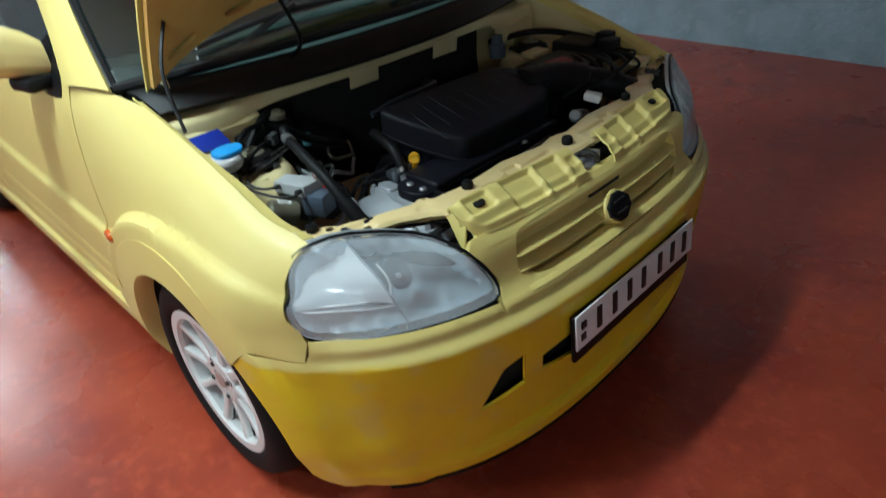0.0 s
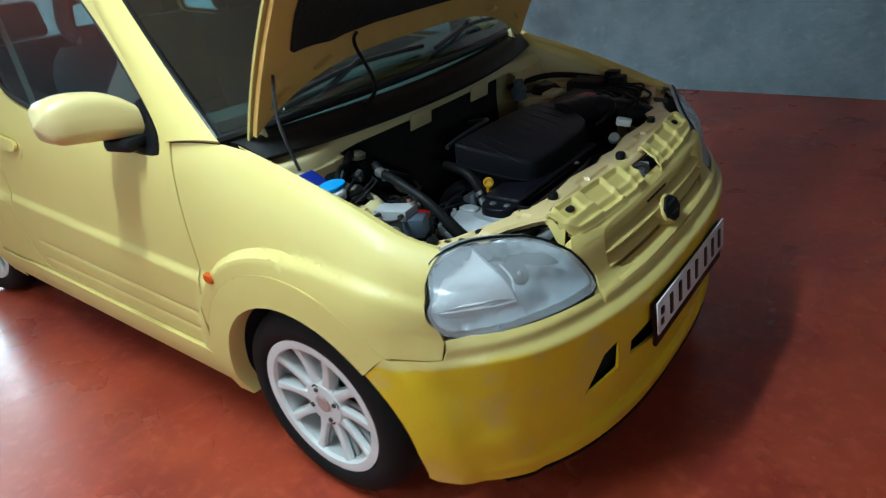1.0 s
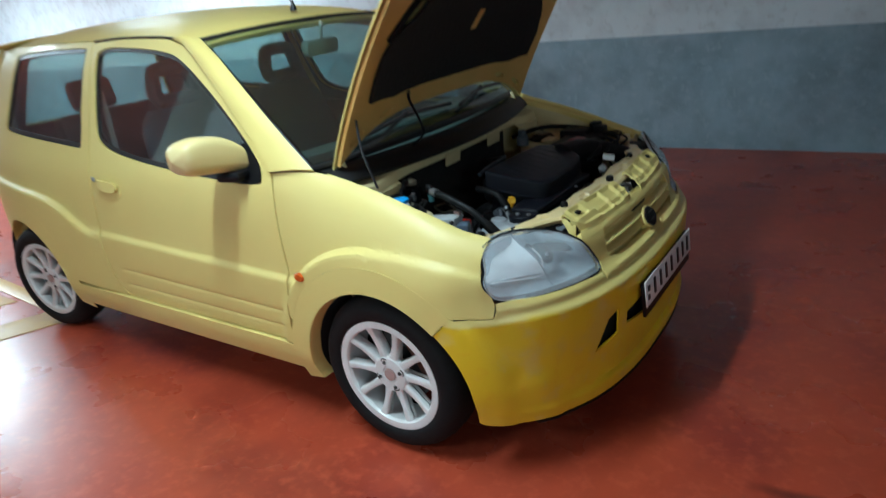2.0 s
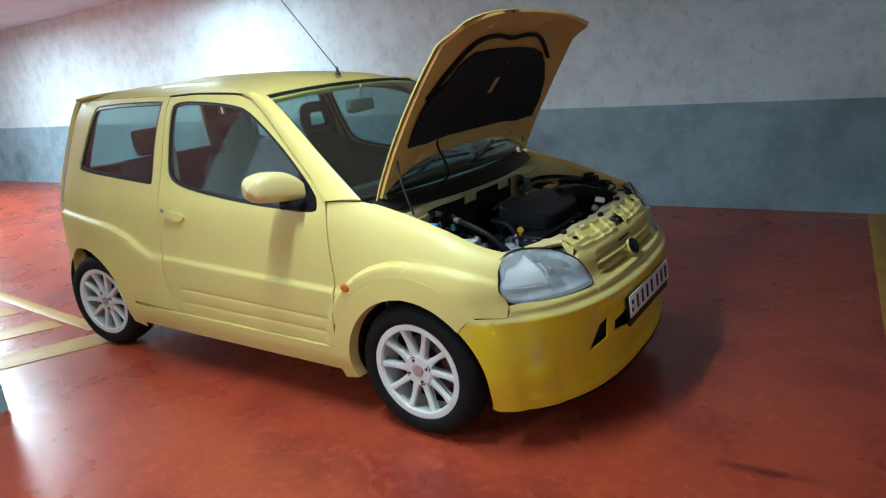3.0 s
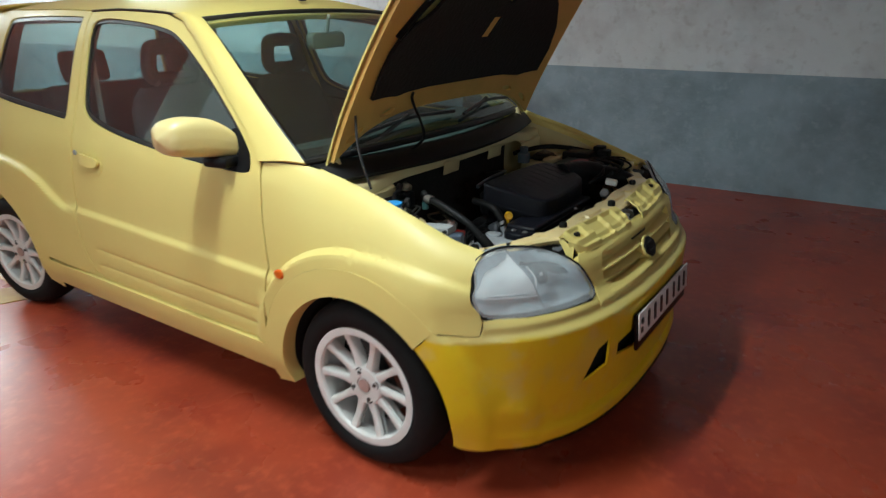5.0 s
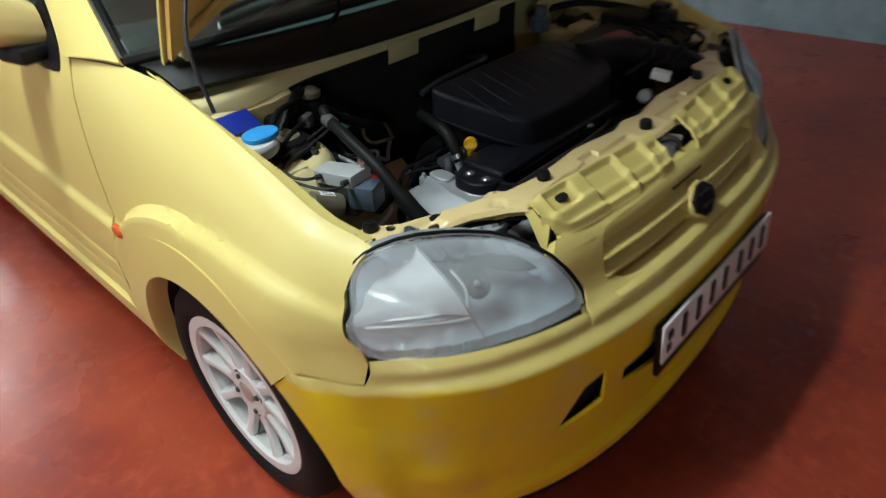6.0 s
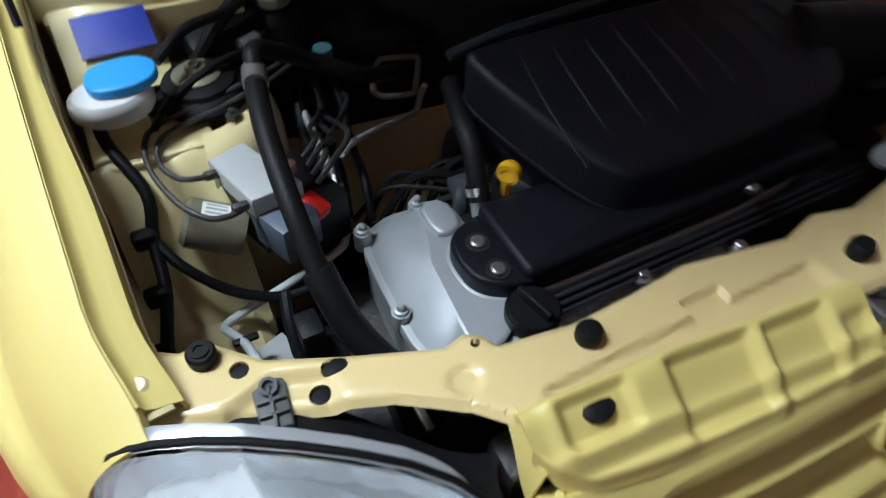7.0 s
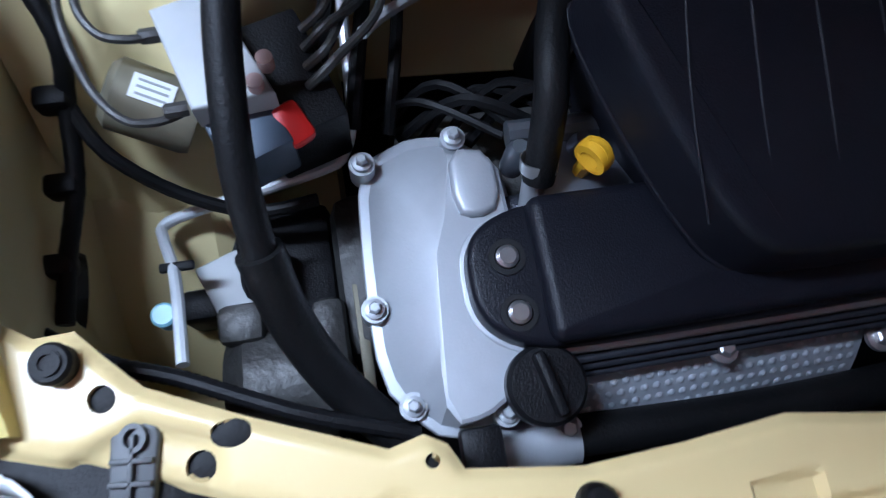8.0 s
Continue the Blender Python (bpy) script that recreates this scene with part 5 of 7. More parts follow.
# ---- road wheels: ten spokes, four nuts ----
def road_wheel(x, side):
    m = pose(x, side * 0.79, 0.288, 90 if side < 0 else -90, 0, 8 if side < 0 else 40)
    if x > -1:
        # the front wheels are steered a little to the right
        m = pose(x, side * 0.685, 0, 0, 0, -8) @ pose(-x, -side * 0.69, 0) @ m
    # local z points out of the car
    prof = [(0.195, -0.17), (0.25, -0.178), (0.268, -0.165), (0.283, -0.13), (0.288, -0.10), (0.288, -0.055), (0.283, -0.025), (0.270, -0.002), (0.250, 0.010), (0.225, 0.010), (0.208, 0.004), (0.200, -0.010), (0.190, -0.02), (0.190, -0.16), (0.195, -0.17)]
    tyre = part("wheel", lathe(prof, 64), TYRE, car, "black tyre on a white ten-spoke alloy wheel", sharp=50, at=m)
    lip = lathe([(0.193, -0.15), (0.180, -0.03), (0.175, -0.008), (0.180, 0.002), (0.196, 0.004), (0.2045, 0.003), (0.2035, -0.008), (0.196, -0.02), (0.198, -0.15), (0.193, -0.15)], 64)
    part("rim", lip, WHITE_WHEEL, tyre, "white wheel rim")
    hub = lathe([(0.0, -0.05), (0.060, -0.05), (0.070, -0.028), (0.068, -0.016), (0.062, -0.011), (0.030, -0.010), (0.028, -0.014), (0.0, -0.014)], 32)
    part("hub", hub, WHITE_WHEEL, tyre, "white wheel hub")

    def spoke(u, v):
        r = 0.055 + 0.137 * v
        a = 2 * math.pi * u
        w = table(v, [(0, 0.0185), (0.25, 0.0130), (0.6, 0.0112), (1, 0.0165)])
        h = table(v, [(0, -0.014), (0.45, -0.012), (0.85, -0.004), (1, 0.0)])
        c, s = math.cos(a), math.sin(a)
        return (r, w * math.copysign(abs(c) ** 0.42, c), h - 0.016 + 0.016 * math.copysign(abs(s) ** 0.35, s) - (0.006 if s < 0 else 0))
    first = part("spoke", grid(spoke, 14, 10), WHITE_WHEEL, tyre, "white spoke", sharp=45)
    for k in range(1, 10):
        again(first, Matrix.Rotation(2 * math.pi * k / 10, 4, "Z"), tyre)
    nut = None
    for k in range(4):
        t = Matrix.Rotation(math.pi / 2 * k + 0.35, 4, "Z") @ Matrix.Translation((0.047, 0, -0.012))
        if not nut:
            nut = part("wheel_nut", joined(lathe([(0.0, -0.004), (0.0165, -0.004), (0.0165, 0.0012), (0.0115, 0.0012), (0.0115, -0.002)], 18), lathe([(0, -0.004), (0.0072, -0.004), (0.0072, 0.004), (0.005, 0.007), (0, 0.007)], 6)), GREASY, tyre, "dark wheel nut", at=t)
        else:
            again(nut, t, tyre)
    part("centre_cap", lathe([(0, -0.016), (0.023, -0.016), (0.022, -0.008), (0.0, -0.007)], 24), PINK, tyre, "faded pinkish centre cap")
    part("brake_disc", lathe([(0, -0.10), (0.128, -0.10), (0.128, -0.085), (0.075, -0.085), (0.07, -0.06), (0, -0.06)], 40), GREASY, tyre, "dark brake disc")
    part("brake_caliper", box(0.07, 0.12, 0.05, 0.01, pose(0.10, 0.06, -0.085, 0, 0, 30)), RUST, tyre, "rusty brown brake caliper")


for x in (0.0, -2.36):
    for side in (-1, 1):
        road_wheel(x, side)

# ---- engine bay: body metal ----
# slam panel: outline in y, x for the right half, then mirrored
slam_back = [(-0.690, 0.300), (-0.652, 0.268), (-0.630, 0.282), (-0.606, 0.281), (-0.588, 0.300), (-0.566, 0.322), (-0.505, 0.350), (-0.424, 0.383), (-0.402, 0.378), (-0.388, 0.386), (-0.380, 0.402), (-0.307, 0.413), (-0.241, 0.410), (-0.170, 0.404), (-0.134, 0.410), (-0.050, 0.424), (0.0, 0.412)]
slam_front = [(0.0, 0.512), (-0.129, 0.506), (-0.160, 0.498), (-0.241, 0.490), (-0.348, 0.484), (-0.405, 0.474), (-0.430, 0.448), (-0.483, 0.412), (-0.603, 0.365), (-0.650, 0.350), (-0.690, 0.346)]
slam = slam_back + [(-y, x) for y, x in reversed(slam_back[:-1])] + [(-y, x) for y, x in reversed(slam_front[1:])] + slam_front


def slam_face(y, x):
    """Top of the slam panel: rolled rim, dents round the lamp brackets and a stepped front edge."""
    a = abs(y)
    z = 0.7655 - 0.006 * ease((a - 0.35) / 0.3)
    z -= 0.009 * ease((x - 0.338 - 0.35 * abs(a - 0.567)) / 0.012) * ease((0.050 - abs(a - 0.567)) / 0.014)
    ring = math.hypot((a - 0.423) / 0.0125, (x - 0.421) / 0.0125)
    z -= 0.0035 * ease((1.25 - ring) / 0.3)
    step = 0.438 if 0.165 < a < 0.207 else 0.456
    z -= 0.0065 * ease((x - step) / 0.006) * ease((0.375 - a) / 0.012) * ease((a - 0.05) / 0.02)
    z -= 0.007 * (1 - ease(rim_distance((y, x), slam) / 0.0085)) ** 1.5
    return (x, y, z)


circle = lambda cy, cx, r, n=14, sy=1.0: [(cy + sy * r * math.cos(2 * math.pi * k / n), cx + r * math.sin(2 * math.pi * k / n)) for k in range(n)]
slam_holes = [circle(-0.588, 0.326, 0.0085), circle(-0.535, 0.374, 0.0095), circle(-0.515, 0.358, 0.0085, sy=1.5), circle(-0.399, 0.394, 0.0045), circle(0.588, 0.326, 0.0085), circle(0.535, 0.374, 0.0095), circle(0.515, 0.358, 0.0085, sy=1.5), circle(0.30, 0.44, 0.004)]
slam_ccw = slam if turning(slam) > 0 else slam[::-1]
back_at = sorted((abs(y), x) for y, x in slam_back)
front_at = sorted((abs(y), x) for y, x in slam_front)
slam_rows = []
for i in range(277):
    y = -0.69 + 0.005 * i
    x0, x1 = table(abs(y), back_at), table(abs(y), front_at)
    inner = [x0 + 0.012 + 0.004 * k for k in range(int((x1 - x0 - 0.022) / 0.004))]
    slam_rows.append([(y, x) for x in [x0 + 0.0025, x0 + 0.005, x0 + 0.0085] + inner + [x1 - 0.0085, x1 - 0.005, x1 - 0.0025]])
slam_part = part("slam_panel", panel(slam[::-1] if turning(slam) < 0 else slam, slam_face, 0.006, slam_holes, slam_rows, -0.02, fill=False), YELLOW_SLAM, car, "pale yellow slam panel with round holes")
# Black sheet that stands in for the shade below the panel's holes.
part("slam_shade_sheet", slab([(x, y) for y, x in shrunk_in(slam_ccw, 0.012)][::-1], 0.733, 0.738, 0.0), DARK, slam_part, "black sheet standing in for shade under the slam panel")
# Dark discs just inside the holes stand in for the shade in them.
for ring_line in slam_holes:
    hy, hx = (sum(p[k] for p in ring_line) / len(ring_line) for k in (0, 1))
    drop = slam_face(hy, hx)[2] - 0.004
    part("hole_shade_disc", slab([(x, y) for y, x in ring_line][::-1], drop - 0.003, drop, 0.0005), RUBBER, slam_part, "dark disc standing in for the hole's shade")
# its mesh winds the other way round, so flip it
slam_part.data.flip_normals()
both("slam_bracket", joined(box(0.11, 0.034, 0.004, 0.001, pose(0.292, -0.664, 0.778, 0, 8, 6)), lathe([(0, 0), (0.0085, 0), (0.0085, 0.004), (0.006, 0.006), (0, 0.006)], 14, pose(0.316, -0.662, 0.776, 0, 8, 0))), YELLOW_BAY, label="yellow wing bracket with a bolt")


def buffer(x, y, z, r=0.016):
    b = part("rubber_buffer", lathe([(0, -0.004), (r * 0.9, -0.004), (r, 0.002), (r, 0.010), (r * 0.8, 0.015), (0, 0.016)], 20, pose(x, y, z)), RUBBER, car, "black rubber bonnet buffer")
    return b


for x, y, z, r in ((0.434, -0.308, 0.766, 0.0125), (0.434, 0.308, 0.766, 0.0125), (0.474, -0.010, 0.768, 0.0130)):
    buffer(x, y, z, r)
for y in (-0.612, 0.612):
    part("screw_buffer", joined(lathe([(0, -0.004), (0.0125, -0.004), (0.013, 0.008), (0.011, 0.011), (0.0, 0.011)], 20, pose(0.302, y, 0.762, 0, 0, 12)), lathe([(0, 0.010), (0.008, 0.010), (0.008, 0.015), (0.005, 0.015), (0.005, 0.012), (0, 0.012)], 16, pose(0.302, y, 0.760))), RUBBER, car, "black round screw buffer")
both("lamp_bracket", moved(joined(slab([(-0.012, -0.016), (-0.017, 0.0), (-0.012, 0.016), (0.0, 0.020), (0.050, 0.018), (0.050, -0.018), (0.0, -0.020)], 0.0, 0.010, 0.003), box(0.050, 0.004, 0.006, 0.001, pose(0.024, 0, 0.012)), box(0.004, 0.034, 0.006, 0.001, pose(0.018, 0, 0.012)), box(0.004, 0.034, 0.006, 0.001, pose(0.034, 0, 0.012)), lathe([(0.011, 0), (0.011, 0.006), (0.007, 0.006), (0.007, 0)], 14, pose(0.002, 0, 0.009))), pose(0.350, -0.571, 0.748, 0, 0, -6) @ Matrix.Diagonal((0.8, 0.72, 0.9, 1))), DARK_GREY, label="ribbed dark grey plastic lamp bracket")

# upper grille cover: a proud rear rim, three pockets, then a shelf down to the top bar
COVER_BACK = [(0.055, 0.494), (0.13, 0.489), (0.24, 0.478), (0.34, 0.470), (0.402, 0.466)]
COVER_FRONT = [(0.055, 0.566), (0.14, 0.563), (0.28, 0.553), (0.36, 0.541), (0.392, 0.522), (0.405, 0.500)]
# half-width limits, start and end behind the rim, sink
POCKETS = [(0.310, 0.374, 0.007, 0.040, 0.011), (0.182, 0.268, 0.006, 0.070, 0.014), (0.100, 0.168, 0.007, 0.070, 0.013), (0.060, 0.086, 0.024, 0.056, 0.007)]


def cover_face(u, v):
    a = 0.055 + 0.350 * u
    back, fore = smooth_table(a, COVER_BACK), smooth_table(a, COVER_FRONT)
    x = back + (fore - back) * v
    d = x - back
    z = 0.779 - 0.006 * ease((a - 0.375) / 0.02) - 0.020 * ease((d - 0.008) / 0.040) - 0.020 * ease((d - 0.046) / 0.018)
    sink = 0.0
    for a0, a1, d0, d1, low in POCKETS:
        inside = ease((a - a0 + 0.006) / 0.012) * ease((a1 + 0.007 - a) / 0.014) * ease((d - d0) / 0.008) * ease((d1 + 0.012 - d) / 0.016)
        sink = max(sink, low * inside)
    z -= sink * ease((z - 0.728) / 0.02)
    z -= 0.018 * ease((v - 0.90) / 0.10)
    z -= 0.009 * ease((0.006 - d) / 0.006)
    return (x, -a, z)


cs = thick(grid(cover_face, 110, 44), 0.005)
if (Vector(cs[0][1]) - Vector(cs[0][0])).cross(Vector(cs[0][111]) - Vector(cs[0][0])).z < 0:
    cs = (cs[0], [tuple(reversed(f)) for f in cs[1]])
both("grille_cover", cs, YELLOW, grille, grille, "yellow stepped grille top cover", sharp=70)
both("cover_plug", lathe([(0, -0.004), (0.017, -0.004), (0.017, 0.001), (0.013, 0.004), (0.006, 0.0045), (0, 0.0045)], 18, pose(0.487, -0.338, 0.761)), RUBBER, grille, grille, label="black push plug")
both("cover_ear", joined(thick(grid(lambda u, v: (0.462 + 0.052 * v, -0.400 - 0.009 * u - 0.002 * v, 0.766 - 0.010 * u - 0.062 * ease(v) * (0.4 + 0.6 * u)), 6, 14), 0.004), lathe([(0, 0), (0.004, 0), (0.004, 0.003), (0, 0.003)], 10, pose(0.527, -0.392, 0.718))), YELLOW, grille, grille, label="yellow ear beside the headlamp")
# bar across the grille's top
part("grille_top_bar", thick(grid(lambda u, v: (lambda y, t: (nose(y, 0.70) + (0.004, 0.006, -0.004, -0.018, -0.034)[t] - 0.006, y, (0.690, 0.700, 0.712, 0.719, 0.722)[t]))(0.385 * (2 * u - 1), round(v * 4)), 36, 4), 0.006), YELLOW, grille, "yellow bar along the grille's top", sharp=60)
# bonnet latch in the gap between the covers
latch = part("bonnet_latch", joined(box(0.06, 0.075, 0.006, 0.002, pose(0.520, 0.0, 0.722, 0, 12, 0)), box(0.012, 0.05, 0.035, 0.003, pose(0.500, -0.005, 0.735)), box(0.034, 0.008, 0.04, 0.003, pose(0.520, 0.028, 0.730, 0, 0, 14)), box(0.034, 0.008, 0.04, 0.003, pose(0.520, -0.030, 0.730))), STEEL, car, "dull steel bonnet latch")
part("latch_hook", tube([(0.505, -0.012, 0.742), (0.525, 0.0, 0.752), (0.54, 0.012, 0.742), (0.535, 0.02, 0.725)], 0.006, 5, 8), GREASY, latch)
part("latch_cable", tube([(0.52, 0.04, 0.73), (0.48, 0.10, 0.74), (0.40, 0.25, 0.72), (0.30, 0.45, 0.70)], 0.004, 6, 6), RUBBER, latch)
# Solid black box that stands in for the shade under the latch.
part("latch_shade_box", box(0.10, 0.12, 0.03, 0.003, pose(0.525, 0, 0.690)), DARK, latch)


# inner wings: folded sheet from the gutter down to the chassis rail
def apron(u, v):
    x = -0.235 + 0.57 * u
    over = max(0.44, 0.275 + math.sqrt(max(0.0, 0.366 ** 2 - (x - FX) ** 2)))
    rim = -(EDGE - 0.004 - 0.02 * ease((x - 0.25) / 0.12) - smooth_table(x, GUTTER)) + 0.002
    rows = [(0.0, (rim, smooth_table(x, WING) - 0.040)), (0.18, (rim - 0.008, 0.75 - 0.04 * u)), (0.34, (rim - 0.012, max(over + 0.05, 0.58))), (0.46, (-0.650, over + 0.006)), (0.70, (-0.555, over - 0.006)), (0.76, (-0.533, over - 0.03)), (0.88, (-0.525, 0.46)), (0.96, (-0.44, 0.45)), (1.0, (-0.435, 0.34))]
    for (a, p), (b, q) in zip(rows, rows[1:]):
        if v <= b + 1e-9:
            t = ease((v - a) / (b - a)) * 0.4 + 0.6 * (v - a) / (b - a)
            y, z = p[0] + (q[0] - p[0]) * t, p[1] + (q[1] - p[1]) * t
            break
    # swellings pressed into the sheet
    z += 0.010 * math.exp(-((x - 0.02) / 0.05) ** 2 - ((y + 0.60) / 0.03) ** 2) + 0.004 * math.sin(26 * x) * ease((v - 0.1) / 0.2) * ease((0.75 - v) / 0.2)
    y += 0.005 * math.sin(21 * x + 1) * ease((v - 0.05) / 0.1) * ease((0.4 - v) / 0.1)
    return (x, y, z)


def tower(u, v):
    """Strut tower: a rounded boss standing out of the inner wing."""
    a = math.pi * (1.08 * u - 0.04)
    r = table(v, [(0, 0.060), (0.06, 0.075), (0.14, 0.088), (0.22, 0.100), (1, 0.120)])
    z = table(v, [(0, 0.772), (0.06, 0.772), (0.14, 0.764), (0.22, 0.742), (1, 0.44)])
    return (-0.045 - r * 1.15 * math.cos(a), -0.530 + r * math.sin(a) * 0.95 - 0.004, z)


bay_r = both("inner_wing", thick(grid(apron, 52, 50), 0.004), YELLOW_BAY, label="dusty yellow inner wing")
both("strut_tower", joined(grid(tower, 28, 16), box(0.17, 0.115, 0.012, 0.004, pose(-0.045, -0.585, 0.764)), box(0.15, 0.07, 0.010, 0.003, pose(-0.045, -0.62, 0.772, 0, 0, 0))), YELLOW_BAY, *bay_r, label="yellow strut tower")
# sheet falling from the strut platform to the front of the inner wing
both("inner_wing_slope", thick(grid(lambda u, v: (lambda y: (0.030 + 0.165 * u, y, 0.768 - 0.215 * ease(u) - 0.012 * math.sin(3.1 * v) * math.sin(5 * u) + 0.004 * math.sin(14 * u + 9 * v)))(-0.660 + 0.125 * v), 20, 12), 0.004), YELLOW_BAY, *bay_r, label="dusty yellow sloping inner wing")
mounts = both("strut_mount", joined(lathe([(0, 0.0), (0.056, 0.0), (0.058, 0.006), (0.050, 0.014), (0.044, 0.016), (0.042, 0.022), (0.030, 0.026), (0.0, 0.028)], 28, pose(-0.045, -0.522, 0.776))), RUBBER, label="black rubber strut mount")
both("strut_nut", joined(lathe([(0, 0), (0.026, 0), (0.028, 0.004), (0.024, 0.007), (0.013, 0.008), (0.012, 0.012), (0, 0.012)], 20, pose(-0.045, -0.522, 0.800)), lathe([(0, 0), (0.006, 0), (0.006, 0.012), (0, 0.012)], 12, pose(-0.045, -0.522, 0.805))), BRASSY, *mounts, label="tarnished strut top plate")
for dx, dy in ((0.058, 0.02), (-0.055, 0.03), (0.01, -0.062)):
    both("mount_stud", joined(lathe([(0, 0), (0.009, 0), (0.009, 0.007), (0, 0.007)], 6, pose(-0.045 + dx, -0.522 + dy, 0.774)), lathe([(0, 0), (0.004, 0), (0.004, 0.010), (0, 0.010)], 8, pose(-0.045 + dx, -0.522 + dy, 0.776))), GREASY, *mounts)
# toe of the bulkhead, sloping forward under the pipes
part("bulkhead_toe", thick(grid(lambda u, v: (-0.160 + 0.115 * v, -0.50 + 0.38 * u, 0.585 - 0.115 * v - 0.03 * u + 0.010 * math.sin(9 * u) * math.sin(3.1 * v)), 20, 12), 0.004), YELLOW_BAY, car, "dusty yellow sloping sheet under the pipes")
# bulkhead with its flange, black lagging and tabs
part("bulkhead", thick(grid(lambda u, v: (-0.215 - 0.02 * math.cos(6.28 * u), 0.66 * (2 * u - 1), 0.34 + 0.545 * v), 30, 10), 0.005), YELLOW_BAY, car, "yellow bulkhead")
part("bulkhead_lagging", thick(grid(lambda u, v: (-0.196 - 0.02 * math.cos(6.28 * (0.17 + 0.66 * u)) + 0.006 * math.sin(31 * u) * math.sin(17 * v), 0.44 * (2 * u - 1), 0.34 + 0.50 * v), 40, 18), 0.012), PAD, car, "black bulkhead lagging")
part("bulkhead_flange", thick(grid(lambda u, v: (lambda t, k: (-0.190 + 0.035 * (1 - t * t) + (0.0, 0.030, 0.036, 0.037)[k], 0.665 * t, (0.905, 0.902, 0.894, 0.868)[k] - 0.022 * ease((abs(t) - 0.55) / 0.3)))(2 * u - 1, round(v * 3)), 50, 3), 0.003), YELLOW_BAY, car, "yellow flange along the bulkhead's top", sharp=60)
for y, w in ((-0.115, 0.10), (0.20, 0.10)):
    part("flange_tab", box(0.006, w, 0.050, 0.003, pose(-0.114, y, 0.858, 0, 8, 0)), YELLOW_BAY, car)
both("cowl_gusset", thick(grid(lambda u, v: (-0.225 + 0.085 * u + 0.02 * v * u, -0.655 + 0.215 * v, 0.900 - 0.055 * u + 0.006 * math.sin(8 * v)), 10, 14), 0.004), YELLOW_BAY, label="yellow cowl gusset")
both("gusset_lip", thick(grid(lambda u, v: (-0.140 + 0.02 * v + 0.002, -0.655 + 0.215 * v, 0.846 - 0.045 * u), 4, 10), 0.004), YELLOW_BAY)
# front of the bay: radiator
part("radiator", box(0.05, 0.86, 0.36, 0.01, pose(0.468, 0.02, 0.50)), GREASY, car, "dark radiator")
part("radiator_hose_clip", box(0.04, 0.03, 0.02, 0.004, pose(0.40, -0.36, 0.70)), PLASTIC, car)
part("bay_floor", box(0.72, 1.10, 0.02, 0.0, pose(0.10, 0, 0.30)), DARK, car, "dark tray under the engine")

# ---- engine ----
engine = part("engine_block", joined(box(0.26, 0.58, 0.34, 0.03, pose(0.225, -0.10, 0.47)), box(0.20, 0.34, 0.26, 0.04, pose(0.20, 0.32, 0.45)), box(0.16, 0.10, 0.28, 0.02, pose(0.23, -0.40, 0.46))), GREASY, car, "greasy dark engine block")
head_line = cut([(0.162, -0.416), (0.150, -0.388), (0.144, -0.372), (0.146, -0.340), (0.172, -0.306), (0.200, -0.300), (0.300, -0.300), (0.334, -0.306), (0.364, -0.324), (0.380, -0.348), (0.384, -0.380), (0.365, -0.400), (0.337, -0.421), (0.260, -0.423)], 1)
head_top = [(0.172, -0.350), (0.180, -0.310), (0.300, -0.305), (0.337, -0.316), (0.364, -0.334), (0.375, -0.352), (0.377, -0.378), (0.355, -0.381), (0.252, -0.372), (0.221, -0.360)]


def ring_at(poly, z, n=56):
    """Where rays from the middle meet an outline, as a ring at height z."""
    c, out = Vector((0.272, -0.348)), []
    for k in range(n):
        w = Vector((math.cos(2 * math.pi * k / n), math.sin(2 * math.pi * k / n)))
        best = 0.0
        for a, b in zip(poly, list(poly[1:]) + [poly[0]]):
            a, e = Vector(a) - c, Vector(b) - Vector(a)
            d = w.x * e.y - w.y * e.x
            if abs(d) > 1e-9:
                r, s = (a.x * e.y - a.y * e.x) / d, (a.x * w.y - a.y * w.x) / d
                if r > 0 and -1e-6 <= s <= 1 + 1e-6:
                    best = max(best, r)
        out.append((c.x + w.x * best, c.y + w.y * best, z))
    return out


rings = [ring_at(head_line, 0.58), ring_at(head_line, 0.668), ring_at(shrunk_in(head_line, 0.004), 0.673), ring_at(head_top, 0.7035), ring_at(shrunk_in(head_top, 0.003), 0.705)]
n = len(rings[0])
hs = ([p for r in rings for p in r], [(i * n + k, i * n + (k + 1) % n, (i + 1) * n + (k + 1) % n, (i + 1) * n + k) for i in range(4) for k in range(n)] + [tuple(range(4 * n, 5 * n))])
head = part("timing_cover", hs, ALLOY, engine, "cast silver timing cover", sharp=24)
flange_line = shrunk_in(head_line, -0.003)
part("cover_flange", slab(flange_line, 0.660, 0.674, 0.002), ALLOY, head, "silver cover flange")
part("cover_boss", slab(cut([(0.170, -0.348), (0.176, -0.313), (0.222, -0.313), (0.230, -0.334), (0.222, -0.350)], 1), 0.69, 0.712, 0.005), ALLOY, head, "raised silver boss")


def bolt(x, y, z, r=0.0085, m=STEEL, parent=engine, label="steel flange bolt"):
    return part("bolt", joined(lathe([(0, -0.004), (r * 1.35, -0.004), (r * 1.35, 0.0), (r, 0.001)], 16, pose(x, y, z)), lathe([(0, 0), (r * 0.85, 0), (r * 0.85, 0.006), (r * 0.6, 0.0075), (0, 0.0075)], 6, pose(x, y, z))), m, parent, label)


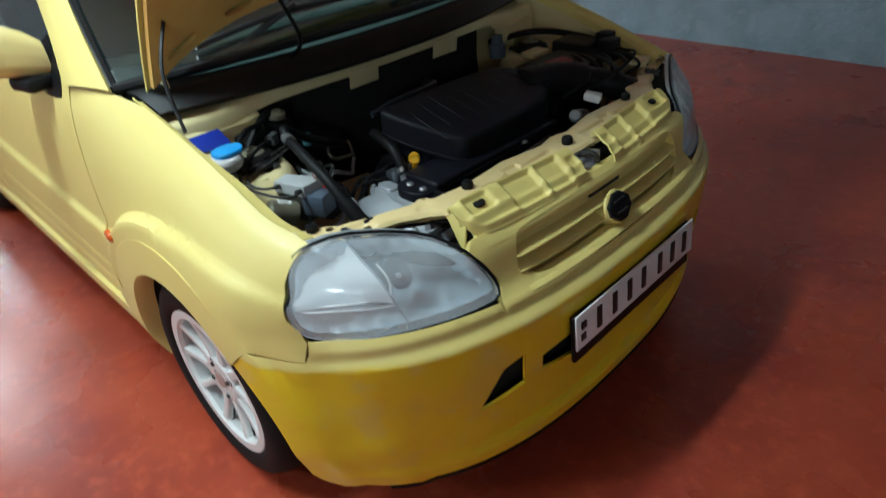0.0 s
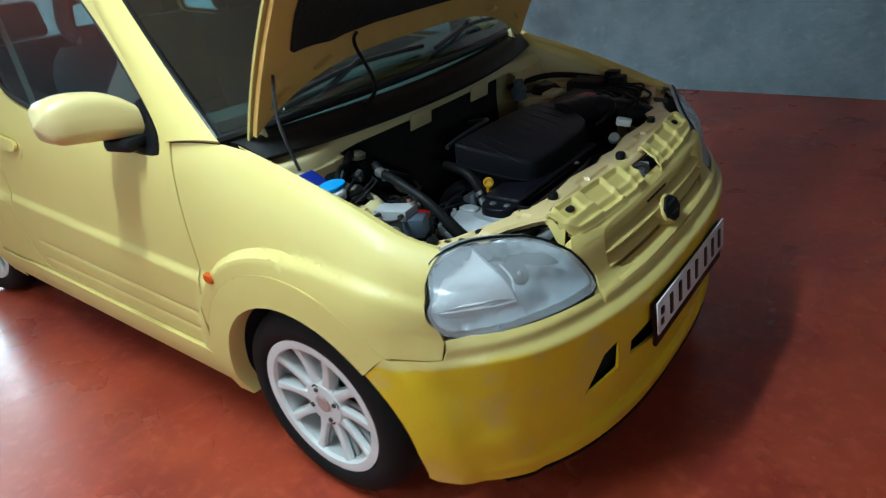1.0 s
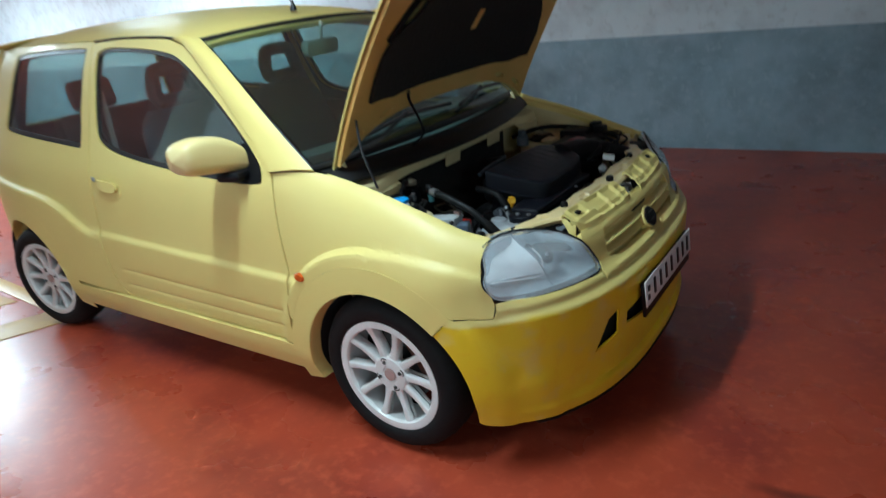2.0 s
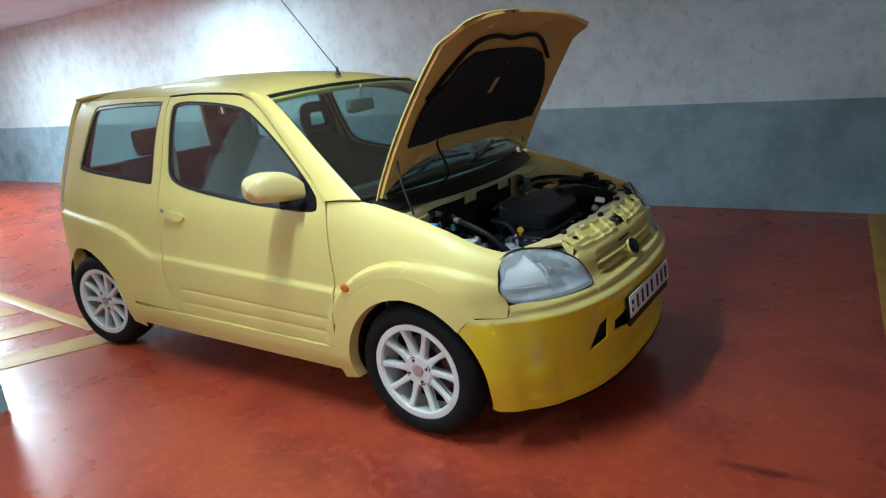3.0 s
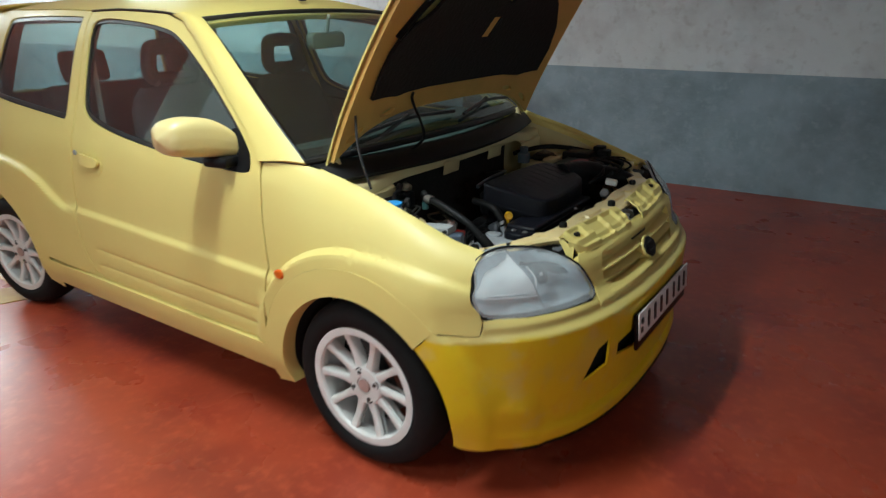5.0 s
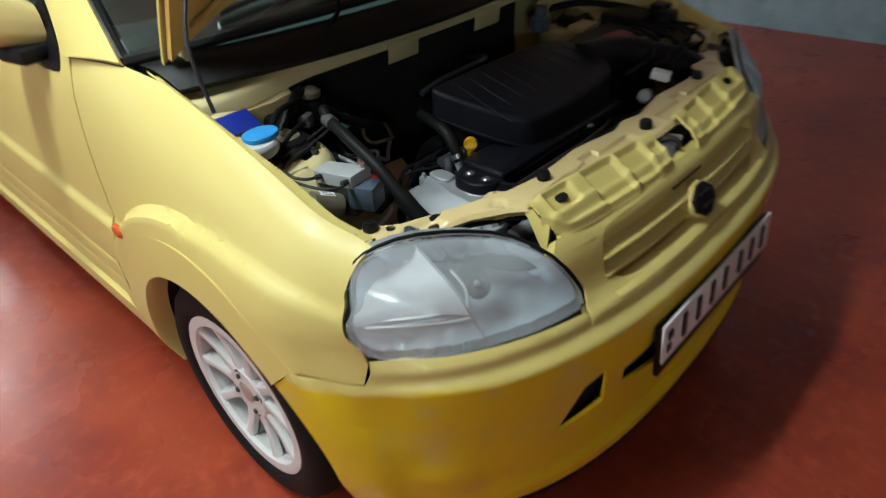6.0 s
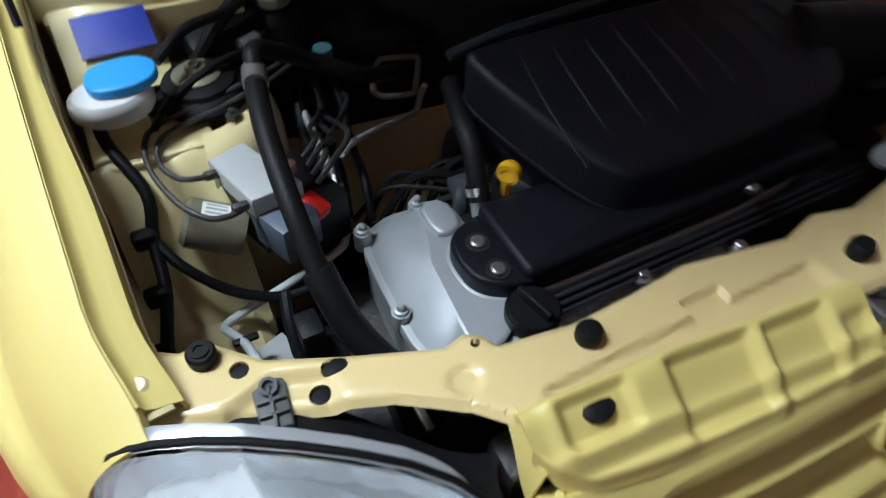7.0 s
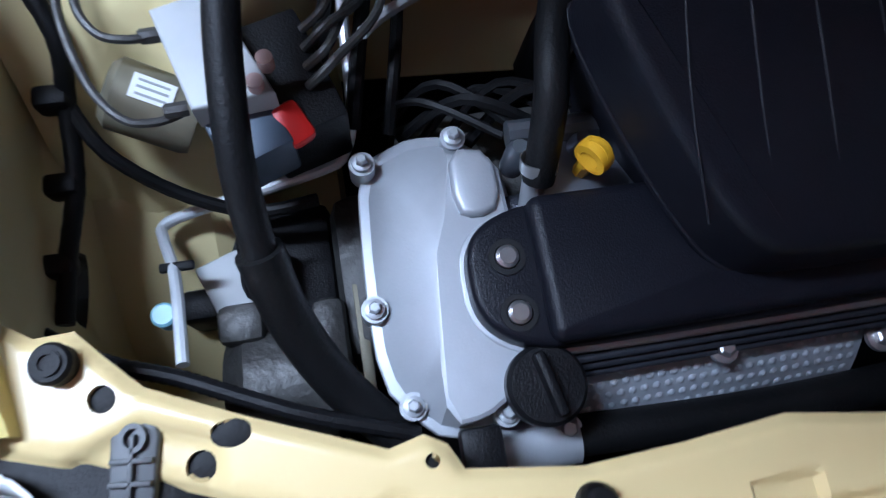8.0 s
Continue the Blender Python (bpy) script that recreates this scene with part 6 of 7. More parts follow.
for x, y, z in ((0.283, -0.420, 0.688), (0.166, -0.414, 0.694), (0.153, -0.338, 0.694), (0.374, -0.335, 0.69), (0.358, -0.402, 0.684)):
    part("bolt_boss", lathe([(0, -0.03), (0.0105, -0.03), (0.0105, -0.004), (0, -0.004)], 16, pose(x, y, z)), ALLOY, head)
    bolt(x, y, z, 0.0058, ALLOY, head, "cast-coloured cover bolt")
# cam cover with black plastic top
cam_line = [(0.276 + a, -0.055 + b) for a, b in rounded_rect(0.142, 0.51, 0.012)]
camcover = part("cam_cover", slab(cam_line, 0.56, 0.690, 0.012), material("dark_cast_alloy", (0.055, 0.06, 0.075), 0.42, 0.5, grain=0.12, grain_scale=80, stain=0.4, stain_scale=12, bump=0.001, bump_scale=300), engine, "dull grey ribbed cam cover")
for k in range(3):
    part("cover_rib", box(0.006, 0.50, 0.010, 0.002, pose(0.3435 + 0.005 * k, -0.04, 0.692 - 0.009 * k, 0, 40, 0)), camcover.data.materials[0], camcover)
top_line = cut([(0.250, -0.347), (0.236, -0.330), (0.228, -0.300), (0.222, -0.20), (0.222, 0.16), (0.338, 0.16), (0.339, -0.285), (0.331, -0.325), (0.308, -0.350), (0.27, -0.352)], 2)
topcover = part("engine_cover", joined(slab(top_line, 0.700, 0.728, 0.006), slab([(0.281 + a, -0.075 + b) for a, b in rounded_rect(0.108, 0.455, 0.010)], 0.715, 0.741, 0.009)), SATIN, engine, "satin black plastic engine cover")
part("cover_rim", slab(shrunk_in(top_line, -0.004), 0.694, 0.706, 0.002), ALLOY, engine)
for x, y in ((0.268, -0.322), (0.309, -0.321), (0.335, 0.006)):
    part("screw_well", lathe([(0.0, -0.001), (0.0135, -0.001), (0.0135, 0.001), (0.0095, 0.001), (0.0095, -0.0005), (0.0, -0.0005)], 20, pose(x, y, 0.7285)), DARK, topcover)
    part("cover_screw", joined(lathe([(0, -0.002), (0.0085, -0.002), (0.0085, 0.003), (0.006, 0.005), (0, 0.005)], 18, pose(x, y, 0.7285))), STEEL, topcover, "bright cover screw")
cap = part("oil_filler_cap", joined(lathe([(0, 0), (0.028, 0.0), (0.029, 0.004), (0.029, 0.016), (0.026, 0.020), (0.0, 0.021)], 30, pose(0.360, -0.309, 0.700)), box(0.046, 0.008, 0.016, 0.003, pose(0.360, -0.309, 0.724, 0, 0, 12))), PLASTIC, engine, "black oil filler cap with a grip bar")
part("filler_neck", lathe([(0, 0), (0.024, 0.0), (0.022, 0.03), (0, 0.03)], 20, pose(0.360, -0.309, 0.675)), ALLOY, engine)
for x, y, z in ((0.354, -0.153, 0.676), (0.366, -0.010, 0.664), (0.215, -0.12, 0.70), (0.394, -0.285, 0.655)):
    bolt(x, y, z, 0.009)


# heat shield: dimpled sheet in front of the head
def shield(u, v):
    y = -0.290 + 0.275 * u
    x = 0.353 + 0.062 * v - 0.008 * u
    z = 0.662 - 0.040 * v - 0.030 * v * v
    return (x, y, z + 0.0)


part("heat_shield", thick(grid(shield, 20, 8), 0.0015), SHIELD, engine, "silver heat shield with rows of dimples")
bump = lathe([(0.0042, 0), (0.0036, 0.0016), (0.002, 0.0026), (0.0, 0.003)], 6)
dimples = []
for i in range(26):
    for j in range(7):
        p = shield((i + 0.5 + 0.35 * (j % 2)) / 26.5, (j + 0.6) / 7.5)
        dimples.append(moved(bump, pose(p[0], p[1], p[2] + 0.0004, 0, 42, 0)))
tagged(part("dimple_pattern", joined(*dimples), SHIELD, bpy.data.objects["heat_shield"]), kind="stuff")
part("exhaust_outlet", lathe([(0, 0), (0.022, 0), (0.022, 0.075), (0, 0.075)], 18, pose(0.400, -0.352, 0.640, -90, 0, 0)), ALLOY, engine, "silver coolant elbow")
part("coolant_pipe", tube([(0.400, -0.29, 0.640), (0.406, -0.10, 0.640), (0.40, 0.10, 0.62)], 0.017, 6, 12), RUBBER, engine, "black coolant hose")
# dipstick, breather, injectors behind the cover
part("dipstick", joined(tube([(0.204, -0.248, 0.700), (0.206, -0.249, 0.738)], 0.0065, 3, 8), moved(lathe([(0.0075, -0.006), (0.0135, -0.006), (0.0145, 0), (0.0135, 0.006), (0.0075, 0.006), (0.0065, 0)], 20), pose(0.208, -0.249, 0.750, 90, 0, 35)), box(0.014, 0.012, 0.012, 0.004, pose(0.207, -0.249, 0.738)), lathe([(0, -0.004), (0.0125, -0.004), (0.0125, 0.004), (0, 0.004)], 18, pose(0.208, -0.249, 0.752, 70, 0, 35))), GOLD, engine, "yellow ring-pull dipstick")
part("breather_hose", tube([(0.212, -0.286, 0.725), (0.175, -0.280, 0.772), (0.130, -0.272, 0.785), (0.075, -0.255, 0.785)], 0.0125, 6, 12), RUBBER, engine, "black breather hose")
part("hose_clip", lathe([(0.0135, 0), (0.0145, 0.0), (0.0145, 0.010), (0.0135, 0.010), (0.0135, 0)], 18, pose(0.205, -0.2855, 0.730, 0, -32, 0)), STEEL, engine, "steel hose clip")
part("breather_spigot", lathe([(0, 0), (0.010, 0), (0.009, 0.05), (0, 0.05)], 14, pose(0.222, -0.287, 0.690, 0, -25, 0)), ALLOY, engine)
part("injector_rail", joined(tube([(0.168, -0.30, 0.715), (0.168, -0.18, 0.715)], 0.011, sides=10, smooth=False), box(0.05, 0.10, 0.016, 0.003, pose(0.200, -0.235, 0.706)), *[lathe([(0, 0), (0.010, 0), (0.010, 0.03), (0.006, 0.04), (0, 0.04)], 12, pose(0.185, -0.295 + 0.05 * k, 0.69)) for k in range(3)]), material("tarnished_alloy", (0.22, 0.24, 0.27), 0.4, 0.8, grain=0.2, grain_scale=80, stain=0.5, stain_scale=20), engine, "tarnished fuel rail")
for k in range(6):
    part("wire", tube([(0.10 + 0.012 * k, -0.40 + 0.012 * k, 0.64), (0.12 + 0.012 * math.sin(4 * k), -0.36 + 0.016 * k, 0.695 + 0.009 * (k % 3)), (0.155 + 0.010 * math.sin(7 * k + 1), -0.30 + 0.018 * k, 0.705)], 0.0036 + 0.0008 * (k % 3), 6, 6), RUBBER, engine, "black wire")
part("intake_manifold", joined(*[tube([(0.19, -0.20 + 0.10 * k, 0.66), (0.10, -0.20 + 0.10 * k, 0.70), (0.02, -0.20 + 0.10 * k, 0.64), (0.0, -0.20 + 0.10 * k, 0.52)], 0.024, 5, 12) for k in range(4)]), PLASTIC, engine, "black intake runners")
part("alternator", joined(lathe([(0, 0), (0.05, 0), (0.06, 0.01), (0.06, 0.08), (0.045, 0.10), (0, 0.10)], 24, pose(0.315, -0.455, 0.555, 90, 0, 0)), box(0.08, 0.03, 0.10, 0.01, pose(0.29, -0.46, 0.56)), box(0.035, 0.04, 0.10, 0.008, pose(0.262, -0.535, 0.56))), GREASY, engine, "greasy alternator")
mount = part("engine_mount", box(0.11, 0.10, 0.05, 0.012, pose(0.20, -0.50, 0.545)), PLASTIC, engine, "black engine mount bracket")
part("mount_plate", box(0.03, 0.09, 0.10, 0.008, pose(0.235, -0.548, 0.535)), PLASTIC, mount)
part("mount_post", box(0.04, 0.03, 0.12, 0.006, pose(0.215, -0.505, 0.57)), PLASTIC, mount)
part("mount_plate", box(0.075, 0.04, 0.006, 0.002, pose(0.235, -0.540, 0.592, 0, 12, 20)), PALE_BOX, engine, "pale mount plate")
part("belt_edge", box(0.14, 0.010, 0.008, 0.002, pose(0.31, -0.432, 0.595)), BRASSY, engine)

# ---- air box ----
box_line = cut([(0.118, -0.264), (0.150, -0.256), (0.195, -0.238), (0.252, -0.211), (0.298, -0.182), (0.314, -0.145), (0.308, 0.13), (0.272, 0.195), (0.13, 0.195), (0.112, 0.0), (0.110, -0.25)], 2)
lean = lambda s: ([(p[0], p[1], p[2] - 0.30 * (p[0] - 0.20) - 0.016) for p in s[0]], s[1])
air = part("air_box", lean(joined(slab(shrunk_in(box_line, 0.016), 0.700, 0.792, 0.004), slab(box_line, 0.786, 0.846, 0.010, steps=4))), SATIN, car, "black ribbed air filter box")
for k in range(9):
    y = -0.205 + 0.042 * k
    part("box_rib", lean(tube([(0.135, y, 0.8452), (0.21, y - 0.006 + 0.004 * k, 0.8462), (0.296 - 0.003 * abs(k - 4), y + 0.004 * k - 0.004, 0.8440)], 0.0011, 4, 6)), SATIN, air, "moulded rib")
part("box_seam", lean(slab(shrunk_in(box_line, -0.002), 0.784, 0.789, 0.002)), SATIN, air)
# Tube laid along a bluish strip behind the air box; part unidentified.
part("bluish_tube", tube([(0.099, -0.272, 0.842), (0.094, -0.20, 0.850), (0.088, -0.118, 0.850), (0.060, -0.02, 0.840), (-0.06, 0.05, 0.80)], 0.0065, 7, 12), material("dark_bluish_tube", (0.010, 0.016, 0.022), 0.42, grain=0.15, grain_scale=60), car, "thin blue-black tube behind the air box")
part("throttle_body", joined(lathe([(0, 0), (0.045, 0), (0.05, 0.01), (0.05, 0.07), (0.04, 0.08), (0, 0.08)], 24, pose(0.06, -0.10, 0.70)), box(0.09, 0.16, 0.05, 0.012, pose(0.045, 0.04, 0.745))), PLASTIC, car, "black throttle housing")
part("intake_duct", tube([(0.20, 0.17, 0.80), (0.24, 0.30, 0.79), (0.33, 0.40, 0.76), (0.38, 0.46, 0.72)], [0.045] * 12 + [0.038] * 20, 8, 16, ribs=0.05), PLASTIC, car, "black ribbed intake duct")

# ---- right side of the bay ----
part("reservoir_neck", lathe([(0, 0), (0.036, 0), (0.040, 0.006), (0.041, 0.014), (0.039, 0.022), (0.033, 0.027), (0, 0.028)], 24, pose(0.000, -0.614, 0.812, 0, 8, 0) @ Matrix.Diagonal((0.72, 1.05, 1, 1))), WHITE_PLASTIC, car, "milky washer reservoir neck")
part("reservoir_cap", joined(slab(cut([(-0.034, -0.630), (-0.040, -0.580), (-0.018, -0.558), (0.012, -0.566), (0.022, -0.600), (0.012, -0.635)], 2), 0.839, 0.849, 0.003)), CYAN, car, "bright blue reservoir cap")
part("blue_label", thick(grid(lambda u, v: (-0.130 + 0.050 * u, -0.630 + 0.080 * v, 0.8525 - 0.0225 * u), 4, 4), 0.0015), NAVY, car, "dark blue paper label on yellow metal")
part("label_shelf", thick(grid(lambda u, v: (-0.150 + (0.125 - 0.030 * v) * u, -0.650 + 0.106 * v, 0.855 - 0.056 * u - 0.010 * ease((v - 0.75) / 0.25) + 0.003 * math.sin(9 * u + 5 * v)), 14, 12), 0.004), YELLOW_BAY, car, "yellow shelf at the wing's top")
abs_top = [(0.066, -0.546), (0.053, -0.503), (0.140, -0.466), (0.147, -0.522)]
hyd = part("brake_modulator", slab(dense(abs_top, 0.03), 0.744, 0.770, 0.003), PALE_BOX, car, "pale grey brake modulator box")
part("modulator_body", slab(dense(shrunk_in(abs_top, 0.004), 0.03), 0.680, 0.744, 0.002), GREASY, hyd, "dark modulator casting")
part("modulator_motor", joined(lathe([(0, 0), (0.026, 0), (0.028, 0.006), (0.028, 0.060), (0.022, 0.066), (0, 0.066)], 24, pose(0.118, -0.535, 0.700, 68, 0, -20))), BRASSY, hyd, "brassy modulator motor")
motor_way, motor_up = Vector((-0.317, -0.871, 0.375)).normalized(), Vector((0.128, 0.352, 0.927)).normalized()
label_at = Matrix.Translation((0.1075, -0.564, 0.7124)) @ Matrix((motor_way.cross(motor_up), motor_way, motor_up)).transposed().to_4x4()
wrap = lambda a0, a1, y0, y1, r: thick(grid(lambda u, v: label_at @ Vector((r * math.sin(a0 + (a1 - a0) * u), y0 + (y1 - y0) * v, r * math.cos(a0 + (a1 - a0) * u))), 8, 2), -0.0006)
part("motor_label", wrap(-0.34, 0.34, -0.014, 0.016, 0.0284), PAPER, hyd, "white printed label")
for k in range(3):
    part("label_line", wrap(-0.24 + 0.19 * k, -0.18 + 0.19 * k, -0.010, 0.012, 0.0290), GREY_PLASTIC, hyd)
part("modulator_block", box(0.10, 0.06, 0.07, 0.004, pose(0.108, -0.462, 0.705, 0, 0, 18)), PLASTIC, hyd, "black modulator plug")
part("plug_lever", box(0.032, 0.021, 0.018, 0.005, pose(0.150, -0.459, 0.738, 0, 14, 28)), RED, hyd, "bright red plug lever")
for dx, dy in ((0.135, -0.478), (0.118, -0.47)):
    part("pipe_cap", lathe([(0, 0), (0.006, 0), (0.006, 0.012), (0, 0.012)], 12, pose(dx, dy, 0.766)), PINK, hyd, "pinkish pipe union")
part("brake_pipe", tube([(0.082, -0.545, 0.762), (0.086, -0.562, 0.766), (0.082, -0.580, 0.770), (0.060, -0.592, 0.774), (0.030, -0.588, 0.778), (0.014, -0.568, 0.780), (0.004, -0.510, 0.786), (-0.020, -0.440, 0.790), (-0.060, -0.400, 0.780)], 0.0032, 7, 8), GREASY, hyd, "dark bent brake pipe")
part("brake_pipe", tube([(0.142, -0.530, 0.758), (0.148, -0.548, 0.760), (0.145, -0.568, 0.764), (0.118, -0.588, 0.768), (0.066, -0.603, 0.774), (0.024, -0.600, 0.780), (0.004, -0.580, 0.784), (-0.008, -0.510, 0.792), (-0.032, -0.440, 0.794), (-0.075, -0.395, 0.780)], 0.0032, 7, 8), GREASY, hyd, "dark bent brake pipe")
for x, y in ((0.080, -0.540), (0.140, -0.526)):
    part("pipe_union", lathe([(0, 0), (0.0055, 0), (0.0055, 0.014), (0.004, 0.016), (0, 0.016)], 8, pose(x, y, 0.760, 80, 0, 10)), GREASY, hyd, "dark pipe union")
part("modulator_side", box(0.055, 0.050, 0.050, 0.004, pose(0.150, -0.492, 0.722, 0, 0, 22)), material("blue_grey_casting", (0.075, 0.10, 0.135), 0.45, grain=0.15, grain_scale=60), hyd, "blue-grey valve block")
for k in range(4):
    part("brake_pipe", tube([(0.075 + 0.016 * k, -0.445, 0.742), (0.065 + 0.016 * k, -0.425, 0.755), (0.02 + 0.012 * k, -0.418 + 0.012 * (0, 2, 1, 3)[k], 0.735 + 0.012 * math.sin(5 * k)), (-0.06, -0.40 + 0.020 * (1, 0, 3, 1)[k], 0.70 - 0.014 * math.sin(3 * k)), (-0.15, -0.39 + 0.022 * (0, 2, 1, 3)[k], 0.66)], 0.0036, 7, 8), GREASY, hyd, "dark bent brake pipe")
part("air_con_pipe", tube([(0.300, -0.566, 0.670), (0.225, -0.575, 0.645), (0.185, -0.588, 0.625), (0.168, -0.590, 0.615), (0.160, -0.560, 0.620), (0.148, -0.450, 0.645), (0.140, -0.426, 0.660), (0.115, -0.416, 0.685), (0.04, -0.412, 0.712), (-0.04, -0.408, 0.712)], 0.0050, 6, 10), PIPE, car, "bright bent aluminium pipe")
part("heater_pipe", tube([(0.075, -0.400, 0.730), (0.038, -0.363, 0.712), (-0.085, -0.232, 0.620), (-0.104, -0.212, 0.612), (-0.112, -0.203, 0.625), (-0.106, -0.198, 0.650)], 0.0050, 6, 10), PIPE, car, "bright bent heater pipe")
loop = [(-0.059, -0.300, 0.700), (-0.088, -0.290, 0.702), (-0.118, -0.268, 0.704), (-0.122, -0.256, 0.704), (-0.112, -0.218, 0.702), (-0.100, -0.212, 0.702), (-0.050, -0.240, 0.698), (-0.036, -0.252, 0.698), (-0.046, -0.290, 0.698), (-0.059, -0.300, 0.700)]
part("pipe_loop", tube(loop, 0.0042, 5, 8), BRASSY, car, "brassy rounded pipe loop")
part("pipe_bracket", box(0.008, 0.028, 0.006, 0.002, pose(0.215, -0.574, 0.642)), PLASTIC, car)
part("service_cap", lathe([(0, 0), (0.010, 0), (0.010, 0.016), (0.008, 0.018), (0, 0.018)], 16, pose(0.256, -0.583, 0.638)), material("pale_blue_cap", (0.22, 0.46, 0.55), 0.4), car, "pale blue service cap")
part("radiator_top_hose", tube([(0.027, -0.469, 0.838), (0.075, -0.480, 0.834), (0.128, -0.488, 0.820), (0.200, -0.492, 0.790), (0.252, -0.489, 0.745)], 0.0118, 8, 14), RUBBER, car, "thick black rubber hose")
part("hose_sleeve", tube([(0.246, -0.490, 0.752), (0.290, -0.478, 0.706), (0.335, -0.452, 0.672), (0.380, -0.412, 0.650)], 0.0165, 8, 14), RUBBER, car, "wider black hose sleeve")
part("hose_collar", tube([(0.030, -0.470, 0.839), (0.056, -0.476, 0.838)], 0.0135, 2, 14), STEEL, car, "bright crimped hose collar")
part("upper_hose", tube([(0.034, -0.470, 0.842), (0.014, -0.462, 0.852), (-0.004, -0.435, 0.832), (-0.017, -0.392, 0.800), (-0.014, -0.330, 0.765), (-0.05, -0.27, 0.73)], 0.0105, 7, 12), RUBBER, car, "black rubber hose")
part("hose_joint", lathe([(0, 0), (0.012, 0), (0.012, 0.026), (0, 0.026)], 14, pose(-0.052, -0.368, 0.766, 0, 0, 0)), material("teal_joint", (0.10, 0.30, 0.32), 0.4, 0.3), car, "greenish pipe joint")
loom = [(-0.095, -0.600, 0.820), (-0.04, -0.632, 0.800), (0.01, -0.636, 0.786), (0.066, -0.616, 0.750), (0.097, -0.626, 0.712), (0.150, -0.632, 0.686), (0.205, -0.648, 0.665), (0.255, -0.652, 0.662)]
part("wiring_loom", tube(loom, 0.0068, 8, 12, ribs=0.06), RUBBER, car, "black taped wiring loom")
part("loom_branch", tube([(0.098, -0.626, 0.710), (0.132, -0.606, 0.690), (0.155, -0.565, 0.650), (0.172, -0.510, 0.632), (0.172, -0.455, 0.640)], 0.0058, 7, 10, ribs=0.06), RUBBER, car, "black taped loom branch")
part("loom_drop", tube([(0.168, -0.515, 0.634), (0.20, -0.522, 0.615), (0.25, -0.525, 0.575), (0.30, -0.52, 0.54)], 0.0085, 6, 10, ribs=0.06), RUBBER, car, "black taped loom branch")
for k, (y, z) in enumerate(((-0.435, 0.700), (-0.405, 0.690), (-0.375, 0.672))):
    part("bay_cable", tube([(0.13, y - 0.012, z - 0.01), (0.08, y, z + 0.015), (0.0, y + 0.015, z), (-0.09, y + 0.03, z + 0.03), (-0.17, y + 0.02, z + 0.06)], 0.0075 - 0.001 * k, 7, 8, ribs=0.05), RUBBER, car, "black taped cable")
part("front_loom", tube([(0.255, -0.672, 0.672), (0.269, -0.652, 0.684), (0.294, -0.610, 0.690), (0.312, -0.563, 0.690), (0.333, -0.519, 0.688), (0.353, -0.474, 0.684), (0.378, -0.400, 0.668)], 0.0060, 14, 10, ribs=0.10), PLASTIC, car, "black corrugated conduit")
for p in ((0.095, -0.634, 0.714), (0.208, -0.656, 0.662), (0.152, -0.641, 0.684)):
    part("loom_clip", box(0.018, 0.026, 0.022, 0.005, pose(*p)), PLASTIC, car, "black loom clip")
part("harness_plug", box(0.035, 0.03, 0.05, 0.006, pose(0.255, -0.690, 0.69)), PLASTIC, car)
part("horn", joined(lathe([(0, 0), (0.035, 0), (0.04, 0.01), (0.03, 0.02), (0, 0.022)], 20, pose(0.215, -0.665, 0.60, 60, 0, 0))), GREASY, car, "dark horn")
part("clutter_box", joined(box(0.10, 0.10, 0.05, 0.012, pose(-0.13, -0.47, 0.80, 0, 12, 0)), box(0.06, 0.05, 0.06, 0.012, pose(-0.115, -0.40, 0.80)), tube([(-0.08, -0.52, 0.79), (-0.09, -0.47, 0.84), (-0.12, -0.42, 0.85), (-0.15, -0.36, 0.80)], 0.009, 7, 8)), PLASTIC, car, "black bulkhead valve cluster")
part("vapour_pipe", tube([(-0.030, -0.560, 0.838), (-0.060, -0.520, 0.850), (-0.085, -0.470, 0.846), (-0.110, -0.420, 0.850), (-0.150, -0.350, 0.840)], 0.0062, 7, 10), RUBBER, car, "thin black vapour pipe")
part("earth_lead", tube([(0.020, -0.585, 0.792), (-0.010, -0.560, 0.800), (-0.040, -0.500, 0.812), (-0.070, -0.455, 0.800)], 0.0045, 7, 8, ribs=0.05), RUBBER, car, "black earth lead")
part("sensor_plug", joined(box(0.030, 0.022, 0.020, 0.004, pose(-0.072, -0.452, 0.802, 0, 10, 25)), box(0.014, 0.026, 0.010, 0.002, pose(-0.066, -0.450, 0.815, 0, 10, 25))), DARK_GREY, car, "dark grey sensor plug")
part("valve_knob", lathe([(0, 0), (0.020, 0), (0.022, 0.012), (0.012, 0.02), (0, 0.02)], 16, pose(-0.105, -0.405, 0.835)), BRASSY, car, "tarnished round valve")

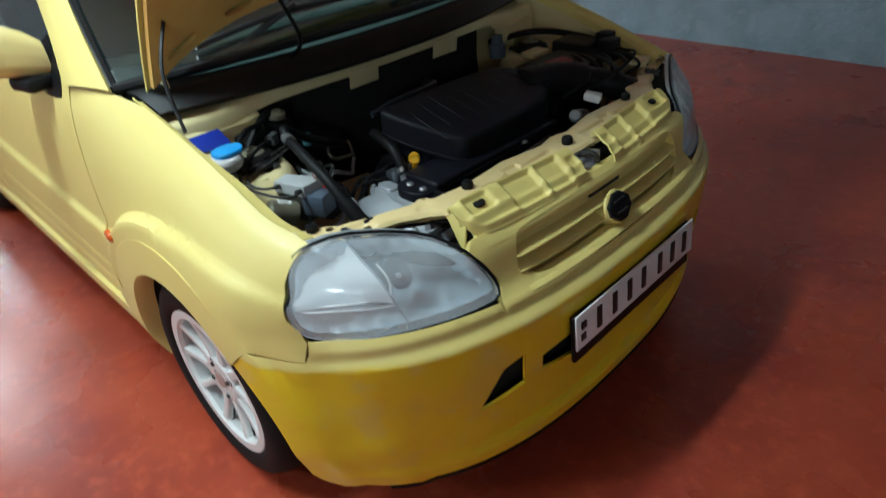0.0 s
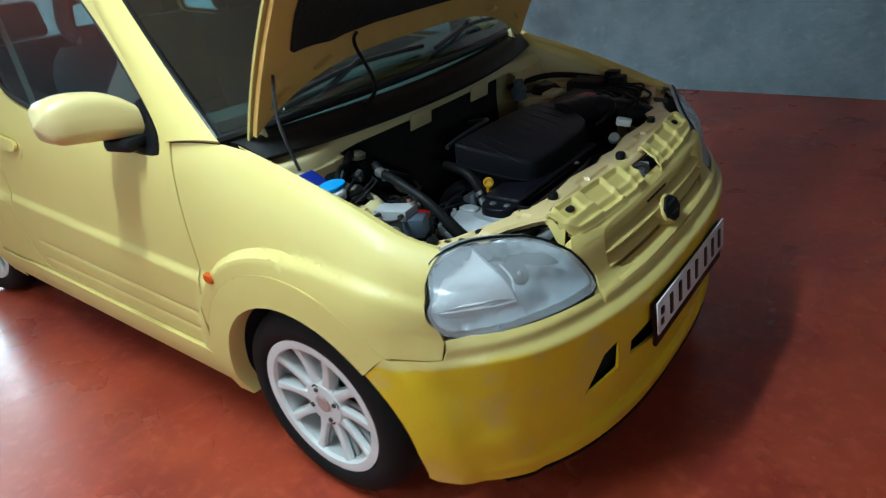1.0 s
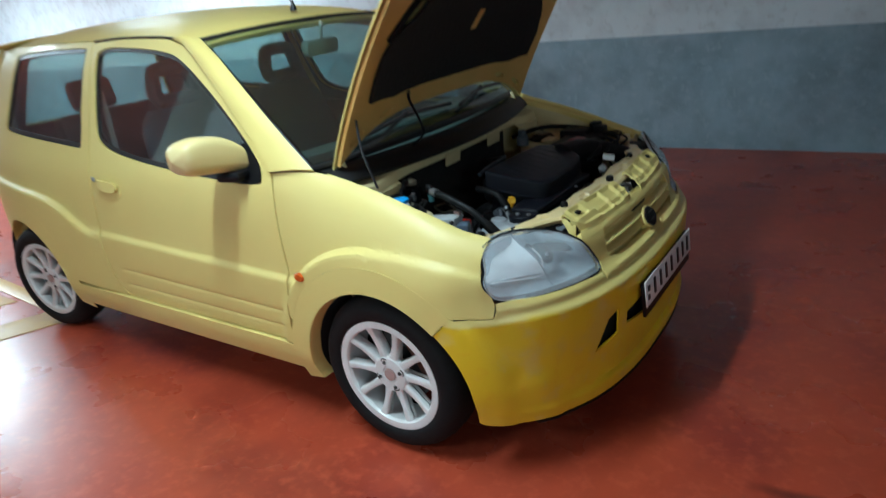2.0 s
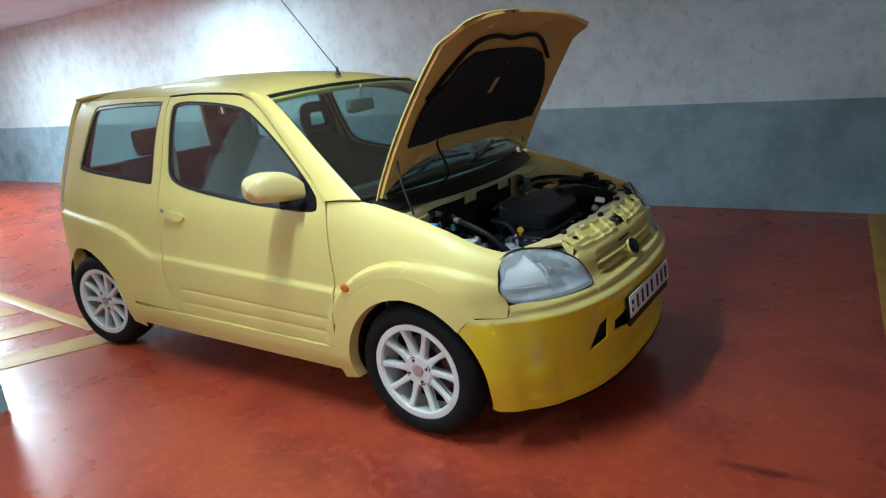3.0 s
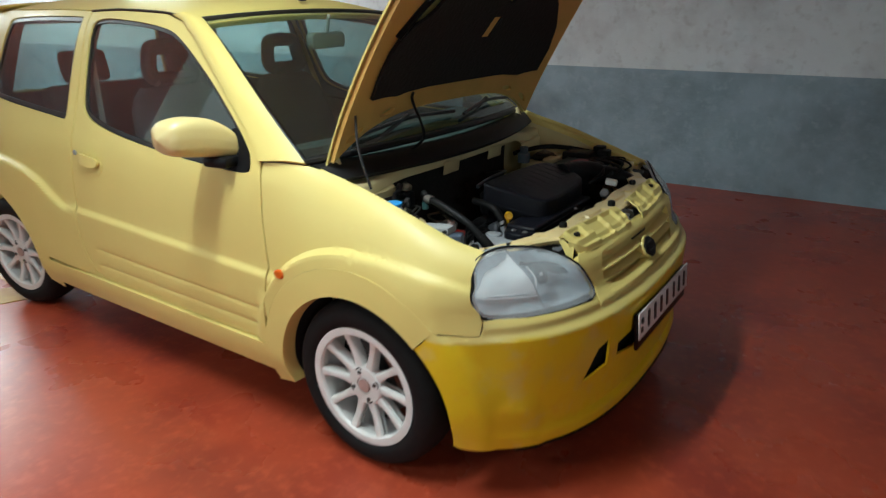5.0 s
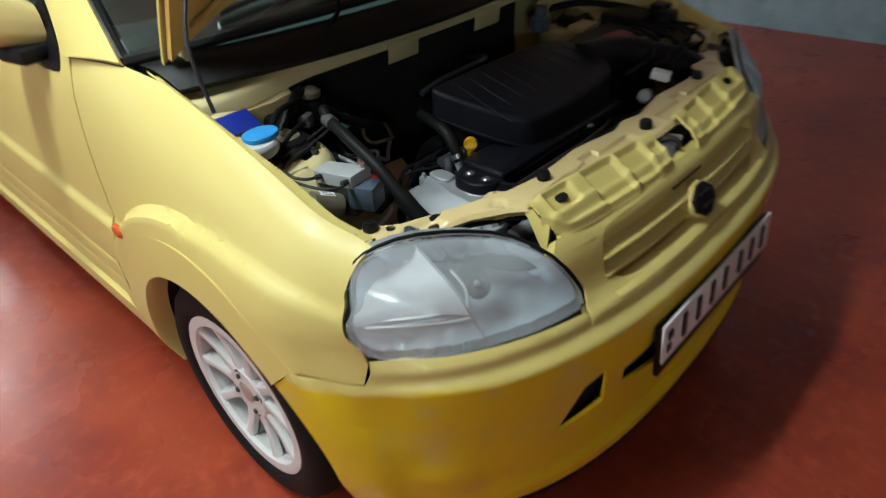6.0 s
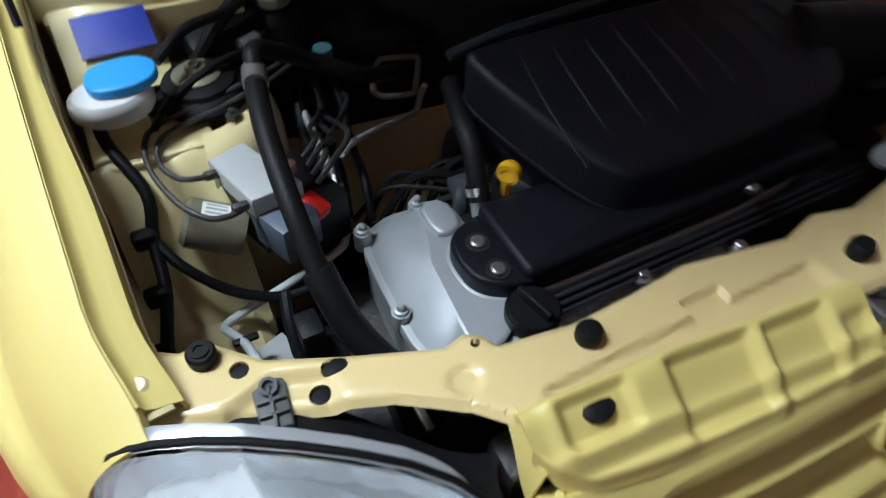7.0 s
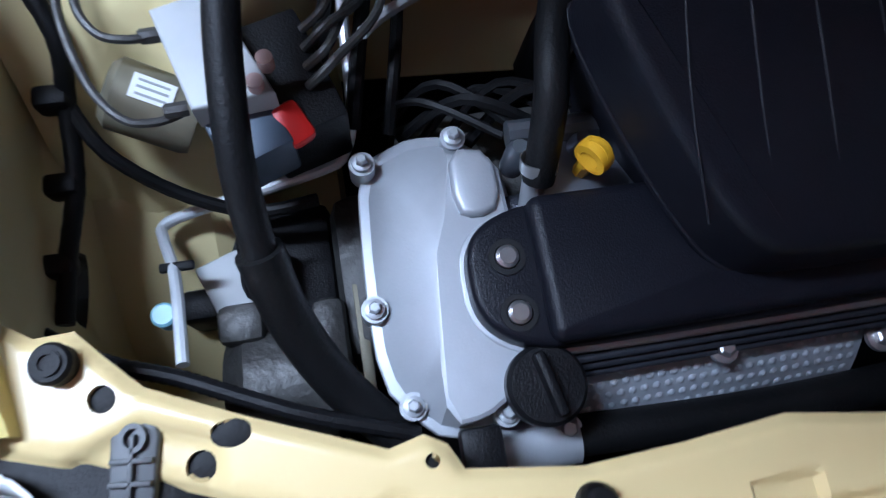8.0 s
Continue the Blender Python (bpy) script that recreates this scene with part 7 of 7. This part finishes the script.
# ---- left side of the bay ----
batt = part("battery", box(0.17, 0.23, 0.20, 0.006, pose(0.16, 0.385, 0.70)), PLASTIC, car, "black battery")
part("terminal_cover", box(0.05, 0.075, 0.03, 0.008, pose(0.205, 0.330, 0.815, 0, 0, -12)), DULL_RED, batt, "red terminal cover")
part("battery_sticker", box(0.02, 0.07, 0.002, 0, pose(0.235, 0.33, 0.804)), PAPER, batt, "white battery label")
part("battery_clamp", tube([(0.245, 0.33, 0.81), (0.27, 0.36, 0.78), (0.29, 0.42, 0.72)], 0.007, 5, 8), RUBBER, batt)
part("brake_reservoir", joined(lathe([(0, 0), (0.035, 0), (0.036, 0.05), (0.024, 0.06), (0.024, 0.09), (0, 0.09)], 20, pose(-0.09, 0.41, 0.775) @ Matrix.Diagonal((0.75, 0.75, 0.75, 1)))), material("grey_blue_reservoir", (0.09, 0.13, 0.16), 0.5, grain=0.08, grain_scale=50), car, "grey-blue brake fluid reservoir")
part("fuse_box", joined(box(0.13, 0.10, 0.10, 0.01, pose(0.10, 0.575, 0.765)), box(0.05, 0.06, 0.07, 0.008, pose(0.20, 0.60, 0.79))), PLASTIC, car, "black fuse box")
part("left_plug", box(0.05, 0.03, 0.035, 0.006, pose(0.345, 0.420, 0.765, 0, 20, 30)), PAPER, car, "white lamp connector")
part("left_plug", box(0.045, 0.03, 0.022, 0.005, pose(0.372, 0.250, 0.778, 0, 10, 20)), PAPER, car, "white paper tag")
part("hose_end", joined(lathe([(0, 0), (0.015, 0), (0.016, 0.006), (0.016, 0.020), (0.012, 0.024), (0, 0.024)], 18, pose(0.378, 0.165, 0.752, 60, 0, 30)), tube([(0.375, 0.17, 0.755), (0.36, 0.21, 0.745), (0.34, 0.27, 0.72)], 0.010, 5, 10)), material("tarnished_grey", (0.22, 0.23, 0.24), 0.45, 0.3, grain=0.15, grain_scale=60), car, "dull grey hose end")
for k in range(7):
    x0 = 0.28 + 0.02 * (k % 3)
    part("bay_wire", tube([(x0, 0.25 + 0.05 * k, 0.76), (x0 + 0.03, 0.32 + 0.04 * k, 0.80 - 0.01 * (k % 2)), (0.20 + 0.01 * k, 0.44 + 0.025 * k, 0.80), (0.06, 0.50 + 0.012 * k, 0.78)], 0.007 - 0.0005 * k, 6, 8), RUBBER, car, "black wiring")
part("left_loom", tube([(0.33, 0.60, 0.755), (0.20, 0.63, 0.79), (0.05, 0.625, 0.81), (-0.08, 0.58, 0.815), (-0.16, 0.45, 0.80)], 0.010, 7, 10, ribs=0.08), RUBBER, car, "black wiring loom")
part("relay", box(0.045, 0.05, 0.06, 0.006, pose(0.17, 0.625, 0.805)), PLASTIC, car, "black relay")
for m in (pose(0.315, 0.585, 0.775, 0, 0, 20), pose(0.02, 0.46, 0.79)):
    part("left_bracket", box(0.05, 0.08, 0.015, 0.004, m), YELLOW_BAY, car, "yellow bracket")
